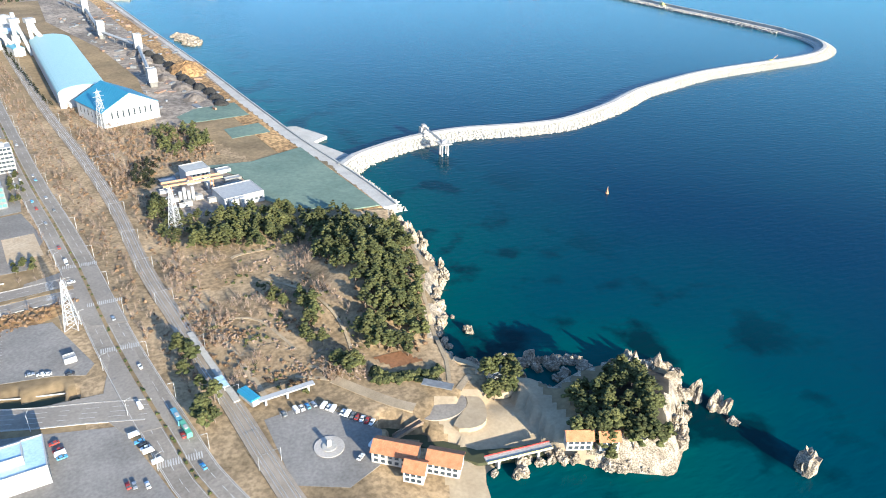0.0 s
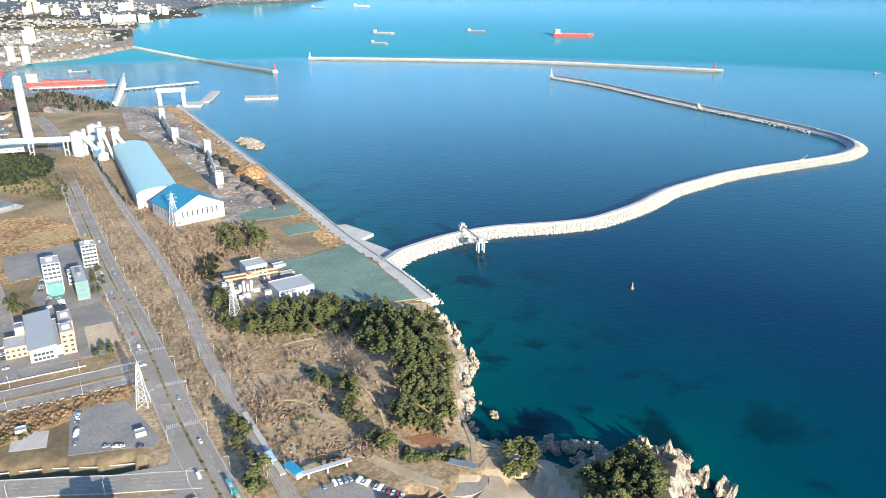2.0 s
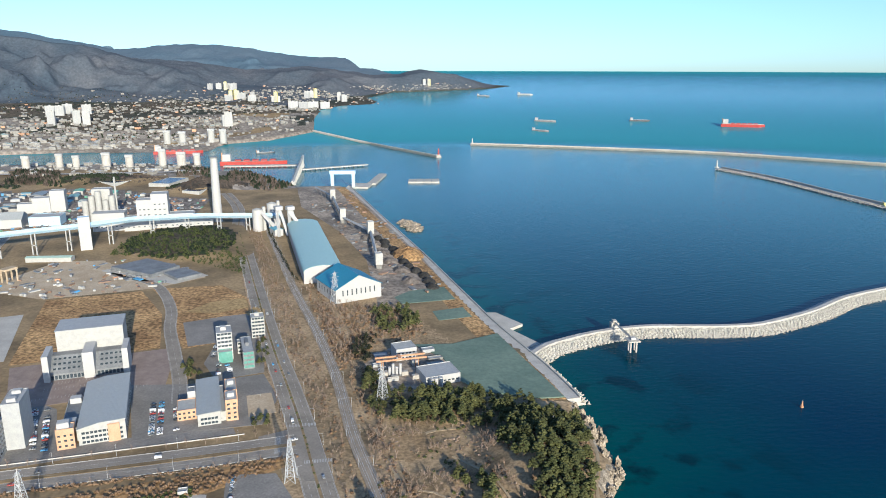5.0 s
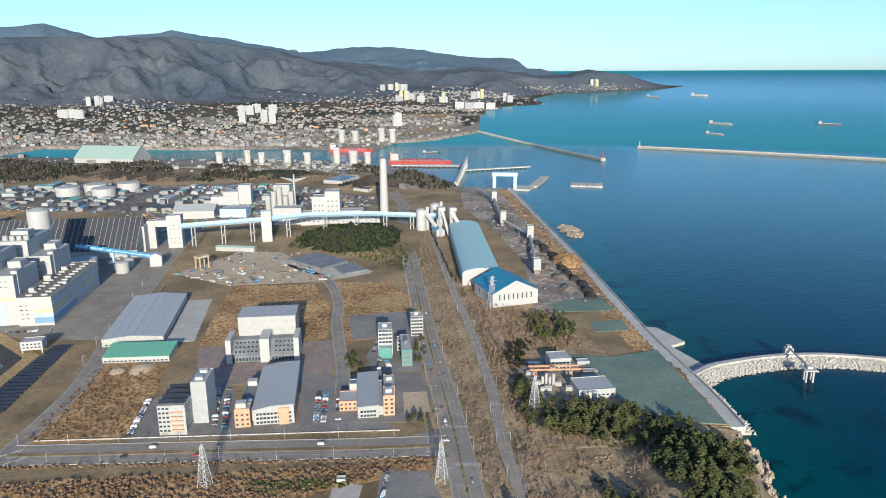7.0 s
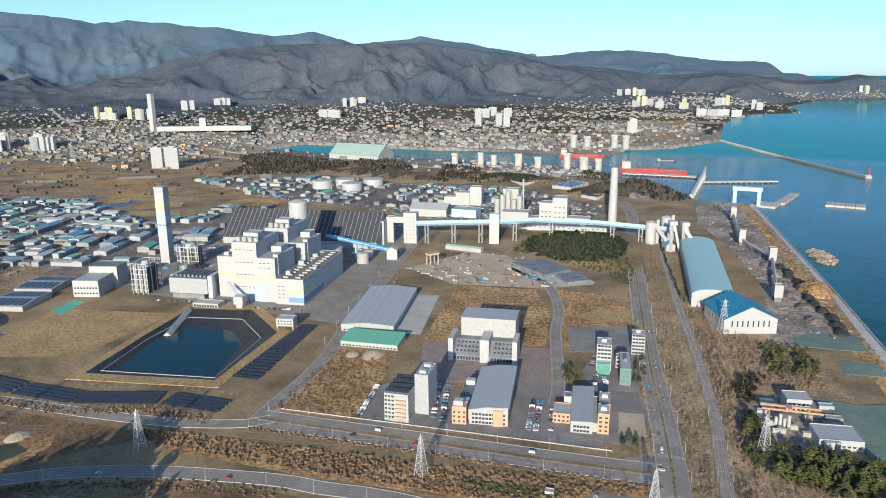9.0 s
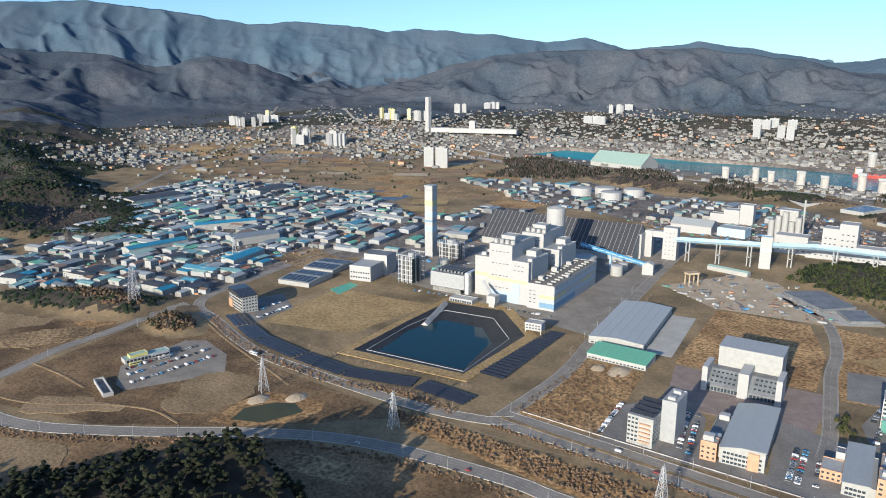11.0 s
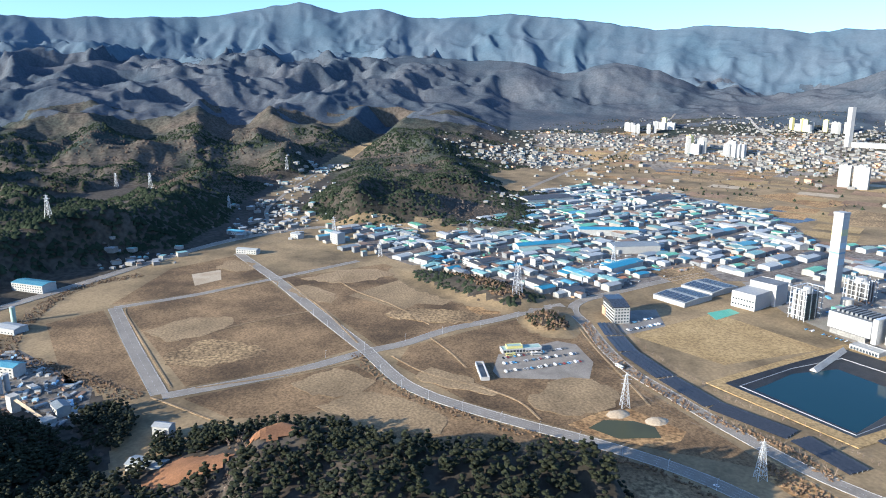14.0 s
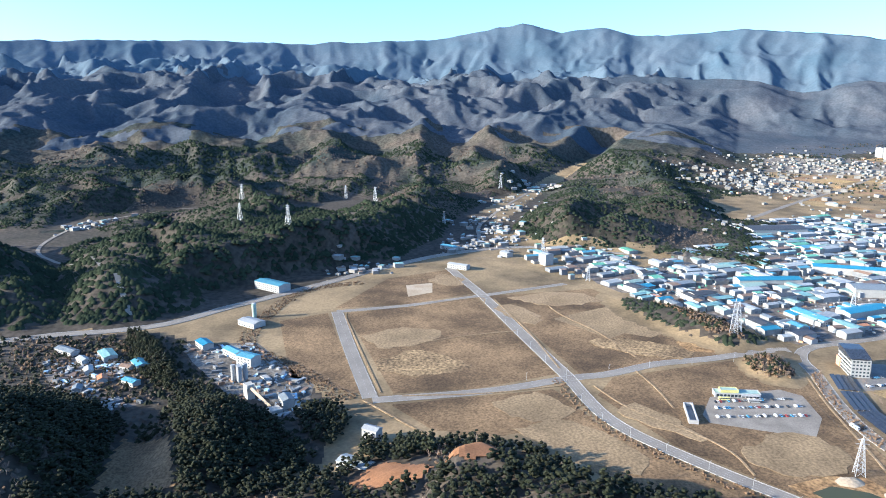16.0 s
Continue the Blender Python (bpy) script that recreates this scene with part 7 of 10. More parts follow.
def flat_proto(w, d, h, wall, label):
    t = thing("factory_office", 0, -5000, 0, 0, label, "industrial building", "industrial estate")
    flat_block(t, -w / 2, -d / 2, w / 2, d / 2, 0, h, wall, "roof_mint" if wall == "white" else "grey")
    windows(t, -w / 2 + 0.5, -d / 2, w / 2 - 0.5, -d / 2, 1, max(3, int(w / 4)), max(1, int(h / 3.6)), 3.4, 2.2, 1.5)
    windows(t, w / 2, -d / 2 + 0.5, w / 2, d / 2 - 0.5, 1, max(3, int(d / 4)), max(1, int(h / 3.6)), 3.4, 2.2, 1.5)
    return t


PROTO = []
for w, d, h, roof, wall, lab in ((18, 34, 7, "roof_teal", "works_wall", "workshop with weathered teal sheet roof"), (22, 44, 8, "roof_teal", "works_wall", "workshop with faded teal roof"), (18, 30, 7, "roof_cyan", "works_wall", "workshop with sky blue sheet roof"), (16, 28, 6, "roof_white", "works_wall", "pale workshop with white roof"),
                                 (16, 26, 6, "roof_mint", "offwhite", "white workshop with mint sheet roof"), (20, 36, 7, "roof_white", "works_wall", "workshop with pale grey sheet roof"),
                                 (24, 40, 8, "roof_grey", "grey", "grey workshop with sheet roof"), (15, 24, 6, "roof_green", "works_wall", "small workshop with green sheet roof"),
                                 (20, 30, 7, "roof_blue", "works_wall", "workshop with bright blue roof"), (14, 30, 6, "roof_teal", "dark_grey", "long shed with teal sheet roof"), (18, 30, 7, "roof_rust", "grey", "shed with rusty brown sheet roof"), (22, 38, 7, "roof_slate", "grey", "hall with slate grey sheet roof"),
                                 (18, 28, 6, "roof_slate", "works_wall", "pale workshop with slate grey roof"), (26, 40, 9, "roof_dark", "offwhite", "large shed with dark sheet roof"),
                                 (13, 20, 5, "roof_orange", "offwhite", "small shed with orange sheet roof"), (20, 30, 8, "roof_mint", "grey", "grey hall with mint roof")):
    PROTO.append(shed_proto(w, d, h, roof, wall, lab))
    PROTO.append(shed_proto(d * 0.9, w * 0.9, h - 0.5, roof, wall, lab, "x"))
for w, d, h, wall, lab in ((14, 12, 8, "white", "white two-storey factory office"), (18, 14, 12, "offwhite", "pale three-storey factory office"), (12, 12, 7, "grey", "small grey flat-roofed office")):
    PROTO.append(flat_proto(w, d, h, wall, lab))
pr = random.Random(21)
FAR_ROOFS = ["roof_teal", "roof_teal", "roof_white", "roof_white", "roof_grey", "roof_slate", "roof_slate", "roof_dark", "roof_mint", "roof_cyan", "roof_rust", "roof_green"]
FAR_UNITS = {k: [] for k in FAR_ROOFS}


def fill(outline, rz, sx, sy, limit, gap=0.12, reach=1190):
    """Plots of a works estate: rows of units in a jittered street grid."""
    c, s = math.cos(radians(rz)), math.sin(radians(rz))
    n = 0
    cells = [(i, j) for i in range(-40, 41) for j in range(-40, 41)]
    cx, cy = sum(p[0] for p in outline) / len(outline), sum(p[1] for p in outline) / len(outline)
    pr.shuffle(cells)
    for i, j in cells:
        if j % 4 == 0 and pr.random() < 0.85 or i % 6 == 0:
            continue
        u, v = i * sx + pr.uniform(-4, 4), j * sy + pr.uniform(-3, 3)
        x, y = cx + u * c - v * s, cy + u * s + v * c
        if not in_outline(np.array([x]), np.array([y]), outline)[0] or pr.random() < gap or n >= limit:
            continue
        if -1008 < x < -888 and 590 < y < 700:
            continue
        p = PROTO[pr.randrange(len(PROTO))]
        turn = rz + pr.choice((0, 90, 180, 0)) + pr.uniform(-3, 3)
        if math.hypot(x, y) > reach:
            FAR_UNITS[pr.choice(FAR_ROOFS)].append((x, y, GROUND, pr.uniform(0.55, 1.05), pr.uniform(0.7, 1.1), radians(turn)))
        else:
            s_ = pr.uniform(0.6, 1.0)
            copy_thing(p, pose(x, y, GROUND, 0, 0, turn) @ Matrix.Diagonal((s_, s_ * pr.uniform(0.85, 1.1), pr.uniform(0.75, 1.15), 1)))
        n += 1


fill(ESTATE, 20, 24, 22, 1100, 0.05)
fill([(-1384, 218), (-1392, 288), (-1238, 310), (-1090, 300), (-1069, 272), (-1183, 231)], 30, 25, 23, 90, 0.1)
fill([(-975, 690), (-905, 720), (-850, 900), (-905, 1045), (-1010, 965), (-1060, 1000), (-985, 830)], 18, 27, 25, 70, 0.1)
fill([(-1040, 1010), (-905, 1050), (-880, 1160), (-980, 1260), (-1040, 1180)], 12, 30, 28, 30, 0.15)
fill(MIXED, 8, 34, 30, 230, 0.12, 1500)
fill([(-1180, 260), (-1460, 330), (-1480, 120), (-1300, 100), (-1200, 180)], 20, 32, 30, 40)


def unit_temp(w, d, h, rise):
    bm = profile([(-w / 2, 0), (w / 2, 0), (w / 2, h), (0, h + rise), (-w / 2, h)], -d / 2, d / 2)
    for f in bm.faces:
        f.material_index = 1 if f.normal.z > 0.3 else 0
    return template(bm)


CLUTTER = []
for a_, b_, c_ in ((6, 2.4, 2.6), (4, 4, 2), (9, 3, 1.6), (3, 2, 1.8), (12, 5, 1.2)):
    CLUTTER.append(template(boxes((-a_ / 2, -b_ / 2, 0, a_ / 2, b_ / 2, c_))))
cl_ = np.random.RandomState(12)


def clutter(outline, n, material, label):
    """Containers, stacks and stores lying about in yards."""
    xs, ys = [p[0] for p in outline], [p[1] for p in outline]
    c = np.stack([cl_.uniform(min(xs), max(xs), n * 3), cl_.uniform(min(ys), max(ys), n * 3)], -1)
    c = c[in_outline(c[:, 0], c[:, 1], outline)][:n]
    k = cl_.uniform(0.5, 1.3, len(c))
    scatter("yard_stores", CLUTTER, np.stack([c[:, 0], c[:, 1], np.full(len(c), GROUND + 0.05), k, k, cl_.rand(len(c)) * 6.28], -1), material, label, "yard goods")


for m_, n_, lab_ in (("offwhite", 420, "pale stores in the works yards"), ("dark_grey", 520, "dark stores in the works yards"), ("roof_rust", 380, "rusty stores in the works yards"), ("blue_paint", 160, "blue containers in the works yards"), ("roof_green", 120, "green covers in the works yards"), ("orange", 90, "orange machines in the works yards")):
    clutter(ESTATE, n_, M[m_], lab_)
    clutter(MIXED + [(-300, 1500), (-300, 1260), (-620, 1240)], n_ // 2, M[m_], lab_)
    clutter([(-760, 665), (-880, 700), (-890, 1100), (-600, 1180), (-560, 960), (-640, 840)], n_ // 5, M[m_], lab_)
    clutter([(-470, 905), (-420, 1030), (-330, 1028), (-250, 1000), (-199, 928), (-255, 885), (-374, 856)], n_ // (9 if m_ in ("offwhite", "dark_grey", "roof_rust") else 24), M[m_], lab_)
    if m_ in ("dark_grey", "roof_rust"):
        clutter([(20, 800), (112, 810), (90, 990), (36, 1300), (-12, 1560), (-110, 1400), (-30, 1170)], n_ // 8, M[m_], lab_)
for m_, n_, lab_ in (("offwhite", 60, "pale stores in the valley yards"), ("dark_grey", 60, "dark stores in the valley yards"), ("roof_rust", 50, "rusty stores in the valley yards"), ("pale_blue", 24, "blue stores in the valley yards")):
    clutter([(-870, -275), (-779, -206), (-739, -175), (-660, -165), (-655, -196), (-660, -232), (-721, -258), (-802, -320), (-858, -358)], n_, M[m_], lab_)
    clutter([(-794, -510), (-835, -439), (-780, -385), (-713, -400), (-690, -330), (-660, -360), (-700, -430)], n_, M[m_], lab_)
UNITS = [unit_temp(20, 34, 7, 1.6), unit_temp(26, 20, 6.5, 1.2), unit_temp(16, 28, 6, 1.5), unit_temp(24, 44, 8, 2.0), unit_temp(13, 15, 9, 0.1)]
for k, (roof_, rows_) in enumerate(FAR_UNITS.items()):
    if rows_:
        scatter("far_workshops", UNITS, np.array(rows_), [M[("works_wall", "grey", "works_wall", "dark_grey")[k % 4]], M[roof_]], "far crowded workshops of the works estate", "industrial buildings")
for p in PROTO:
    for o in (*p.children_recursive, p):
        bpy.data.objects.remove(o)
for x, y, rz, w, d, h, roof, lab in ((-1010, 520, 24, 24, 80, 10, "roof_blue", "long workshop with bright blue roof"), (-1190, 440, 4, 26, 105, 12, "roof_blue", "long works hall with bright blue roof"),
                                     (-1296, 617, -18, 28, 115, 12, "roof_blue", "long works hall with bright blue roof"), (-1165, 945, -85, 22, 112, 9, "roof_white", "long white barrel hall in the works estate"), (-1680, 630, 8, 60, 130, 12, "roof_dark", "wide hall with dark solar covered roof"), (-1580, 900, 20, 40, 110, 12, "roof_dark", "wide hall with dark solar covered roof"),
                                     (-1150, 605, -8, 40, 84, 13, "roof_slate", "large dark hall with slate roof"), (-960, 480, 110, 20, 60, 8, "roof_cyan", "low shed with sky blue roof")):
    t = thing("works_hall", x, y, GROUND, rz, lab, "industrial building", "long works halls")
    gable_block(t, w, d, h, h + 2.6, "offwhite", roof, 0.6)
    part("door", boxes((w / 2 - 3, -0.3, 0, w / 2 + 3, -0.05, 6)), M["dark_grey"], t)
for x, y in ((-862, 528), (-893, 592)):
    t = thing("solar_shed", x, y, GROUND, 20, "low pale shed with solar panels on its roof", "industrial building", "solar sheds")
    gable_block(t, 52, 60, 6, 8, "offwhite", "roof_white", 0.5, "x", 0, 0)
    for k in range(6):
        for j in range(2):
            bm = boxes((2 + k * 8.2, -11, -0.1, 9 + k * 8.2, 11, 0.1))
            bmesh.ops.rotate(bm, verts=bm.verts, matrix=Matrix.Rotation((1 - 2 * j) * math.atan2(2, 30), 3, "X"))
            bmesh.ops.translate(bm, verts=bm.verts, vec=(0, 15 + 30 * j, 7.6))
            part("solar_table", bm, M["solar"], t)
t = thing("white_works", -806, 612, GROUND, 22, "white blocky works building with flat roof", "industrial building")
flat_block(t, 0, 0, 34, 40, 0, 22, "white", "grey")
flat_block(t, 2, 40, 40, 70, 0, 30, "white", "dark_grey", "rear_wall")
windows(t, 1, 0, 33, 0, 4, 8, 2, 7, 2.4, 2)
for x, y, w_, d_, h_, rz_, m_ in ((-548, 1690, 70, 60, 8, 55, "solar"), (-470, 1680, 50, 90, 8, -15, "solar"), (-372, 1570, 40, 80, 8, -20, "solar")):
    t = thing("solar_roof_hall", x, y, GROUND, rz_, "wide low hall under a dark solar roof", "industrial building", "solar roof halls")
    flat_block(t, 0, 0, w_, d_, 0, h_, "offwhite", m_)

# ---- town ----
def house_temp(w, d, h, rise, k):
    bm = profile([(-w / 2, 0), (w / 2, 0), (w / 2, h), (0, h + rise), (-w / 2, h)], -d / 2, d / 2)
    for f in bm.faces:
        f.material_index = 1 if f.normal.z > 0.3 else 0
    return template(bm)


town_temps = [house_temp(11, 14, 5, 2.2, 0), house_temp(14, 18, 9, 0.5, 1), house_temp(20, 26, 12, 0.4, 2), house_temp(9, 10, 4, 1.8, 3)]
tr = np.random.RandomState(7)


def town(name, centres, count, walls, roof, label):
    """Far houses round given centres: x, y, spread."""
    rows = []
    c = np.array(centres, float)
    for _ in range(count * 3):
        k = tr.randint(len(c))
        x, y = c[k, 0] + tr.normal() * c[k, 2], c[k, 1] + tr.normal() * c[k, 2] * 0.6
        rows.append((x, y))
    xy = np.array(rows)
    z = land_height(xy[:, 0], xy[:, 1])
    ok = (shore_distance(xy[:, 0], xy[:, 1]) > 25) & (z < 70) & (np.hypot(xy[:, 0], xy[:, 1]) > 1250)
    ok &= ~in_outline(xy[:, 0], xy[:, 1], ESTATE)
    xy, z = xy[ok][:count], z[ok][:count]
    X, Y, Z_, k = warp(xy[:, 0], xy[:, 1], z)
    s = k * tr.uniform(0.45, 0.9, len(X)) * np.where(np.hypot(xy[:, 0], xy[:, 1]) < 2300, 0.8, 1.0)
    return scatter(name, town_temps, np.stack([X, Y, Z_ - 0.3 * k, s, s, np.round(tr.rand(len(X)) * 4) * 0.8 + 0.3], -1), [walls, roof], label, "houses")


town("town_houses", CENTRES, 3400, M["town_wall"], M["roof_slate"], "pale crowded houses of the town")
town("town_houses", CENTRES, 1700, M["town_wall"], M["town_wall"], "town houses with grey roofs")
town("town_houses", CENTRES, 500, M["town_wall"], M["roof_teal"], "town houses with blue sheet roofs")
town("town_houses", CENTRES, 260, M["orange_brick"], M["tile_roof"], "brick town houses with reddish roofs")
PORT = [(-1000, 2080, 180), (-750, 2030, 160), (-560, 1980, 110), (-600, 2650, 220), (-900, 2600, 200), (-1300, 2500, 200)]
town("port_sheds", PORT, 420, M["town_wall"], M["roof_grey"], "dusty grey port sheds and silos")
VILLAGE = [(-1560, 60, 80), (-1740, 50, 80), (-2060, 130, 80), (-2400, 220, 70), (-1500, -20, 50), (-1700, -930, 60), (-760, -430, 45), (-1060, -335, 60), (-1250, -190, 60), (-1650, 640, 90), (-1900, 1000, 140), (-1380, 240, 60)]
town("village_houses", VILLAGE, 260, M["town_wall"], M["roof_grey"], "small pale village houses in the valley")
town("village_houses", VILLAGE, 70, M["town_wall"], M["roof_rust"], "village houses with reddish roofs")
town("village_houses", VILLAGE, 90, M["town_wall"], M["roof_teal"], "village houses with blue roofs")


def far_pose(x, y, rz=0.0):
    z = float(land_height(np.array([float(x)]), np.array([float(y)]))[0])
    X, Y, Z_, k = warp(np.array([float(x)]), np.array([float(y)]), np.array([max(z, 2.0)]))
    return Matrix.LocRotScale((X[0], Y[0], Z_[0]), Euler((0, 0, radians(rz))), (k[0],) * 3)


def apartment(w, d, h, wall, label):
    t = thing("apartment_block", 0, -5000, 0, 0, label, "apartment block", "apartment blocks")
    flat_block(t, -w / 2, -d / 2, w / 2, d / 2, 0, h, wall, "grey")
    for j in range(3):
        part("window_band", boxes((-w / 2 + 2 + j * w / 3, -d / 2 - 0.3, 3, -w / 2 - 1 + (j + 1) * w / 3, -d / 2 - 0.02, h - 3)), M["grey"], t)
    part("lift_house", boxes((-4, -3, h - 0.6, 4, 3, h + 4)), M[wall], t)
    return t


APT = [apartment(46, 13, 50, "white", "white slab apartment block in town"), apartment(32, 14, 62, "offwhite", "tall pale apartment tower block"), apartment(60, 13, 42, "white", "long white apartment slab block"), apartment(26, 16, 70, "yellow", "pale yellow apartment tower block")]
ar = random.Random(5)
for x, y, n, spread, kind in ((-3700, 2150, 8, 110, 0), (-3950, 2450, 6, 120, 2), (-2620, 1760, 7, 60, 1), (-2460, 1830, 5, 50, 0), (-3600, 3150, 7, 110, 3), (-3380, 3150, 4, 80, 1), (-3620, 3820, 3, 60, 1), (-3750, 4250, 4, 90, 0), (-1640, 1620, 3, 28, 1),
                              (-2360, 3640, 6, 60, 2), (-3000, 4900, 5, 90, 1), (-2000, 7300, 4, 130, 2), (-570, 3340, 2, 40, 0), (-1700, 8100, 7, 260, 2), (-1100, 6500, 8, 260, 0), (-700, 5400, 9, 220, 2), (-450, 9000, 5, 200, 1), (-300, 4800, 5, 130, 2), (-200, 5700, 6, 200, 0), (700, 8000, 3, 120, 1), (-1250, 3400, 3, 80, 1), (-1500, 4000, 4, 120, 0)):
    for k in range(n):
        p = APT[(kind if ar.random() < 0.75 else ar.randrange(4))]
        ax, ay = x + ar.uniform(-spread, spread), y + ar.uniform(-spread, spread) * 0.6
        if float(land_height(np.array([ax]), np.array([ay]))[0]) > 75 or float(shore_distance(np.array([ax]), np.array([ay]))[0]) < 20:
            continue
        m = far_pose(ax, ay, ar.choice((-20, 0, 15, 30)))
        q = copy_thing(p, Matrix())
        q.matrix_basis = m
for p in APT:
    for o in (*p.children_recursive, p):
        bpy.data.objects.remove(o)
t = thing("steelworks_tower", 0, 0, 0, 0, "tall white tower of the works beside a long hall", "tower")
flat_block(t, -12, -10, 12, 10, 0, 175, "white", "offwhite")
t.matrix_basis = far_pose(-2675, 2580)
t = thing("steelworks_hall", 0, 0, 0, 0, "very long low white works hall", "works")
flat_block(t, -20, -20, 420, 20, 0, 22, "white", "offwhite")
flat_block(t, 180, -20, 210, 10, 21, 60, "white", "offwhite", "tower_wall")
t.matrix_basis = far_pose(-2640, 2600, 28)
for x, y, h, r in ((-780, 2000, 34, 9), (-740, 2005, 28, 9), (-660, 1995, 36, 11), (-600, 1990, 30, 10), (-520, 2010, 42, 10), (-470, 2005, 34, 12), (-430, 2010, 30, 9), (-860, 1990, 30, 10), (-590, 2560, 40, 12), (-640, 2560, 44, 12), (-500, 2590, 46, 12), (-460, 2590, 44, 12)):
    t = thing("port_silo", x, y, GROUND, 0, "dusty concrete port silo with a head house", "silo", "port silos")
    part("shell", tube(bmesh.new(), (0, 0, 0), (0, 0, h), r, r, 16), M["concrete" if y < 2300 else "offwhite"], t)
    part("head_house", boxes((-r, -4, h, r, 4, h + 7)), M["grey"], t)
    part("base", boxes((-r - 2, -r - 2, 0, r + 2, r + 2, 5)), M["dark_concrete"], t)

# ---- fields and roads of the plain ----
def far_sheet(name, corners, lift, material, label, category, n=6):
    """A four-cornered piece of ground laid over the plain, drawn in with it where it is far."""
    a, b, c, d = [np.array(p, float) for p in corners]
    u, v = np.meshgrid(np.linspace(0, 1, n), np.linspace(0, 1, n), indexing="ij")
    u, v = u.ravel()[:, None], v.ravel()[:, None]
    p = (a * (1 - u) + b * u) * (1 - v) + (d * (1 - u) + c * u) * v
    X, Y, Zw, k = warp(p[:, 0], p[:, 1], land_height(p[:, 0], p[:, 1]))
    i, j = np.meshgrid(np.arange(n - 1), np.arange(n - 1), indexing="ij")
    q = (i * n + j).ravel()
    ob = from_arrays(name, np.stack([X, Y, Zw + lift], -1), np.stack([q, q + n, q + n + 1, q + 1], -1), material)
    return tagged(ob, label, category, kind="structure")


PLAIN = [(-1690, 1090), (-1300, 1150), (-1180, 1030), (-1010, 980), (-1040, 1330), (-1390, 1470), (-1500, 1700), (-1640, 1930), (-1800, 2150), (-2500, 2300), (-3300, 3000), (-4300, 3300), (-4900, 2700), (-4300, 1800), (-3000, 1100), (-2250, 1020), (-1920, 930)]
fl = random.Random(17)
ct, st_ = math.cos(radians(38)), math.sin(radians(38))
for i in range(-26, 27):
    for j in range(-26, 27):
        cx, cy = -2600 + (i * 118 * ct - j * 92 * st_), 1800 + (i * 118 * st_ + j * 92 * ct)
        if not in_outline(np.array([cx]), np.array([cy]), PLAIN)[0] or fl.random() < 0.3:
            continue
        if ground_height(cx, cy) > GROUND + 1.5 or shore_distance(np.array([cx]), np.array([cy]))[0] < 70:
            continue
        w_, d_ = 54 * fl.uniform(0.75, 1.0), 42 * fl.uniform(0.6, 1.0)
        cs = [(cx + sx * w_ * ct - sy * d_ * st_, cy + sx * w_ * st_ + sy * d_ * ct) for sx, sy in ((-1, -1), (1, -1), (1, 1), (-1, 1))]
        kind = fl.choice(("paddy", "paddy", "tan_field", "brown_field", "dark_field", "land", "pale_soil"))
        far_sheet("field", cs, 0.25, M[kind], {"paddy": "harvested reddish brown paddy field", "tan_field": "dry tan stubble field", "brown_field": "rough brown fallow field", "dark_field": "dark ploughed field", "land": "dry grass field", "pale_soil": "pale bare earth plot"}[kind], "field", 4)


def far_road(pts, half, label, material="old_asphalt", lift=0.45):
    """A road over far country."""
    line = smooth_line(pts, 30)
    L, R = offset_line(line, half), offset_line(line, -half)
    p = np.array([q for pair in zip(L, R) for q in pair])
    z = land_height(np.array([q[0] for q in line]), np.array([q[1] for q in line])).repeat(2)
    X, Y, Zw, k = warp(p[:, 0], p[:, 1], z)
    F = [(2 * m, 2 * m + 1, 2 * m + 3, 2 * m + 2) for m in range(len(line) - 1)]
    return tagged(from_arrays("road", np.stack([X, Y, Zw + lift], -1), F, M[material]), label, "road", kind="structure")


far_road([(-1829, 700), (-2185, 999), (-2671, 1426), (-4102, 2518), (-5200, 3300)], 8, "long grey highway across the plain towards the valley mouth")
far_road(VALLEY_WAY[:5], 4.5, "grey road winding up the side valley")
far_road([(-1150, 1460), (-1485, 1829), (-2000, 1998), (-3139, 2590), (-5000, 3700)], 16, "broad pale river bed with a railway bank", "paving", 0.3)
far_road(SIDE_WAY, 4, "narrow grey road in a wooded side valley", "old_asphalt", 0.8)
far_road([(-401, 1899), (-773, 1890), (-1051, 1920), (-1516, 1945), (-1900, 2080)], 9, "grey elevated quay road behind the harbour", "concrete", 2.5)

# ---- trees ----
def clump(bm, c, r, flat, rnd, mi=0):
    """A ragged tuft of foliage."""
    made = bmesh.ops.create_icosphere(bm, subdivisions=1, radius=1.0)["verts"]
    turn = Euler((rnd.random() * 6, rnd.random() * 6, rnd.random() * 6)).to_matrix()
    for v in made:
        v.co = turn @ v.co * r * rnd.uniform(0.62, 1.25)
        v.co.z *= flat
        v.co += Vector(c)
    for f in {f for v in made for f in v.link_faces}:
        f.material_index = mi


def pine_crown(rnd, n, height=9.0, wide=3.0, size=1.0):
    bm = bmesh.new()
    for k in range(n):
        t = k / max(1, n - 1)
        a = k * 2.4 + rnd.random()
        rad = wide * (1 - 0.75 * t) * rnd.uniform(0.3, 0.95 if size < 1 else 0.75)
        clump(bm, (rad * math.cos(a), rad * math.sin(a), height * (0.45 + 0.5 * t) + rnd.uniform(-0.4, 0.4)), wide * size * rnd.uniform(0.38, 0.62) * (1.15 - 0.5 * t), 0.55, rnd)
    return bm


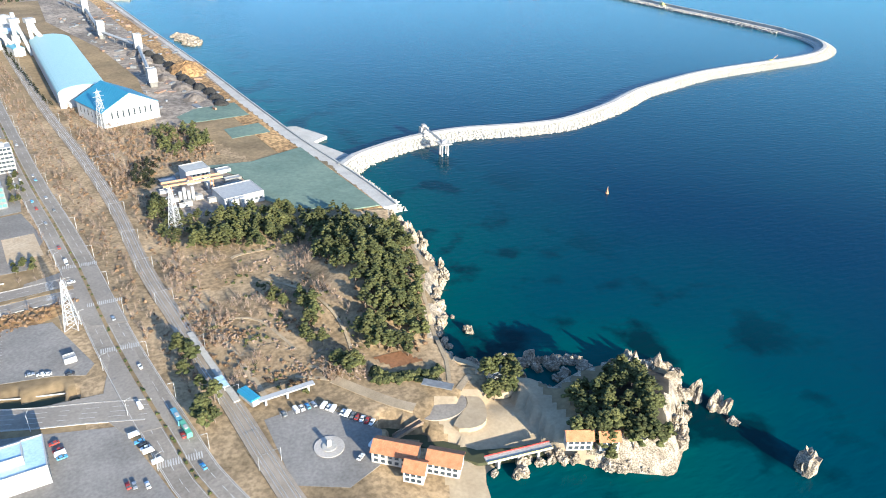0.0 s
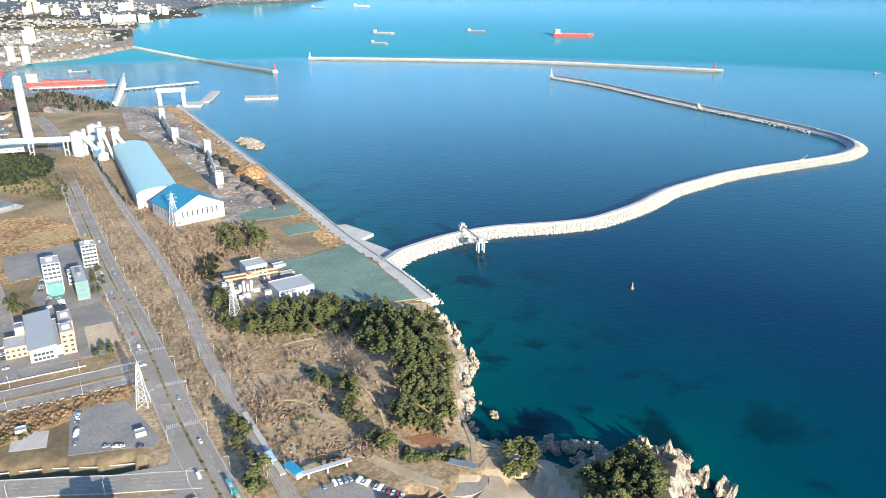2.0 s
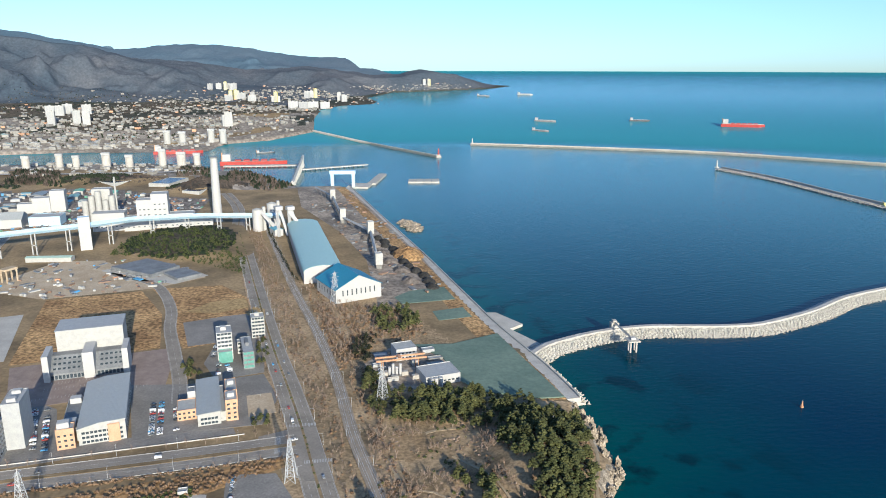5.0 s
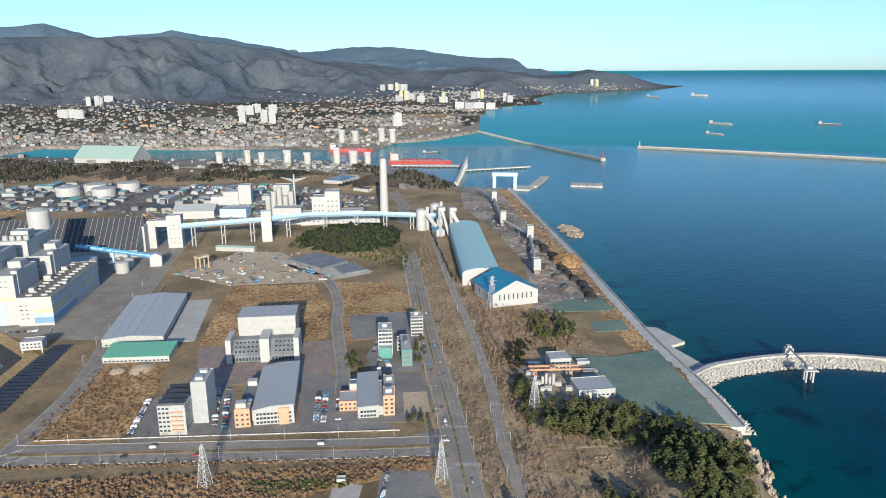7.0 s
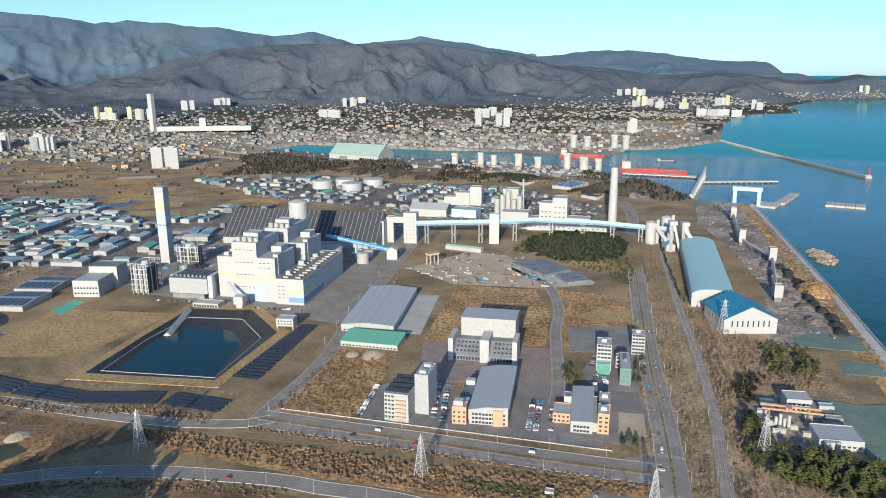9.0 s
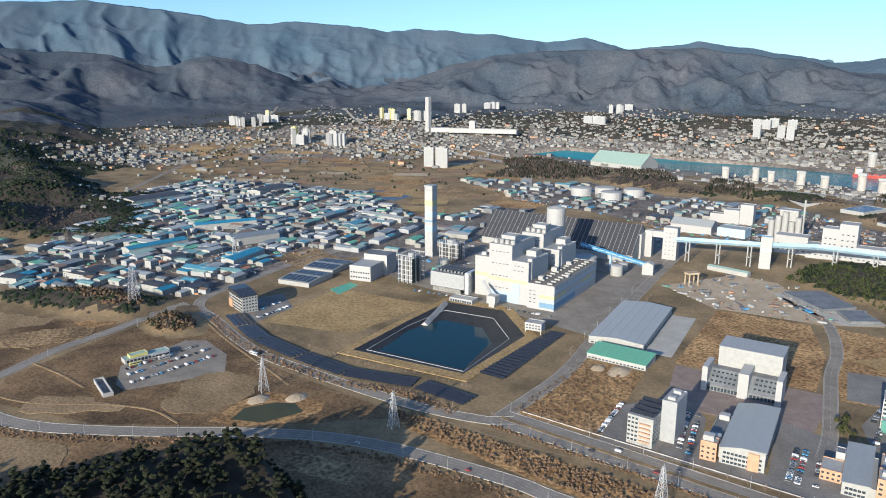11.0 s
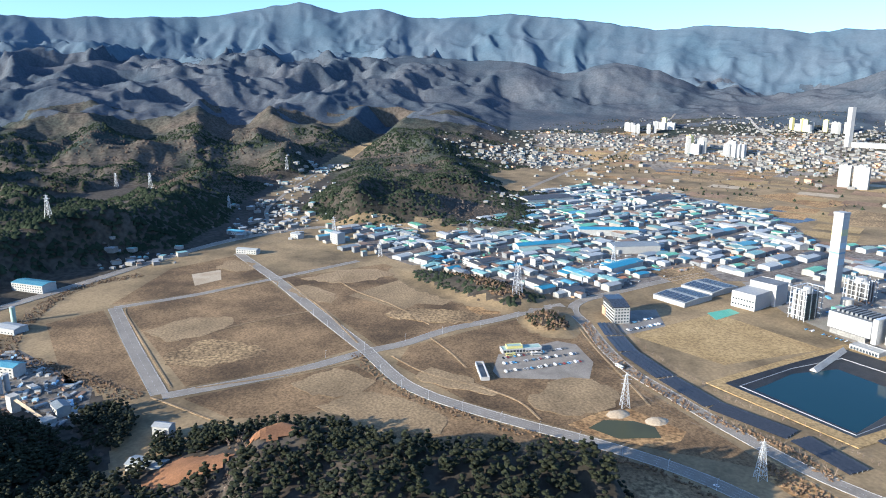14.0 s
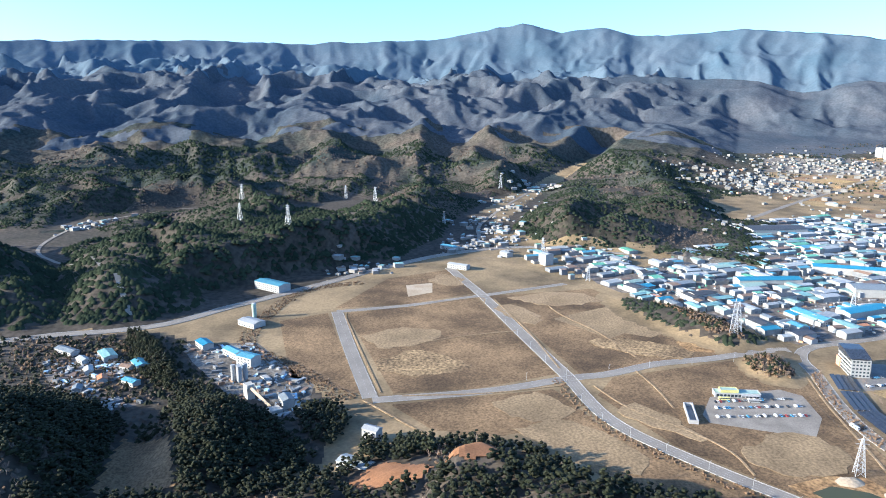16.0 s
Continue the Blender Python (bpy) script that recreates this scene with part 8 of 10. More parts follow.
def bare_branches(rnd, n, height=8.0, r=0.09):
    bm = bmesh.new()
    for k in range(n):
        z0 = height * rnd.uniform(0.2, 0.6)
        a, tilt = rnd.random() * 6.28, rnd.uniform(0.25, 0.95)
        L = (height - z0) * rnd.uniform(0.6, 1.0)
        p = Vector((0, 0, z0))
        q = p + Vector((math.cos(a) * math.sin(tilt), math.sin(a) * math.sin(tilt), math.cos(tilt))) * L * 0.6
        tube(bm, p, q, r, r * 0.6, 3, False)
        for _ in range(2):
            b = a + rnd.uniform(-0.9, 0.9)
            tl = tilt * rnd.uniform(0.3, 1.2)
            tube(bm, q, q + Vector((math.cos(b) * math.sin(tl), math.sin(b) * math.sin(tl), math.cos(tl))) * L * 0.55, r * 0.6, r * 0.25, 3, False)
    return bm


vr = random.Random(17)
PINES = []
for k in range(6):
    t = thing("pine_tree", 0, -5000, 0, 0, "dark green umbrella-crowned pine tree", "tree", "seaside pines")
    lean = Vector((vr.uniform(-0.8, 0.8), vr.uniform(-0.8, 0.8), 6.5))
    bm = tube(bmesh.new(), (0, 0, -0.6), lean, 0.26, 0.12, 6)
    part("trunk", bm, M["bark"], t)
    bm = bmesh.new()
    for j in range(5):
        a = j * 1.3 + vr.random()
        tube(bm, lean * (0.5 + 0.1 * j), lean * (0.62 + 0.1 * j) + Vector((math.cos(a) * 1.8, math.sin(a) * 1.8, 0.6)), 0.09, 0.04, 4)
    part("limb", bm, M["bark"], t)
    part("crown", pine_crown(vr, 30, 9.5, 4.0, 0.62), M["park_pine"], t)
    PINES.append(t)
BARES = []
for k in range(5):
    t = thing("bare_tree", 0, -5000, 0, 0, "leafless grey-brown roadside tree", "tree", "bare roadside trees")
    part("trunk", tube(bmesh.new(), (0, 0, -0.3), (0, 0, 4.5), 0.16, 0.09, 6), M["bark"], t)
    part("branch_crown", bare_branches(vr, 12, 7.5), M["twig"], t)
    BARES.append(t)


def ground_z(x, y):
    return float(land_height(np.array([float(x)]), np.array([float(y)]))[0])


def plant_tree(protos, x, y, s, z=None):
    p = protos[vr.randrange(len(protos))]
    q = copy_thing(p, Matrix())
    q.matrix_basis = Matrix.LocRotScale((x, y, ground_z(x, y) if z is None else z), Euler((0, 0, vr.random() * 6.28)), (s, s, s * vr.uniform(0.85, 1.15)))


def random_in(outline, n, rnd):
    xs, ys = [p[0] for p in outline], [p[1] for p in outline]
    out = np.zeros((0, 2))
    while len(out) < n:
        c = np.stack([rnd.uniform(min(xs), max(xs), n * 2), rnd.uniform(min(ys), max(ys), n * 2)], -1)
        out = np.concatenate([out, c[in_outline(c[:, 0], c[:, 1], outline)]])
    return out[:n]


fr_ = np.random.RandomState(3)
PARK_PINES = [(100, 358), (106, 415), (94, 461), (120, 500), (150, 500), (168, 486), (162, 452), (160, 425), (148, 400), (142, 378), (132, 342), (116, 340)]
NORTH_BELT = [(2, 520), (9, 556), (50, 555), (88, 546), (132, 528), (156, 500), (154, 460), (118, 468), (87, 486), (40, 502)]
HEAD = [(163, 249), (172, 268), (190, 281), (214, 286), (220, 276), (216, 258), (210, 242), (203, 229), (182, 234)]
POCKETS = [[(92, 336), (118, 332), (124, 346), (100, 352)], [(60, 398), (84, 400), (86, 440), (66, 448)], [(20, 352), (8, 404), (0, 398), (6, 352)], [(10, 318), (24, 322), (12, 352), (2, 350)], [(20, 690), (62, 700), (60, 760), (10, 770)], [(20, 506), (96, 516), (90, 530), (24, 520)]]
for outline, n in ((PARK_PINES, 90), (NORTH_BELT, 50), (HEAD, 38), ([(57, 412), (64, 431), (67, 412)], 4), ([(74, 417), (84, 404), (80, 380), (74, 380)], 8), ([(69, 379), (79, 367), (73, 361)], 4), ([(80, 349), (91, 349), (90, 334), (80, 334)], 7), ([(95, 362), (110, 385), (103, 349), (95, 350)], 8), ([(-4, 384), (9, 386), (11, 366), (0, 360)], 5), ([(0, 596), (18, 596), (12, 552), (0, 561)], 12),
                    ([(144, 310), (157, 311), (168, 304), (162, 295), (146, 297)], 12), (POCKETS[3], 8)):
    for x, y in random_in(outline, n, fr_):
        plant_tree(PINES, x, y, vr.uniform(0.95, 1.45))


def forest(name, temps, xy, lo, hi, material, label, category="trees", tall=1.0, sink=0.0, smooth=False):
    z = land_height(xy[:, 0], xy[:, 1])
    X, Y, Zw, k = warp(xy[:, 0], xy[:, 1], z - sink)
    s = fr_.uniform(lo, hi, len(xy)) * k
    return scatter(name, temps, np.stack([X, Y, Zw, s, s * tall * fr_.uniform(0.85, 1.2, len(xy)), fr_.rand(len(xy)) * 6.28], -1), material, label, category, smooth)


pine_mid = [template(pine_crown(vr, 4, 8.5, 3.6)) for _ in range(5)]
pine_near = [template(pine_crown(vr, 16, 9.0, 3.5, 0.7)) for _ in range(5)]
pine_far = []
for _ in range(4):
    bm = bmesh.new()
    clump(bm, (0, 0, 3.5), 4.2, 0.9, vr)
    pine_far.append(template(bm))
bush = []
for _ in range(4):
    bm = bmesh.new()
    clump(bm, (0, 0, 0.6), 1.1, 0.8, vr)
    clump(bm, (0.8, 0.5, 0.4), 0.8, 0.8, vr)
    bush.append(template(bm))
sticks = [template(bare_branches(vr, 6, 7.5, 0.13)) for _ in range(5)]
far_tuft = []
for _ in range(4):
    bm = bmesh.new()
    ring_ = [bm.verts.new((4.0 * vr.uniform(0.7, 1.2) * math.cos(q * 1.047), 4.0 * vr.uniform(0.7, 1.2) * math.sin(q * 1.047), -0.6)) for q in range(6)]
    tip_ = bm.verts.new((vr.uniform(-0.8, 0.8), vr.uniform(-0.8, 0.8), 3.2))
    for q in range(6):
        bm.faces.new((ring_[q], ring_[(q + 1) % 6], tip_))
    far_tuft.append(template(bm))
for outline, n in ((PARK_PINES, 150), (NORTH_BELT, 170), (HEAD, 45), (POCKETS[4], 60), (POCKETS[5], 50)):
    forest("pine_wood", pine_near, random_in(outline, n, fr_), 0.75, 1.4, M["park_pine"], "dense dark green seaside pine wood", sink=0.8)

# woods on the near hills, leaving out clearings
CLEAR = [[(-536, -100), (-560, -71), (-530, -20), (-505, -30), (-500, -85)], [(-500, -24), (-525, 16), (-490, 34), (-476, -4)], [(-605, -318), (-581, -258), (-505, -224), (-495, -294)],
         [(-874, -271), (-779, -201), (-739, -169), (-655, -160), (-650, -196), (-656, -235), (-721, -263), (-802, -327), (-861, -364)], [(-800, -520), (-842, -435), (-780, -380), (-700, -390), (-650, -350), (-700, -435)], [(-560, -135), (-565, -96), (-610, -90), (-600, -130)]]


def hill_points(x0, x1, y0, y1, n, floor, patchy):
    c = np.stack([fr_.uniform(x0, x1, n), fr_.uniform(y0, y1, n)], -1)
    z = height(c[:, 0], c[:, 1])
    ok = (z > floor) & (shore_distance(c[:, 0], c[:, 1]) > 20)
    for outline in CLEAR:
        ok &= ~in_outline(c[:, 0], c[:, 1], outline)
    mix = fractal(c[:, 0] / 90, c[:, 1] / 90, 3, 77)
    return c[ok & (mix > patchy)], c[ok & (mix <= patchy)]


a, b = hill_points(-800, -130, -620, 300, 14000, GROUND + 2.2, 0.42)
forest("pine_wood", pine_mid, a, 1.1, 1.6, M["pine"], "dense dark green pine wood on the near hills", sink=1.2)
forest("bare_wood", sticks, b[::3], 0.9, 1.3, M["twig"], "grey-brown leafless woodland on the near hills")
forest("bare_wood", far_tuft, b[2::3], 0.6, 1.0, M["far_twig"], "brown leafless thicket on the near hills")
for outline, n in (([(-674, -175), (-689, -133), (-650, -117), (-592, -120), (-624, -158)], 130), ([(-604, -97), (-616, -57), (-595, -24), (-560, -21), (-570, -67), (-560, -90)], 90), ([(-690, -310), (-740, -306), (-715, -270), (-650, -240), (-640, -190), (-575, -132), (-520, -150), (-507, -223), (-598, -262)], 700),
                   ([(-639, -453), (-693, -452), (-668, -367), (-619, -332), (-529, -296), (-505, -290), (-480, -380)], 520)):
    forest("pine_wood", pine_mid, random_in(outline, n, fr_), 1.05, 1.5, M["pine"], "dense dark green pine wood by the valley yards", sink=1.0)
forest("scrub", bush, b[1::3], 1.0, 2.2, M["brown_bush"], "brown winter scrub under leafless trees", "scrub")


def ring_points(yaw0, yaw1, r0, r1, n, floor, patchy, wave):
    yaw, r = np.radians(fr_.uniform(yaw0, yaw1, n)), np.sqrt(fr_.uniform(r0 * r0, r1 * r1, n))
    x, y = -np.sin(yaw) * r, np.cos(yaw) * r
    z = height(x, y)
    ok = (z > floor) & (shore_distance(x, y) > 20) & ~((x > -800) & (y < 300) & (y > -620))
    for outline in CLEAR:
        ok &= ~in_outline(x, y, outline)
    mix = fractal(x / wave, y / wave, 4, 91) + np.where((np.degrees(yaw) > 80) & (r < 1900), 0.2, 0.0)
    c = np.stack([x, y], -1)
    return c[ok & (mix > patchy)], c[ok & (mix <= patchy)]


a, b = ring_points(-2, 132, 850, 2500, 95000, GROUND + 3.5, 0.37, 220)
forest("pine_wood", far_tuft, a, 0.9, 1.5, M["far_pine"], "dark green pine wood on the hills", sink=0.8, smooth=True)
forest("bare_wood", far_tuft, b, 0.8, 1.3, M["far_twig"], "brown leafless woodland on the hills", sink=1.2, smooth=True)
# second layer of dark crowns over the pines, added in place of slope shade
near_ = (np.degrees(np.arctan2(-a[:, 0], a[:, 1])) > 84) & (np.hypot(a[:, 0], a[:, 1]) < 1750)
forest("pine_wood", far_tuft, a[near_], 1.3, 2.0, M["far_pine"], "dense dark pine wood beyond the main road, doubled for slope shade", sink=0.8, smooth=True)
a, b = ring_points(6, 126, 2500, 3400, 16000, 20, 0.44, 420)
forest("pine_wood", far_tuft, a, 1.5, 2.6, M["far_pine"], "dark pine woods on the farther hills", sink=2.0, smooth=True)
forest("bare_wood", far_tuft, b[::2], 1.4, 2.2, M["far_twig"], "brown leafless woods on the farther hills", sink=2.5, smooth=True)

# groves and hedges among the fields and houses of the plain
grove_ = random_in([(-1700, 1090), (-1050, 1330), (-1390, 1470), (-1640, 1930), (-900, 2600), (-300, 3200), (-500, 6000), (-2200, 6500), (-4500, 4000), (-4900, 2700), (-4300, 1800), (-3000, 1100), (-2250, 1020)], 16000, fr_)
tuft_ = fractal(grove_[:, 0] / 170, grove_[:, 1] / 170, 3, 23)
grove_ = grove_[((tuft_ > 0.6) | (fr_.rand(len(grove_)) < 0.07)) & (shore_distance(grove_[:, 0], grove_[:, 1]) > 30)]
forest("pine_wood", far_tuft, grove_[::2], 0.8, 1.6, M["far_pine"], "dark groves among the fields of the plain", smooth=True, tall=1.5)
forest("bare_wood", far_tuft, grove_[1::2], 0.8, 1.5, M["far_twig"], "leafless groves among the fields of the plain", smooth=True, tall=1.5)

# scrub, hedges and leafless trees on the flat
def along(line, d0, d1, step, rnd):
    out = []
    for a, b in zip(line, line[1:]):
        n = max(1, int(math.hypot(b[0] - a[0], b[1] - a[1]) / step))
        ux, uy = b[0] - a[0], b[1] - a[1]
        L = math.hypot(ux, uy)
        for k in range(n):
            t_, d = (k + rnd.rand()) / n, rnd.uniform(d0, d1)
            out.append((a[0] + ux * t_ - uy / L * d, a[1] + uy * t_ + ux / L * d))
    return np.array(out)


between = along(hwy_line[6:], -34, -13, 0.7, fr_)
clear_ = np.array([min(math.hypot(x - p[0], y - p[1]) for p in rail_line) > 8 for x, y in between])
between = between[clear_ & (between[:, 1] > 300) & (between[:, 1] < 1250)]
forest("scrub", bush, between[::3], 0.35, 1.25, M["brown_bush"], "brown scrub between the coast road and the railway", "scrub")
forest("bare_wood", sticks, between[1::2], 0.45, 1.0, M["twig"], "leafless trees between the coast road and the railway")
shrubs_ = along(hwy_line[1:75], -0.3, 0.3, 6.5, fr_)
forest("scrub", bush, shrubs_, 0.6, 0.95, M["shrub"], "clipped round shrubs on the road median", "scrub")
east = along(rail_line, -26, -9, 0.9, fr_)
east = east[(east[:, 1] > 430) & (east[:, 1] < 900)]
forest("scrub", bush, east[::2], 0.4, 1.4, M["brown_bush"], "brown scrub beside the railway", "scrub")
forest("bare_wood", sticks, np.concatenate([east[::4], random_in([(-20, 610), (-55, 790), (-20, 800), (60, 760), (66, 690), (10, 660)], 420, fr_)]), 0.6, 1.1, M["twig"], "leafless woodland beside the railway")
forest("scrub", bush, random_in([(-20, 610), (-55, 790), (-20, 800), (60, 760), (66, 690), (10, 660)], 700, fr_), 0.5, 1.5, M["brown_bush"], "brown scrub by the blue-roofed shed", "scrub")
forest("pine_wood", pine_mid, random_in([(-362, 1050), (-350, 1165), (-215, 1175), (-160, 1010), (-150, 930), (-210, 985)], 620, fr_), 0.5, 0.85, M["shrub"], "low green pine wood beside the works", sink=0.8)
forest("pine_wood", pine_near, random_in([(-716, -304), (-716, -336), (-846, -431), (-911, -452), (-900, -425), (-806, -352)], 330, fr_), 0.6, 1.1, M["pine"], "dark pine spur between the village and the batching plant", sink=0.8)
forest("pine_wood", pine_near, random_in([(-14, 640), (0, 690), (16, 690), (6, 620)], 40, fr_), 0.5, 0.9, M["pine"], "small pine clump by the gantry site")
hedge_ = random_in([(96, 338), (102, 330), (124, 324), (133, 328), (123, 315), (94, 325)], 110, fr_)
forest("scrub", bush, hedge_, 1.2, 2.2, M["park_pine"], "dense green hedge above the terrace", "scrub")
forest("bare_wood", sticks, random_in([(75, 465), (95, 477), (101, 466), (88, 444)], 40, fr_), 0.9, 1.3, M["twig"], "pale leafless trees in the park")
forest("pine_wood", pine_mid, along(smooth_line([(-156, 1230), (-128, 1100), (-92, 940), (-78, 890)]), -3, 1, 5, fr_), 0.5, 0.75, M["pine"], "dark hedge of pines beside the long shed")
PARK = [(22, 350), (40, 330), (92, 330), (100, 372), (92, 440), (96, 498), (0, 500), (6, 430)]
def drifts(outline, n, wave, least, seed):
    """Places in drifts and thickets, with bare ground between."""
    c = random_in(outline, n, fr_)
    return c[fractal(c[:, 0] / wave, c[:, 1] / wave, 3, seed) > least]


forest("scrub", bush, drifts(PARK, 1700, 22, 0.55, 61), 0.35, 1.1, M["brown_bush"], "drifts of brown shrubs on the park slopes", "scrub")
forest("scrub", bush, drifts(PARK, 900, 16, 0.58, 62), 0.35, 0.9, M["twig"], "drifts of grey leafless shrubs on the park slopes", "scrub")
forest("scrub", bush, drifts(PARK, 700, 12, 0.62, 63), 0.4, 1.3, M["park_pine"], "green clipped shrubs in the park", "scrub")
forest("bare_wood", sticks, drifts(PARK, 1300, 26, 0.54, 64), 0.4, 0.95, M["twig"], "leafless trees in the park")
forest("scrub", bush, random_in(PARK_PINES, 300, fr_), 0.8, 1.6, M["brown_bush"], "brown undergrowth below the pines", "scrub")
forest("scrub", bush, random_in([(-450, 385), (-210, 428), (-62, 458), (-60, 452), (-150, 402), (-290, 382), (-431, 368)], 1500, fr_), 0.5, 1.5, M["brown_bush"], "rank brown scrub strip", "scrub")
forest("scrub", bush, random_in([(-374, 455), (-395, 590), (-336, 596), (-312, 530), (-300, 475)], 500, fr_), 0.4, 1.2, M["brown_bush"], "brown weeds on the fallow plot", "scrub")
forest("scrub", bush, random_in([(-180, 420), (-110, 432), (-112, 420), (-175, 408)], 160, fr_), 0.8, 1.3, M["shrub"], "rows of green nursery shrubs", "scrub")
# woods of the valley, filled out with added trees to stand for hill shade
rough_ = random_in([(-560, -130), (-690, -150), (-830, -270), (-900, -420), (-880, -640), (-700, -700), (-420, -600), (-470, -280)], 2600, fr_)
rough_ = rough_[~np.any([in_outline(rough_[:, 0], rough_[:, 1], o_) for o_ in CLEAR], axis=0)]
forest("pine_wood", far_tuft, rough_[::2], 0.9, 1.4, M["pine"], "dark low woods in the valley, thickened for hill shade")
forest("bare_wood", far_tuft, rough_[1::2], 0.6, 1.0, M["far_twig"], "leafless thickets in the valley")
bank_line = smooth_line([(-700, -125), (-760, -178), (-820, -240), (-866, -282), (-956, -292), (-1055, -284), (-1139, -250), (-1180, -181)], 10)
forest("scrub", bush, along(bank_line, -12, 12, 0.5, fr_), 0.4, 1.2, M["brown_bush"], "brown overgrown bank round the estate edge", "scrub")
forest("bare_wood", sticks, along(bank_line, -10, 10, 4, fr_), 0.5, 0.9, M["twig"], "leafless trees on the estate bank")
forest("pine_wood", pine_mid, random_in([(-690, -330), (-780, -372), (-830, -380), (-870, -430), (-890, -520), (-860, -590), (-800, -560), (-700, -470), (-660, -380)], 260, fr_), 0.5, 0.9, M["pine"], "dark pines among the village houses", sink=0.8)
forest("scrub", bush, random_in([(-690, -330), (-780, -372), (-830, -380), (-870, -430), (-890, -520), (-860, -590), (-800, -560), (-700, -470), (-660, -380)], 400, fr_), 1.0, 2.4, M["brown_bush"], "brown scrub among the village houses", "scrub")
for outline, n in (([(-1376, 1552), (-1450, 1750), (-1621, 1911), (-1592, 2064), (-1188, 1922), (-1146, 1807), (-1169, 1692)], 2300), ([(-1188, 1922), (-1190, 2059), (-1048, 2014), (-928, 1847), (-959, 1681)], 800), ([(-818, 1759), (-663, 1690), (-758, 1938), (-881, 1978)], 500), ([(-446, 1830), (-373, 1844), (-379, 1950), (-469, 1992)], 200), ([(-313, 1759), (-191, 1578), (-137, 1665), (-241, 1976), (-333, 1959)], 500)):
    pts_ = random_in(outline, n, fr_)
    forest("pine_wood", far_tuft, pts_[::3], 0.9, 1.3, M["far_pine"], "dark pine wood near the harbour", smooth=True, tall=2.4)
    forest("bare_wood", far_tuft, np.concatenate([pts_[1::3], pts_[2::3]]), 0.9, 1.3, M["far_twig"], "leafless brown wood near the harbour", smooth=True, tall=2.2)
for outline, n in (([(-1075, 271), (-947, 353), (-877, 345), (-900, 310), (-993, 283)], 500), ([(-822, 318), (-829, 368), (-767, 361), (-768, 324)], 200)):
    pts_ = random_in(outline, n, fr_)
    forest("pine_wood", pine_near, pts_[::8], 0.5, 0.8, M["pine"], "scattered pines on the low ridge", sink=0.8)
    forest("bare_wood", sticks, pts_[1::2], 0.5, 0.9, M["twig"], "leafless trees on the low ridge")
    forest("scrub", bush, pts_[2::2], 1.0, 2.4, M["brown_bush"], "dark brown scrub on the low ridge", "scrub")
for outline, n in (([(-164, 633), (-157, 649), (-142, 610), (-155, 607)], 14), ([(-104, 676), (-95, 694), (-83, 631), (-93, 622)], 14), ([(-70, 500), (-84, 505), (-90, 520), (-74, 522)], 6)):
    for x, y in random_in(outline, n, fr_):
        plant_tree(PINES, x, y, vr.uniform(0.5, 0.8), GROUND)
verge = np.concatenate([along(south_line[20:], 9, 22, 1.3, fr_), along(BANK, 8, 20, 0.8, fr_), along(cross_line, 15, 20, 1.2, fr_)])
forest("scrub", bush, verge, 0.5, 1.3, M["brown_bush"], "brown weeds along the road verges", "scrub")
forest("bare_wood", sticks, np.concatenate([along(BANK, 9, 14, 5, fr_), along(BANK, -32, -28, 6, fr_)]), 0.6, 0.95, M["twig"], "row of leafless trees along the solar bank")
for line, d, step in ((cross_line, -18.5, 7.5), (cross_line, 18.5, 8.5), (hwy_line[14:52], 12.5, 13), (smooth_line([(-384, 560), (-420, 676), (-466, 845)]), -11, 13)):
    for x, y in along(line, d - 0.4, d + 0.4, step, fr_):
        plant_tree(BARES, x, y, vr.uniform(0.6, 0.95), GROUND)
for p in (*PINES, *BARES):
    for o in (*p.children_recursive, p):
        bpy.data.objects.remove(o)

# ---- vehicles ----
def car_proto(colour, label, van=False, name="car", wheels=True):
    t = thing(name, 0, -5000, 0, 0, label, name, "parked cars")
    h = 1.05 if not van else 1.9
    body = profile([(-2.2, 0.35), (2.2, 0.35), (2.25, 0.8), (1.2, 0.95), (-2.1, 1.0), (-2.25, 0.8)], -0.88, 0.88) if not van else profile([(-2.4, 0.4), (2.4, 0.4), (2.45, 1.0), (1.9, 1.9), (-2.4, 2.0)], -0.95, 0.95)
    part("body", body, M[colour], t)
    if van:
        part("windscreen", profile([(1.95, 1.1), (2.35, 1.1), (1.98, 1.75), (1.9, 1.75)], -0.85, 0.85), M["glass"], t)
    else:
        cabin = part("cabin", profile([(-1.7, 0.96), (0.95, 0.96), (0.3, 1.45), (-1.2, 1.45)], -0.78, 0.78), M["glass"], t, "dark glazed cabin")
        part("roof", boxes((-1.15, -0.72, 1.45, 0.25, 0.72, 1.5)), M[colour], cabin)
    if wheels:
        for x in (-1.4, 1.4):
            for y in (-0.92, 0.72):
                part("wheel", tube(bmesh.new(), (x, y, 0.33), (x, y + 0.2, 0.33), 0.33, 0.33, 8), M["rubber"], t)
    else:
        part("running_gear", boxes((-1.9, -0.86, 0.02, 1.9, 0.86, 0.4)), M["rubber"], t)
    return t


M["silver"] = mat("silver_car_paint", (0.42, 0.43, 0.44), (0.46, 0.47, 0.48), 0.5, 0.3, 0.5)
M["black_paint"] = mat("black_car_paint", (0.025, 0.025, 0.03), (0.04, 0.04, 0.045), 0.5, 0.25)
M["car_white"] = mat("white_car_paint", (0.72, 0.72, 0.72), (0.76, 0.76, 0.76), 0.5, 0.3)
CARS = [car_proto("car_white", "white parked car"), car_proto("car_white", "white parked car"), car_proto("silver", "silver parked car"), car_proto("black_paint", "black parked car"), car_proto("dark_grey", "dark grey parked car"),
        car_proto("blue_paint", "blue parked car"), car_proto("red", "red parked car"), car_proto("car_white", "white parked delivery van", True, "van")]
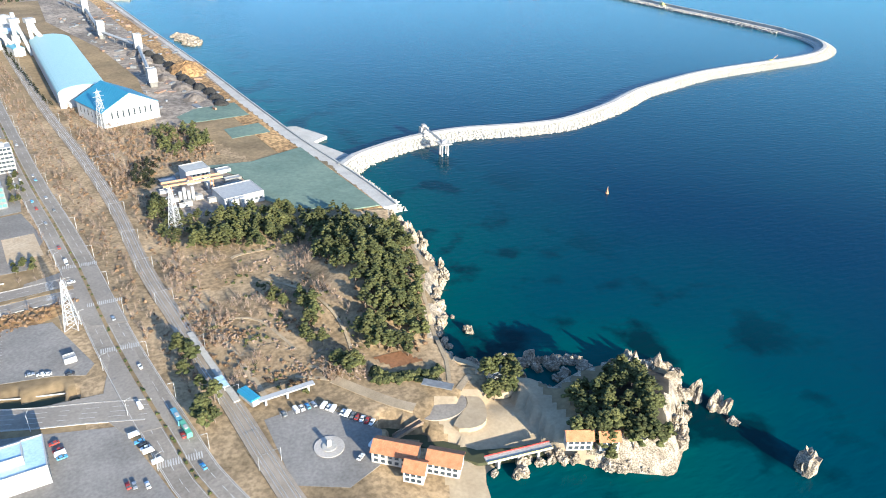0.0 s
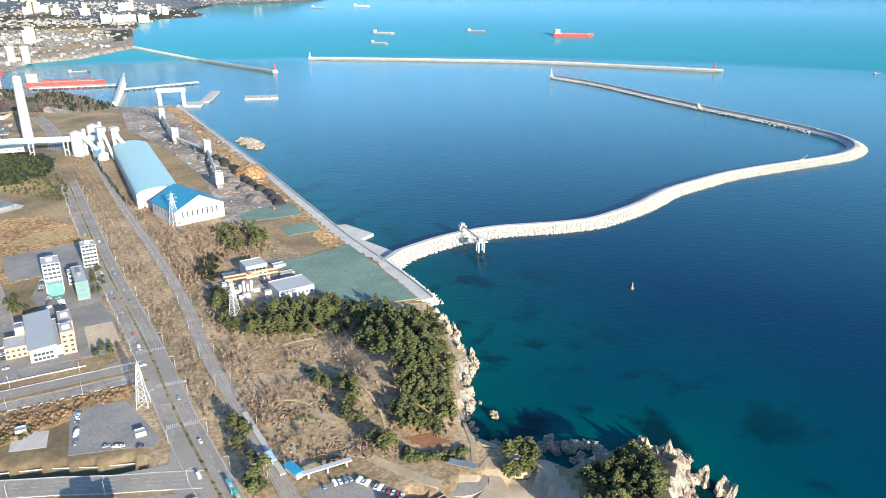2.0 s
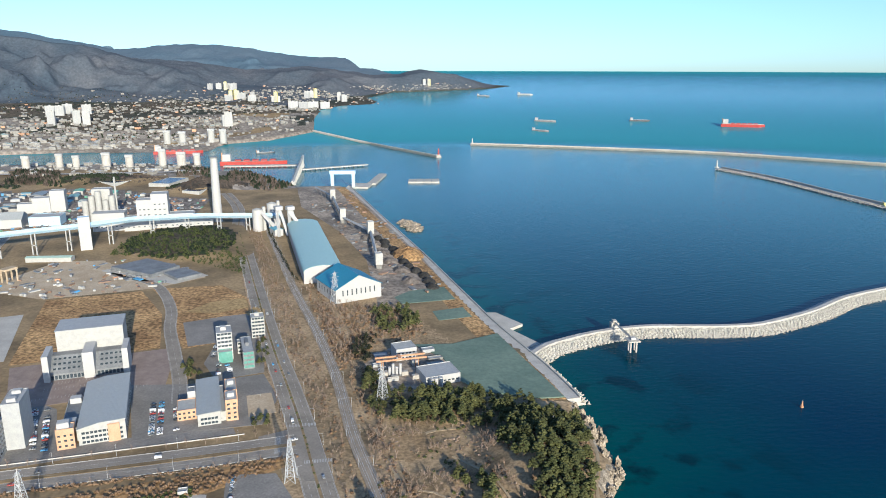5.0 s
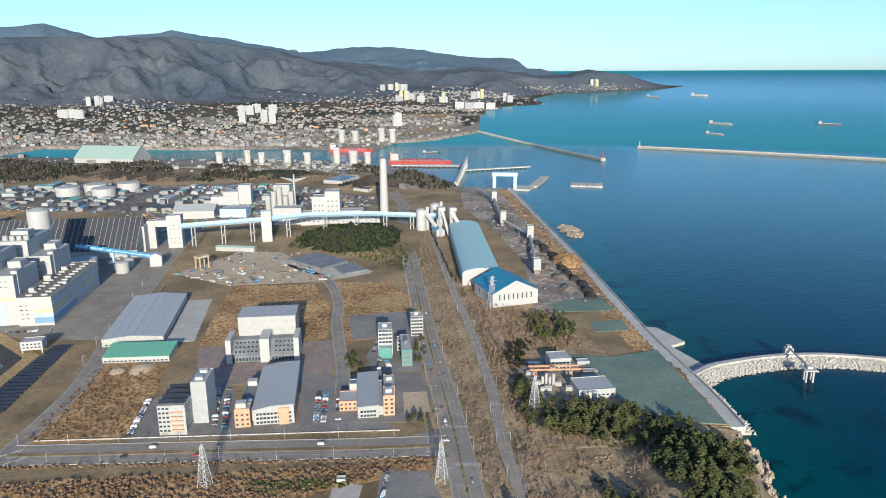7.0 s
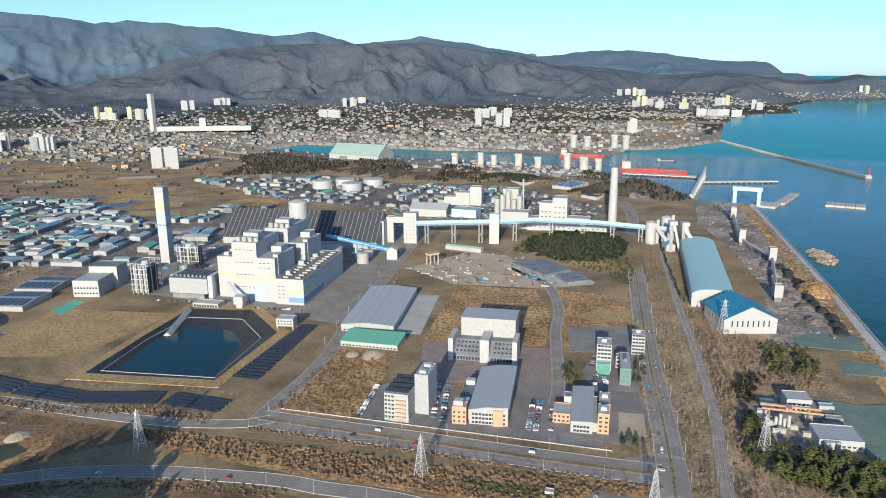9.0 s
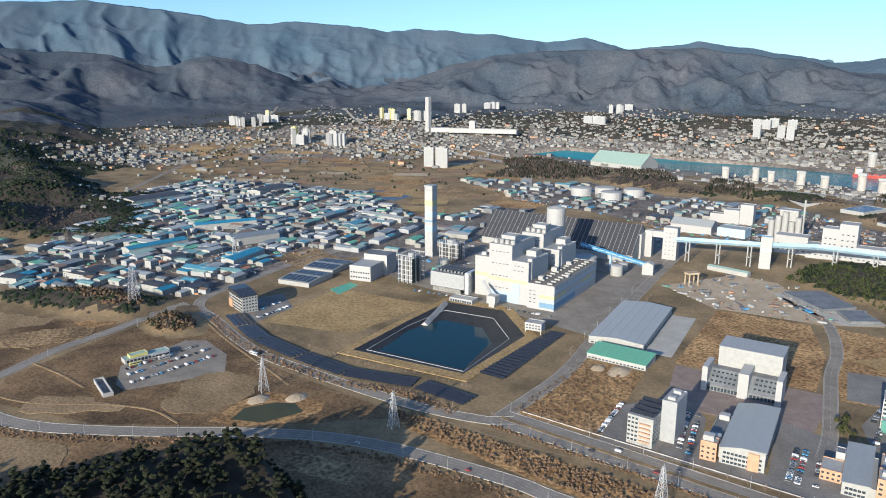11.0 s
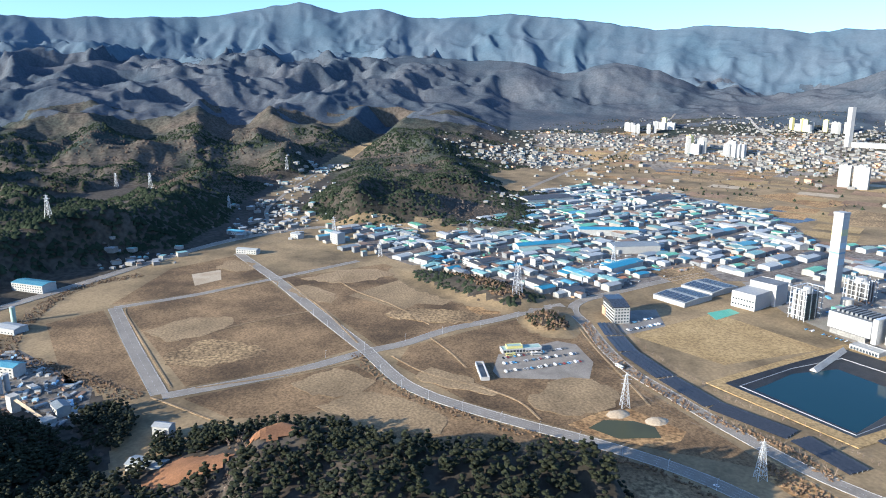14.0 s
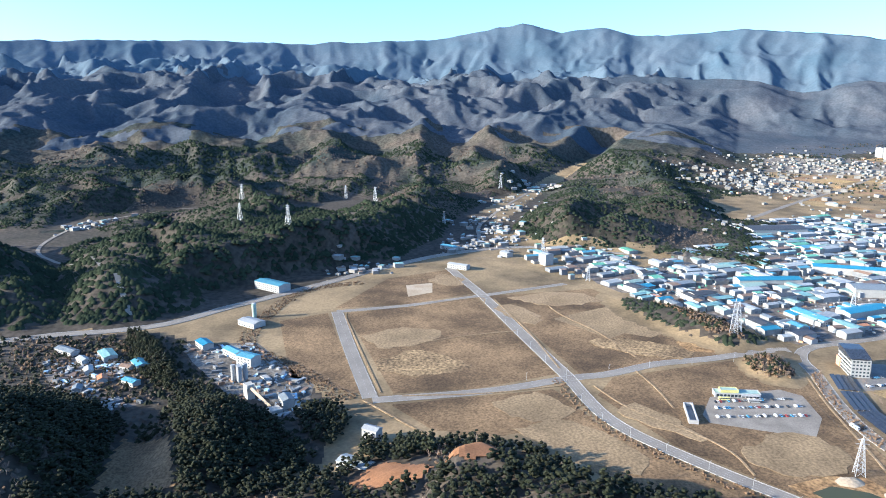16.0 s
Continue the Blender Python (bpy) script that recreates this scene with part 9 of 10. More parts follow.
FAR_CARS = [car_proto("car_white", "white parked car", wheels=False), car_proto("car_white", "white parked car", wheels=False), car_proto("silver", "silver parked car", wheels=False), car_proto("black_paint", "black parked car", wheels=False),
            car_proto("dark_grey", "dark grey parked car", wheels=False), car_proto("blue_paint", "blue parked car", wheels=False), car_proto("red", "red parked car", wheels=False), car_proto("car_white", "white parked delivery van", True, "van", False)]
for c in CARS + FAR_CARS:
    c["label"] = c["label"] + " on asphalt"
cr = random.Random(33)


def park(x, y, rz, z=GROUND + 0.3):
    p = (CARS if math.hypot(x, y) < 420 else FAR_CARS)[min(7, int(cr.random() * 8.3))]
    copy_thing(p, pose(x, y, z, 0, 0, rz + cr.choice((0, 180)) + cr.uniform(-2, 2)))


def bay(a, b, rz, step=2.7, fill_=0.75, z=GROUND + 0.22):
    """A row of parked cars between two places."""
    a, b = Vector(a), Vector(b)
    n = int((b - a).length / step)
    for k in range(n):
        if cr.random() < fill_:
            p = a.lerp(b, (k + 0.5) / n)
            park(p.x, p.y, rz, z)


bay((-228, 492), (-252, 560), 12)
bay((-236, 492), (-262, 562), 12, fill_=0.6)
bay((-296, 472), (-312, 535), 12, fill_=0.85)
bay((-158, 506), (-170, 560), 12)
bay((-152, 507), (-164, 562), 12)
bay((-141, 512), (-150, 550), 12, fill_=0.5)
bay((-128, 612), (-132, 640), 12)
bay((-116, 612), (-124, 634), 12)
bay((-140, 650), (-143, 690), 12, fill_=0.5)
bay((-88, 444), (-85, 402), 78, fill_=0.8)
bay((-72, 396), (-48, 388), 4, fill_=0.3)
bay((-56, 340), (-46, 310), 14, fill_=0.4)
bay((-22, 330), (-12, 306), 14, fill_=0.5)
bay((-34, 300), (-16, 294), 100, fill_=0.6)
bay((44, 318), (62, 320), 100, fill_=0.8)
bay((64, 318), (84, 296), 50, fill_=0.9)
bay((70, 276), (80, 284), 40, fill_=0.5)
bay((-706, 250), (-716, 330), 4, fill_=0.7)
bay((-690, 240), (-698, 335), 4, fill_=0.6)
bay((-670, 240), (-676, 330), 4, fill_=0.6)
bay((-750, 424), (-762, 480), 24, fill_=0.8)
bay((-772, 432), (-786, 486), 24, fill_=0.7)
bay((-560, 668), (-500, 682), 100, fill_=0.5)
bay((-700, 640), (-650, 655), 100, fill_=0.5)
for line, d in ((hwy_line, 5), (hwy_line, -5), (cross_line, 6), (cross_line, -6), (south_line, 3)):
    for x, y in along(line, d, d + 0.5, 60, fr_):
        if -700 < x < 20 and 280 < y < 900 and cr.random() < 0.13:
            i = min(range(len(line)), key=lambda k: (line[k][0] - x) ** 2 + (line[k][1] - y) ** 2)
            a, b = line[max(0, i - 1)], line[min(len(line) - 1, i + 1)]
            park(x, y, math.degrees(math.atan2(b[1] - a[1], b[0] - a[0])))
for p in CARS + FAR_CARS:
    for o in (*p.children_recursive, p):
        bpy.data.objects.remove(o)


def bus(x, y, rz, colour, label):
    t = thing("bus", x, y, GROUND + 0.3, rz, label, "bus")
    part("body", boxes((-5.5, -1.25, 0.4, 5.5, 1.25, 3.2)), M[colour], t)
    part("window_band", boxes((-5.2, -1.3, 1.6, 5.52, 1.3, 2.6)), M["glass"], t)
    part("roof_unit", boxes((-2, -0.8, 3.2, 1, 0.8, 3.5)), M["white"], t)
    for px in (-3.6, 3.6):
        for py in (-1.3, 1.1):
            part("wheel", tube(bmesh.new(), (px, py, 0.45), (px, py + 0.2, 0.45), 0.45, 0.45, 12), M["rubber"], t)


bus(-2, 333, 104, "roof_cyan", "turquoise bus waiting on the coast road")
bus(1, 323, 104, "green_paint", "green bus waiting on the coast road")
bus(-712, 262, 86, "yellow", "yellow bus at the rest area")
bus(-706, 290, 86, "white", "white coach at the rest area")
bus(-650, 362, 10, "car_white", "white coach at the rest area entry")

# crossings painted over the coast road
def zebra(a, b, label, z=GROUND + 0.3):
    a, b = Vector(a), Vector(b)
    u = (b - a).normalized()
    v = Vector((-u.y, u.x)) * 2.2
    bm = bmesh.new()
    for k in range(int((b - a).length / 1.1)):
        p = a + u * k * 1.1
        bm.faces.new([bm.verts.new((q.x, q.y, z)) for q in (p - v, p + u * 0.55 - v, p + u * 0.55 + v, p + v)])
    tagged(obj("zebra_crossing", bm, M["marking"]), label, "road marking", kind="structure")


for a, b in (((-57, 510), (-36, 511)), ((-42, 456), (-22, 457)), ((-35, 404), (-15, 404)), ((-13, 305), (7, 305)), ((-62, 470), (-64, 494))):
    zebra(a, b, "worn white zebra crossing on the coast road")

# parking lines
def bay_lines(a, b, rz, depth, step, label, z=GROUND + 0.23):
    bm = bmesh.new()
    a, b = Vector(a), Vector(b)
    d = Vector((math.cos(radians(rz)), math.sin(radians(rz)))) * depth
    n = int((b - a).length / step)
    u = (b - a).normalized() * 0.1
    for k in range(n + 1):
        p = a.lerp(b, k / n)
        vs = [bm.verts.new((q.x, q.y, z)) for q in (p - u, p + u, p + u + d, p - u + d)]
        bm.faces.new(vs)
    tagged(obj("bay_lines", bm, M["marking"]), label, "road marking", kind="structure")


for a, b, rz in (((-230, 490), (-256, 566), 12), ((-300, 470), (-316, 538), 12), ((-160, 504), (-173, 562), 12), ((-270, 600), (-215, 612), -78), ((-290, 572), (-185, 596), 102), ((-268, 608), (-214, 620), 102), ((-90, 444), (-87, 402), 4), ((44, 316), (62, 318), 90), ((62, 316), (82, 294), 40)):
    bay_lines(a, b, rz, 5, 2.7, "white painted parking bay lines")

# ---- pylons and wires ----
def pylon(x, y, h, rz=10, z=GROUND, label="pale lattice steel power pylon"):
    t = thing("power_pylon", x, y, z, rz, label, "pylon", "power pylons")
    b, w = h * 0.11, h * 0.022
    for sx in (-1, 1):
        for sy in (-1, 1):
            bm = bmesh.new()
            tube(bm, (sx * b, sy * b, 0), (sx * w, sy * w, h * 0.92), 0.28, 0.16, 4)
            part("leg", bm, M["steel"], t)
    n = 8
    bm = bmesh.new()
    for k in range(n):
        z0, z1 = h * 0.92 * (k / n) ** 0.85, h * 0.92 * ((k + 1) / n) ** 0.85
        r0, r1 = b + (w - b) * z0 / (h * 0.92), b + (w - b) * z1 / (h * 0.92)
        for (ax, ay), (bx, by) in (((-1, -1), (1, -1)), ((1, -1), (1, 1)), ((1, 1), (-1, 1)), ((-1, 1), (-1, -1))):
            tube(bm, (ax * r0, ay * r0, z0), (bx * r1, by * r1, z1), 0.13, 0.13, 3)
            tube(bm, (bx * r0, by * r0, z0), (ax * r1, ay * r1, z1), 0.13, 0.13, 3)
            tube(bm, (ax * r1, ay * r1, z1), (bx * r1, by * r1, z1), 0.12, 0.12, 3)
    tagged(part("bracing", bm, M["steel"], t), kind="stuff")
    for k, zz in enumerate((0.68, 0.79, 0.9)):
        bm = bmesh.new()
        arm = h * (0.13, 0.15, 0.12)[k]
        for sx in (-1, 1):
            tube(bm, (0, 0, h * zz), (sx * arm, 0, h * zz - 0.2), 0.3, 0.08, 4)
            tube(bm, (0, 0, h * zz + 1.4), (sx * arm, 0, h * zz - 0.1), 0.12, 0.08, 3)
        part("cross_arm", bm, M["steel"], t)
    part("peak", tube(bmesh.new(), (0, 0, h * 0.9), (0, 0, h), 0.4, 0.1, 4), M["steel"], t)
    return t


LINE = [(-49, 434, 33), (-208, 412, 34), (-425, 360, 34), (-564, 321, 35), (-901, 343, 42)]
for x, y, h in LINE:
    pylon(x, y, h, 80, ground_z(x, y))
pylon(16, 542, 34, 40)
pylon(-29, 802, 40, 30)
for x, y, h in ((-1411, 146, 36), (-895, 336, 46), (-1203, 202, 30), (-1700, -60, 34), (-1040, 560, 36), (-1290, -330, 40), (-1480, -480, 40), (-1750, -560, 42), (-1900, -250, 42), (-2200, -380, 44), (-2300, 100, 44)):
    pylon(x, y, h, 70, ground_z(x, y), "pale lattice power pylon on the hills")
for k, (p, q) in enumerate(zip(LINE, LINE[1:])):
    for side in (-4.4, 4.4):
        w = thing("power_line", 0, 0, 0, 0, "thin grey power line between pylons", "power line", "power lines")
        bm = bmesh.new()
        a, b = Vector((p[0], p[1] + side, ground_z(p[0], p[1]) + p[2] * 0.78)), Vector((q[0], q[1] + side, ground_z(q[0], q[1]) + q[2] * 0.78))
        pts = [a.lerp(b, i / 12) - Vector((0, 0, 26 * (i / 12) * (1 - i / 12))) for i in range(13)]
        rings = [[bm.verts.new(u + Vector(d_) * 0.06) for d_ in ((0, 0, 1), (0, 0.87, -0.5), (0, -0.87, -0.5))] for u in pts]
        for u, v in zip(rings, rings[1:]):
            for i in range(3):
                bm.faces.new((u[i], u[(i + 1) % 3], v[(i + 1) % 3], v[i]))
        part("cable", bm, M["dark_steel"], w)


# ---- lamps and masts ----
def lamp_proto():
    t = thing("street_lamp", 0, -5000, 0, 0, "slim grey street lamp with one arm", "street lamp", "street lamps")
    part("pole", tube(bmesh.new(), (0, 0, 0), (0, 0, 9.5), 0.13, 0.08, 6), M["steel"], t)
    arm = part("arm", tube(bmesh.new(), (0, 0, 9.4), (2.4, 0, 9.9), 0.07, 0.05, 5), M["steel"], t)
    part("head", boxes((1.9, -0.2, 9.75, 2.9, 0.2, 9.95)), M["offwhite"], arm)
    return t


def mast_proto():
    t = thing("catenary_mast", 0, -5000, 0, 0, "grey steel railway catenary portal", "mast", "catenary masts")
    for x in (-5.2, 5.2):
        part("post", tube(bmesh.new(), (x, 0, 0), (x, 0, 8.2), 0.13, 0.1, 6), M["grey"], t)
    part("beam", boxes((-5.3, -0.07, 7.9, 5.3, 0.07, 8.05)), M["dark_grey"], t)
    return t


lp, mp_ = lamp_proto(), mast_proto()
for line, d, step, turn in ((hwy_line, 11.5, 38, 180), (hwy_line, -11.5, 38, 0), (cross_line, 16, 36, 180), (cross_line, -16, 36, 0), (south_line, 8.8, 34, 180), (smooth_line([(-766, 111), (-935, 65), (-1104, 21)]), 9, 45, 180), (smooth_line([(-728, 20), (-766, 111), (-823, 350)]), 8, 42, 0), (smooth_line([(-389, 555), (-427, 676), (-474, 845)]), 9, 40, 180)):
    run = 0.0
    L, last = offset_line(line, d), None
    for i in range(1, len(L)):
        run += math.hypot(L[i][0] - L[i - 1][0], L[i][1] - L[i - 1][1])
        if run > step and L[i][1] < 1000:
            run = 0
            dirn = math.degrees(math.atan2(line[i][1] - line[i - 1][1], line[i][0] - line[i - 1][0]))
            copy_thing(lp, pose(L[i][0], L[i][1], GROUND, 0, 0, dirn + (-90 if d > 0 else 90)))
run = 0.0
for i in range(1, len(rail_line)):
    run += math.hypot(rail_line[i][0] - rail_line[i - 1][0], rail_line[i][1] - rail_line[i - 1][1])
    if run > 45:
        run = 0
        copy_thing(mp_, pose(rail_line[i][0], rail_line[i][1], GROUND + 0.3, 0, 0, math.degrees(math.atan2(rail_line[i][1] - rail_line[i - 1][1], rail_line[i][0] - rail_line[i - 1][0])) - 90))
for p in (lp, mp_):
    for o in (*p.children_recursive, p):
        bpy.data.objects.remove(o)

# ---- on the water ----
b = thing("buoy", 364, 508, 0, 0, "small orange navigation buoy", "buoy")
part("float", tube(bmesh.new(), (0, 0, -0.5), (0, 0, 1.2), 1.6, 1.4, 14), M["orange"], b)
part("tower", tube(bmesh.new(), (0, 0, 1.2), (0, 0, 5.4), 0.9, 0.35, 8), M["orange"], b)
part("lantern", tube(bmesh.new(), (0, 0, 5.4), (0, 0, 6.4), 0.3, 0.3, 8), M["offwhite"], b)
w = thing("wave_station", 268, 682, 0, 0, "concrete observation tower with a footbridge on the breakwater", "tower")
for x, y in ((-3, -44), (3, -44), (-3, -38), (3, -38)):
    part("pile", tube(bmesh.new(), (x, y, -3), (x, y, 11.5), 0.9, 0.9, 10), M["concrete"], w)
part("deck", boxes((-6, -47, 11.5, 6, -35, 12.6)), M["pale_concrete"], w)
part("cabin", boxes((-2.4, -43, 12.6, 2.4, -39, 15)), M["white"], w)
bm = bmesh.new()
tube(bm, (0, -35, 12.6), (-2, 4, 13.5), 1.4, 1.4, 4)
part("footbridge", bm, M["pale_concrete"], w)
part("stair_tower", boxes((-6, 3, 4, 2, 10, 13.5), (-4, 4, 13.5, 0, 9, 16)), M["pale_concrete"], w)
barge = thing("barge", 162, 1728, 0, -6, "flat pale caisson barge afloat", "barge")
for k in range(4):
    part("section", boxes((-38 + k * 19, -22, -1, -20 + k * 19, 22, 4)), M["pale_concrete"], barge)


def ship(x, y, rz, L, hull, label, deck="offwhite"):
    t = thing("cargo_ship", 0, 0, 0, 0, label, "ship", "ships")
    bmw = L * 0.08
    bm = extrude_poly([(-L / 2, -bmw * 0.8), (L * 0.36, -bmw), (L / 2, 0), (L * 0.36, bmw), (-L / 2, bmw * 0.8)], -2, L * 0.06)
    part("hull", bm, M[hull], t)
    part("deck", extrude_poly([(-L * 0.48, -bmw * 0.7), (L * 0.35, -bmw * 0.85), (L * 0.47, 0), (L * 0.35, bmw * 0.85), (-L * 0.48, bmw * 0.7)], L * 0.06, L * 0.068), M[deck], t)
    part("bridge_house", boxes((-L * 0.46, -bmw * 0.7, L * 0.068, -L * 0.34, bmw * 0.7, L * 0.17)), M["white"], t)
    part("funnel", boxes((-L * 0.48, -bmw * 0.25, L * 0.068, -L * 0.465, bmw * 0.25, L * 0.19)), M["orange"], t)
    for k in range(5):
        part("hatch", boxes((-L * 0.28 + k * L * 0.13, -bmw * 0.6, L * 0.068, -L * 0.19 + k * L * 0.13, bmw * 0.6, L * 0.085)), M["red" if hull == "red" else "grey"], t)
    X, Y, Z_, k = warp(np.array([float(x)]), np.array([float(y)]), np.array([0.0]))
    t.matrix_basis = Matrix.LocRotScale((X[0], Y[0], Z_[0]), Euler((0, 0, radians(rz))), (k[0],) * 3)
    return t


ship(1780, 3170, -25, 190, "red", "red hulled cargo ship at anchor")
ship(945, 3560, -30, 110, "dark_grey", "dark cargo ship at anchor")
ship(788, 3040, -40, 80, "dark_grey", "small dark cargo ship at anchor")
ship(1431, 3540, -20, 100, "dark_steel", "dark tanker at anchor")
ship(2050, 1560, 10, 60, "dark_steel", "dark working boat offshore", "orange")
ship(1960, 1640, 10, 36, "dark_steel", "small dark boat offshore")
ship(1600, 6800, -30, 150, "offwhite", "pale ship far offshore")
ship(1153, 6540, -30, 120, "dark_grey", "dark ship far offshore")
ship(-290, 2088, 1, 185, "red", "red bulk carrier at the ore quay", "dark_grey")
ship(-290, 2360, 20, 60, "dark_steel", "dark freighter in the basin")
ship(-565, 2385, 8, 150, "red", "long red freighter by the silos", "dark_grey")
for x, y, rz, L, w_, lab in ((-255, 2035, 1, 220, 26, "dark ore quay on piles"), (-62, 1985, 24, 200, 14, "pale quay arm with a small light"), (-340, 2690, -6, 280, 20, "long grey naval quay")):
    t = thing("quay", x, y, 0, rz, lab, "quay", "quays")
    part("deck", boxes((-L / 2, -w_ / 2, 3, L / 2, w_ / 2, 5.5)), M["concrete"], t)
    for k in range(int(L / 14)):
        part("pile", boxes((-L / 2 + 4 + k * 14, -w_ / 2 + 1, -3, -L / 2 + 6 + k * 14, w_ / 2 - 1, 3)), M["dark_concrete"], t)
t = thing("naval_ship", -300, 2712, 0, -6, "grey naval ship at its quay", "ship")
part("hull", extrude_poly([(-70, -7), (50, -8), (76, 0), (50, 8), (-70, 7)], -1, 8), M["grey"], t)
part("superstructure", boxes((-20, -5, 8, 30, 5, 17), (0, -3, 17, 14, 3, 26)), M["grey"], t)
t = thing("unloader_portal", -34, 1652, 4, -4, "tall pale blue lock portal frame by the basin", "portal")
for x in (-26, 22):
    part("leg", boxes((x, -6, 0, x + 7, 6, 34)), M["pale_blue"], t)
part("beam", boxes((-28, -7, 30, 31, 7, 38)), M["pale_blue"], t)
t = thing("basin_mole", 12, 1690, 0, -12, "pale concrete mole beside the basin", "quay")
part("deck", boxes((-28, -44, -3, 22, 10, 4)), M["concrete"], t)
part("arm", boxes((10, 10, -3, 30, 165, 4.5)), M["pale_concrete"], t)
t = thing("ship_loader", -148, 1800, 5, 0, "pale inclined ship loader gallery", "conveyor")
part("gallery", tube(bmesh.new(), (0, -140, 10), (0, 230, 26), 4, 4, 4), M["offwhite"], t)
for k in range(9):
    part("trestle", boxes((-3, -130 + k * 42, -5, 3, -127 + k * 42, 8 + k * 1.8)), M["offwhite"], t)


def lighthouse(x, y, colour, h, label):
    t = thing("lighthouse", 0, 0, 0, 0, label, "lighthouse", "harbour lights")
    part("base", tube(bmesh.new(), (0, 0, 0), (0, 0, 3), h * 0.35, h * 0.35, 16), M["pale_concrete"], t)
    tower = part("tower", tube(bmesh.new(), (0, 0, 3), (0, 0, h), h * 0.16, h * 0.11, 14), M[colour], t)
    part("lantern", tube(bmesh.new(), (0, 0, h), (0, 0, h * 1.2), h * 0.09, h * 0.07, 10), M[colour], tower)
    X, Y, Z_, k = warp(np.array([float(x)]), np.array([float(y)]), np.array([6.0]))
    t.matrix_basis = Matrix.LocRotScale((X[0], Y[0], Z_[0]), Euler(), (k[0],) * 3)


lighthouse(1520, 1832, "red", 18, "red lighthouse on the breakwater end")
lighthouse(408, 2522, "offwhite", 16, "white lighthouse on the breakwater end")
lighthouse(970, 1838, "white", 18, "white lighthouse on the breakwater arm")
lighthouse(250, 2194, "red", 18, "red lighthouse on the jetty end")
for x, y, rz, lab in ((871, 824, 12, "yellow crane barge beside the breakwater"), (1050, 1300, 80, "orange excavator on the breakwater arm")):
    t = thing("work_crane", x, y + 2, 3.6, rz, lab, "crane", "breakwater machines")
    part("base", boxes((-9, -3, 0, 9, 3, 2.6)), M["yellow"], t)
    part("cab", boxes((-4, -2, 2.6, 2, 2, 6)), M["yellow"], t)
    part("boom", tube(bmesh.new(), (0, 0, 5), (13, 0, 11), 0.6, 0.3, 5), M["orange"], t)

# ---- heaps and yards ----
def heap(x, y, r, h, material, label):
    bm = bmesh.new()
    n = 14
    rings = [(1.0, 0.0), (0.75, 0.45), (0.4, 0.85), (0.08, 1.0)]
    prev = None
    for q, hh in rings:
        row = [bm.verts.new((r * q * math.cos(k * math.tau / n) * cr.uniform(0.9, 1.1), r * 0.7 * q * math.sin(k * math.tau / n) * cr.uniform(0.9, 1.1), h * hh * cr.uniform(0.9, 1.1))) for k in range(n)]
        if prev:
            for k in range(n):
                bm.faces.new((prev[k], prev[(k + 1) % n], row[(k + 1) % n], row[k]))
        prev = row
    bm.faces.new(prev)
    o = obj("spoil_mound", bm, M[material])
    o.matrix_world = pose(x, y, GROUND, 0, 0, 100)
    return tagged(o, label, "heap", "heaps in the yard")


for k in range(12):
    heap(92 - k * 5.5 + cr.uniform(-4, 4), 850 + k * 24, 12, 6, "coal", "dark heap of coal in the yard")
for k in range(6):
    heap(62 - k * 9 + cr.uniform(-4, 4), 880 + k * 48, 17, 6, "gravel_dark", "brown heap of tipped ground in the yard")
heap(70, 1010, 34, 12, "brown_field", "large brown soil heap in the yard")
heap(-530, 334, 12, 2.5, "pale_soil", "reddish sand bank beside the pool")
heap(-552, 308, 12, 2.5, "pale_soil", "reddish sand bank beside the pool")
heap(-352, 596, 16, 3, "pale_soil", "pale heap of tipped sand")
heap(-372, 588, 10, 2.5, "pale_soil", "pale heap of tipped sand")
patch("sheet_cover", [(48, 790), (112, 800), (104, 850), (60, 838), (40, 815)], GROUND + 0.35, M["netting"], "green sheeting over bare ground", "covered plot")
patch("sheet_cover", [(84, 730), (122, 738), (116, 770), (80, 760)], GROUND + 0.3, M["netting"], "green sheeting over bare ground", "covered plot")
patch("dark_net_roof", [(-333, 977), (-296, 1016), (-242, 972), (-269, 932)], GROUND + 5.0, M["dark_grey"], "dark netting roof over a site yard", "canopy", 4.6)
patch("dark_net_roof", [(-256, 944), (-235, 965), (-206, 935), (-231, 912)], GROUND + 4.0, M["dark_grey"], "dark netting roof over a site yard", "canopy", 3.6)
t = thing("long_shed", -464, 1030, GROUND, -2, "long low pale green sheet shed", "shed")
gable_block(t, 62, 12, 6, 7.5, "offwhite", "roof_mint", 0.4, "x")
t = thing("portal_crane", -443, 935, GROUND, 60, "cream portal crane in the works yard", "crane")
for x in (-7, 7):
    for y in (-5, 5):
        part("leg", boxes((x - 0.7, y - 0.7, 0, x + 0.7, y + 0.7, 16)), M["pale_soil"], t)
part("girder", boxes((-9, -5.6, 16, 9, 5.6, 18.5)), M["pale_soil"], t)

# ---- batching plant and valley buildings ----
for k, (x, y) in enumerate(((-742, -258), (-742, -252), (-746, -246), (-738, -250))):
    t = thing("cement_silo", x, y, GROUND, 0, "tall grey cement silo of the batching plant", "silo", "cement silos")
    part("shell", tube(bmesh.new(), (0, 0, 4), (0, 0, 21), 2.6, 2.6, 14), M["grey"], t)
    part("cone", tube(bmesh.new(), (0, 0, 1), (0, 0, 4), 0.6, 2.6, 14), M["grey"], t)
t = thing("batching_tower", -700, -228, GROUND, 40, "cream batching tower with an inclined belt", "works")
part("tower", boxes((-5, -4, 0, 5, 4, 17)), M["pale_concrete"], t)
part("belt", tube(bmesh.new(), (4, 0, 14), (46, 6, 2), 2.0, 2.0, 4), M["pale_soil"], t)
part("hopper", boxes((42, 0, 0, 54, 12, 5)), M["pale_concrete"], t)
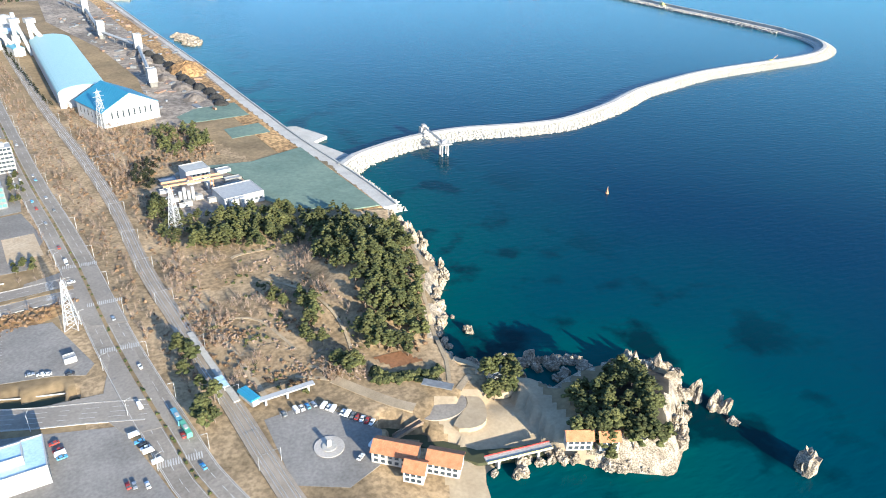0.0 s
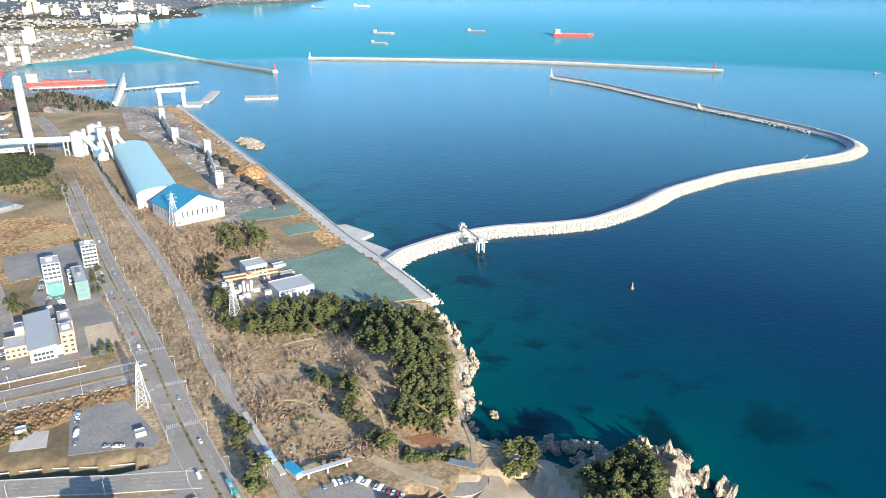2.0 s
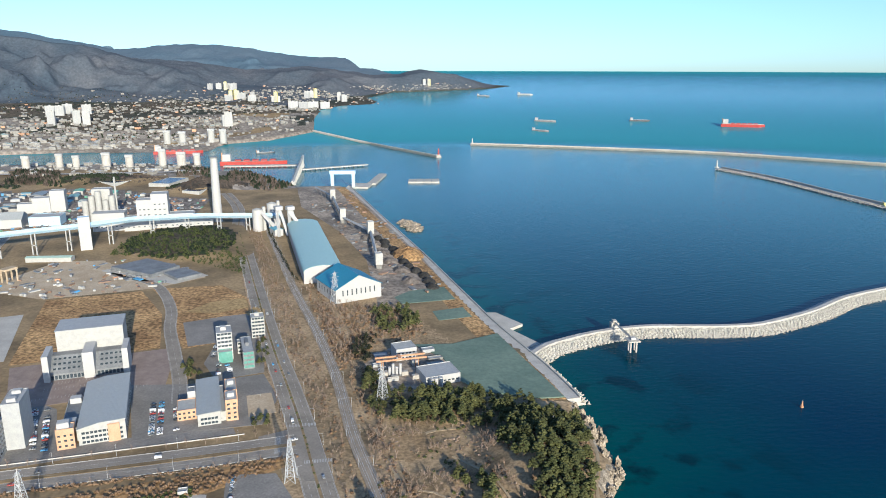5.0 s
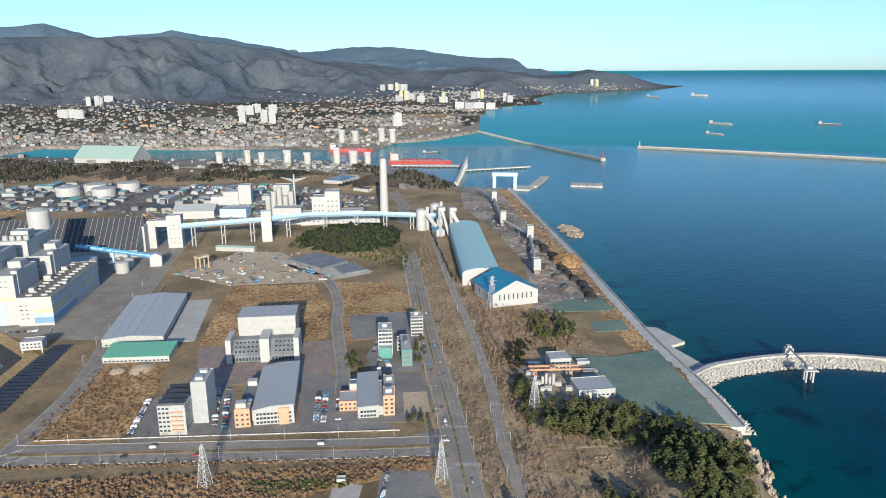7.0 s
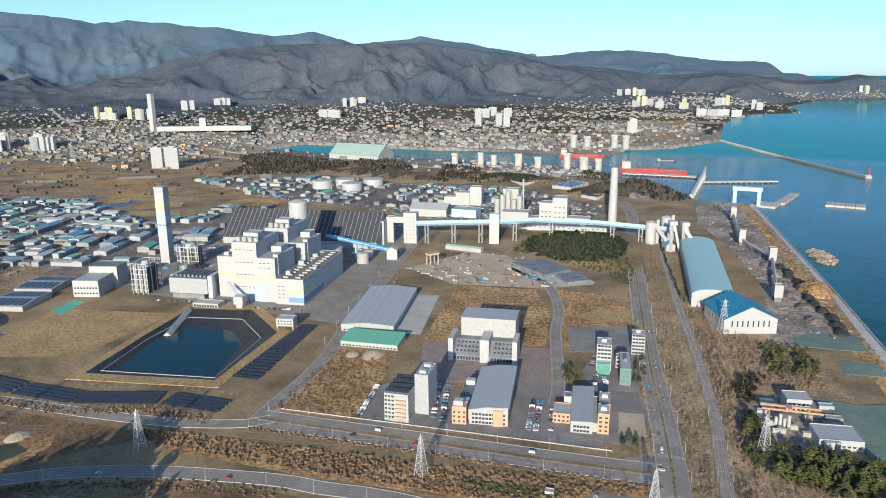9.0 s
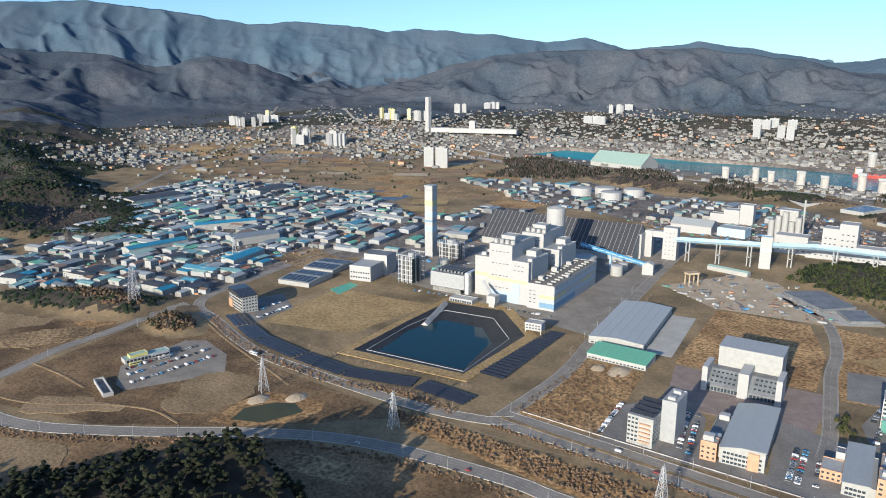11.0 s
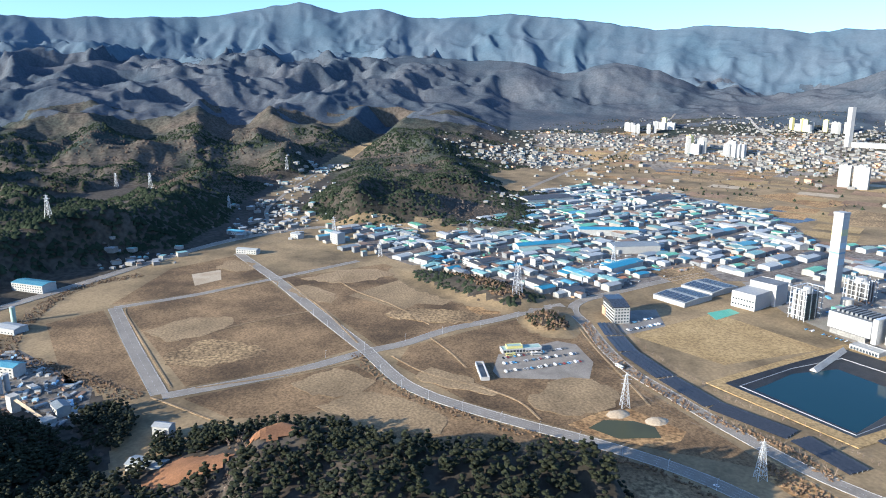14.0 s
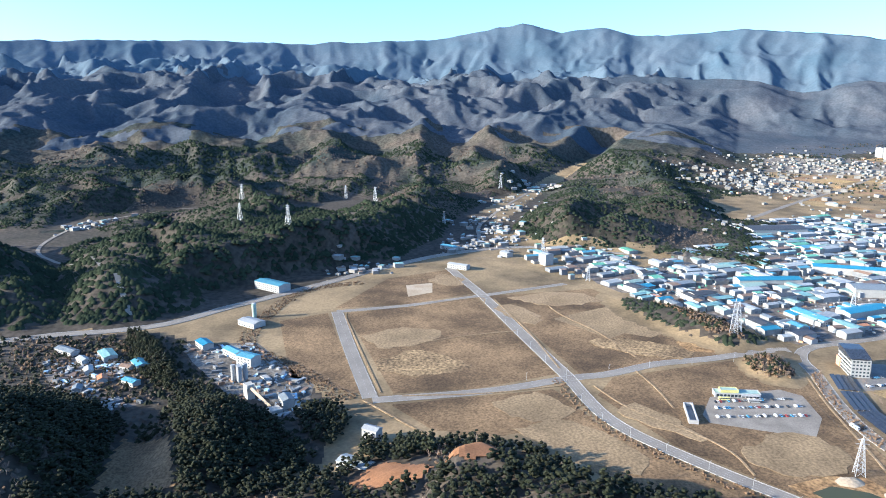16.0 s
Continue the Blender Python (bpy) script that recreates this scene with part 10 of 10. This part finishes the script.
for x, y, rz, w, d, h, roof, lab in ((-1140, -352, 55, 60, 24, 12, "roof_cyan", "pale works hall with sky blue roof"), (-795, -272, 60, 24, 16, 12, "roof_cyan", "blue roofed shed at the batching plant"), (-945, -318, 55, 34, 20, 7, "roof_grey", "low grey shed on a bare plot"),
                                     (-860, -345, 40, 26, 14, 7, "roof_blue", "small shed with a blue roof"), (-560, -112, 62, 30, 14, 6, "roof_white", "low white shed beside the woods"), (-745, -412, 30, 14, 10, 5, "roof_orange", "small house with a red roof"),
                                     (-820, -450, 40, 30, 16, 6, "roof_teal", "greenish shed in the village"), (-832, -510, 60, 34, 12, 5, "roof_slate", "long grey shed in the village"), (-800, -466, 50, 18, 10, 5, "roof_white", "small white house in the village"), (-770, -440, 30, 16, 9, 5, "roof_white", "small pale house in the village"), (-735, -380, 60, 20, 10, 5, "roof_cyan", "low blue shed in the village"), (-720, -425, 20, 14, 9, 4, "roof_slate", "small grey house in the village"), (-775, -402, 70, 15, 9, 5, "roof_rust", "small brown house in the village"), (-612, -98, 62, 16, 10, 12, "roof_grey", "pale mixing house beside the woods"), (-830, -300, 48, 30, 12, 8, "roof_cyan", "blue roofed shed in the dusty yard"), (-690, -195, 30, 18, 12, 9, "roof_slate", "grey crusher house in the dusty yard"), (-790, -395, 40, 24, 14, 6, "roof_cyan", "blue roofed shed in the village"), (-1290, -40, 60, 40, 14, 8, "roof_white", "pale buildings at the estate road end"),
                                     (-1330, 130, 30, 22, 18, 20, "roof_grey", "cream apartment house at the estate edge"), (-1400, 60, 30, 26, 14, 8, "roof_white", "white hall beside the main road"), (-1460, -60, 50, 40, 16, 7, "roof_cyan", "roadside halls with blue roofs")):
    t = thing("valley_building", x, y, max(GROUND, ground_z(x, y)), rz, lab, "building", "buildings in the valley")
    gable_block(t, w, d, h, h + 1.8, "offwhite", roof, 0.5, "x")
    windows(t, 1, 0, w - 1, 0, 1.4, max(3, int(w / 5)), max(1, int(h / 4)), 3.6, 2.2, 1.4)
t = thing("water_tower", -979, -305, GROUND, 0, "slim green and white standing tank", "tank")
part("shell", tube(bmesh.new(), (0, 0, 0), (0, 0, 21), 3.2, 3.2, 16), M["roof_mint"], t)
part("cap", tube(bmesh.new(), (0, 0, 21), (0, 0, 22), 3.3, 0.5, 16), M["white"], t)
t = thing("blue_roof_clinic", -78, 308, GROUND, 8, "white building with pale blue flat roof terraces", "building")
flat_block(t, 0, 0, 24, 22, 0, 10, "white", "pale_blue")
flat_block(t, 6, 6, 16, 16, 9.2, 14, "white", "pale_blue", "upper_wall")
windows(t, 24, 1, 24, 21, 1.5, 6, 2, 3.8, 2, 1.6)
for x, y, rz in ((-52, 398, 14), (-120, 424, 8)):
    t = thing("small_kiosk", x, y, GROUND, rz, "small white flat-roofed kiosk", "kiosk", "kiosks")
    flat_block(t, 0, 0, 6, 5, 0, 3.4, "white", "offwhite")
for x, y in ((-95, 565), (-72, 537)):
    t = thing("football_goal", x + 8, y - 1, GROUND + 0.2, 12, "small white football goal", "goal", "football goals")
    part("frame", boxes((-2, -0.06, 0, -1.88, 0.06, 2), (1.88, -0.06, 0, 2, 0.06, 2), (-2, -0.06, 1.9, 2, 0.06, 2)), M["white"], t)
gate = thing("road_gantry", -30, 700, GROUND, 14, "thin steel gantry over the railway crossing", "gantry")
part("post", boxes((-9, -0.2, 0, -8.6, 0.2, 7), (8.6, -0.2, 0, 9, 0.2, 7)), M["dark_grey"], gate)
part("beam", boxes((-9, -0.12, 7, 9, 0.12, 7.2)), M["dark_grey"], gate)
fence = thing("roadside_fence", 0, 0, 0, 0, "long pale roadside barrier beside the dual road", "fence")
for x0 in range(-365, -100, 12):
    yy = 455 + (x0 + 365) * 0.155
    bm = boxes((0, 0, 0, 12.0, 0.2, 0.9))
    bmesh.ops.transform(bm, matrix=pose(x0, yy + 3, GROUND, 0, 0, 8.8), verts=bm.verts)
    part("panel", bm, M["concrete"], fence)
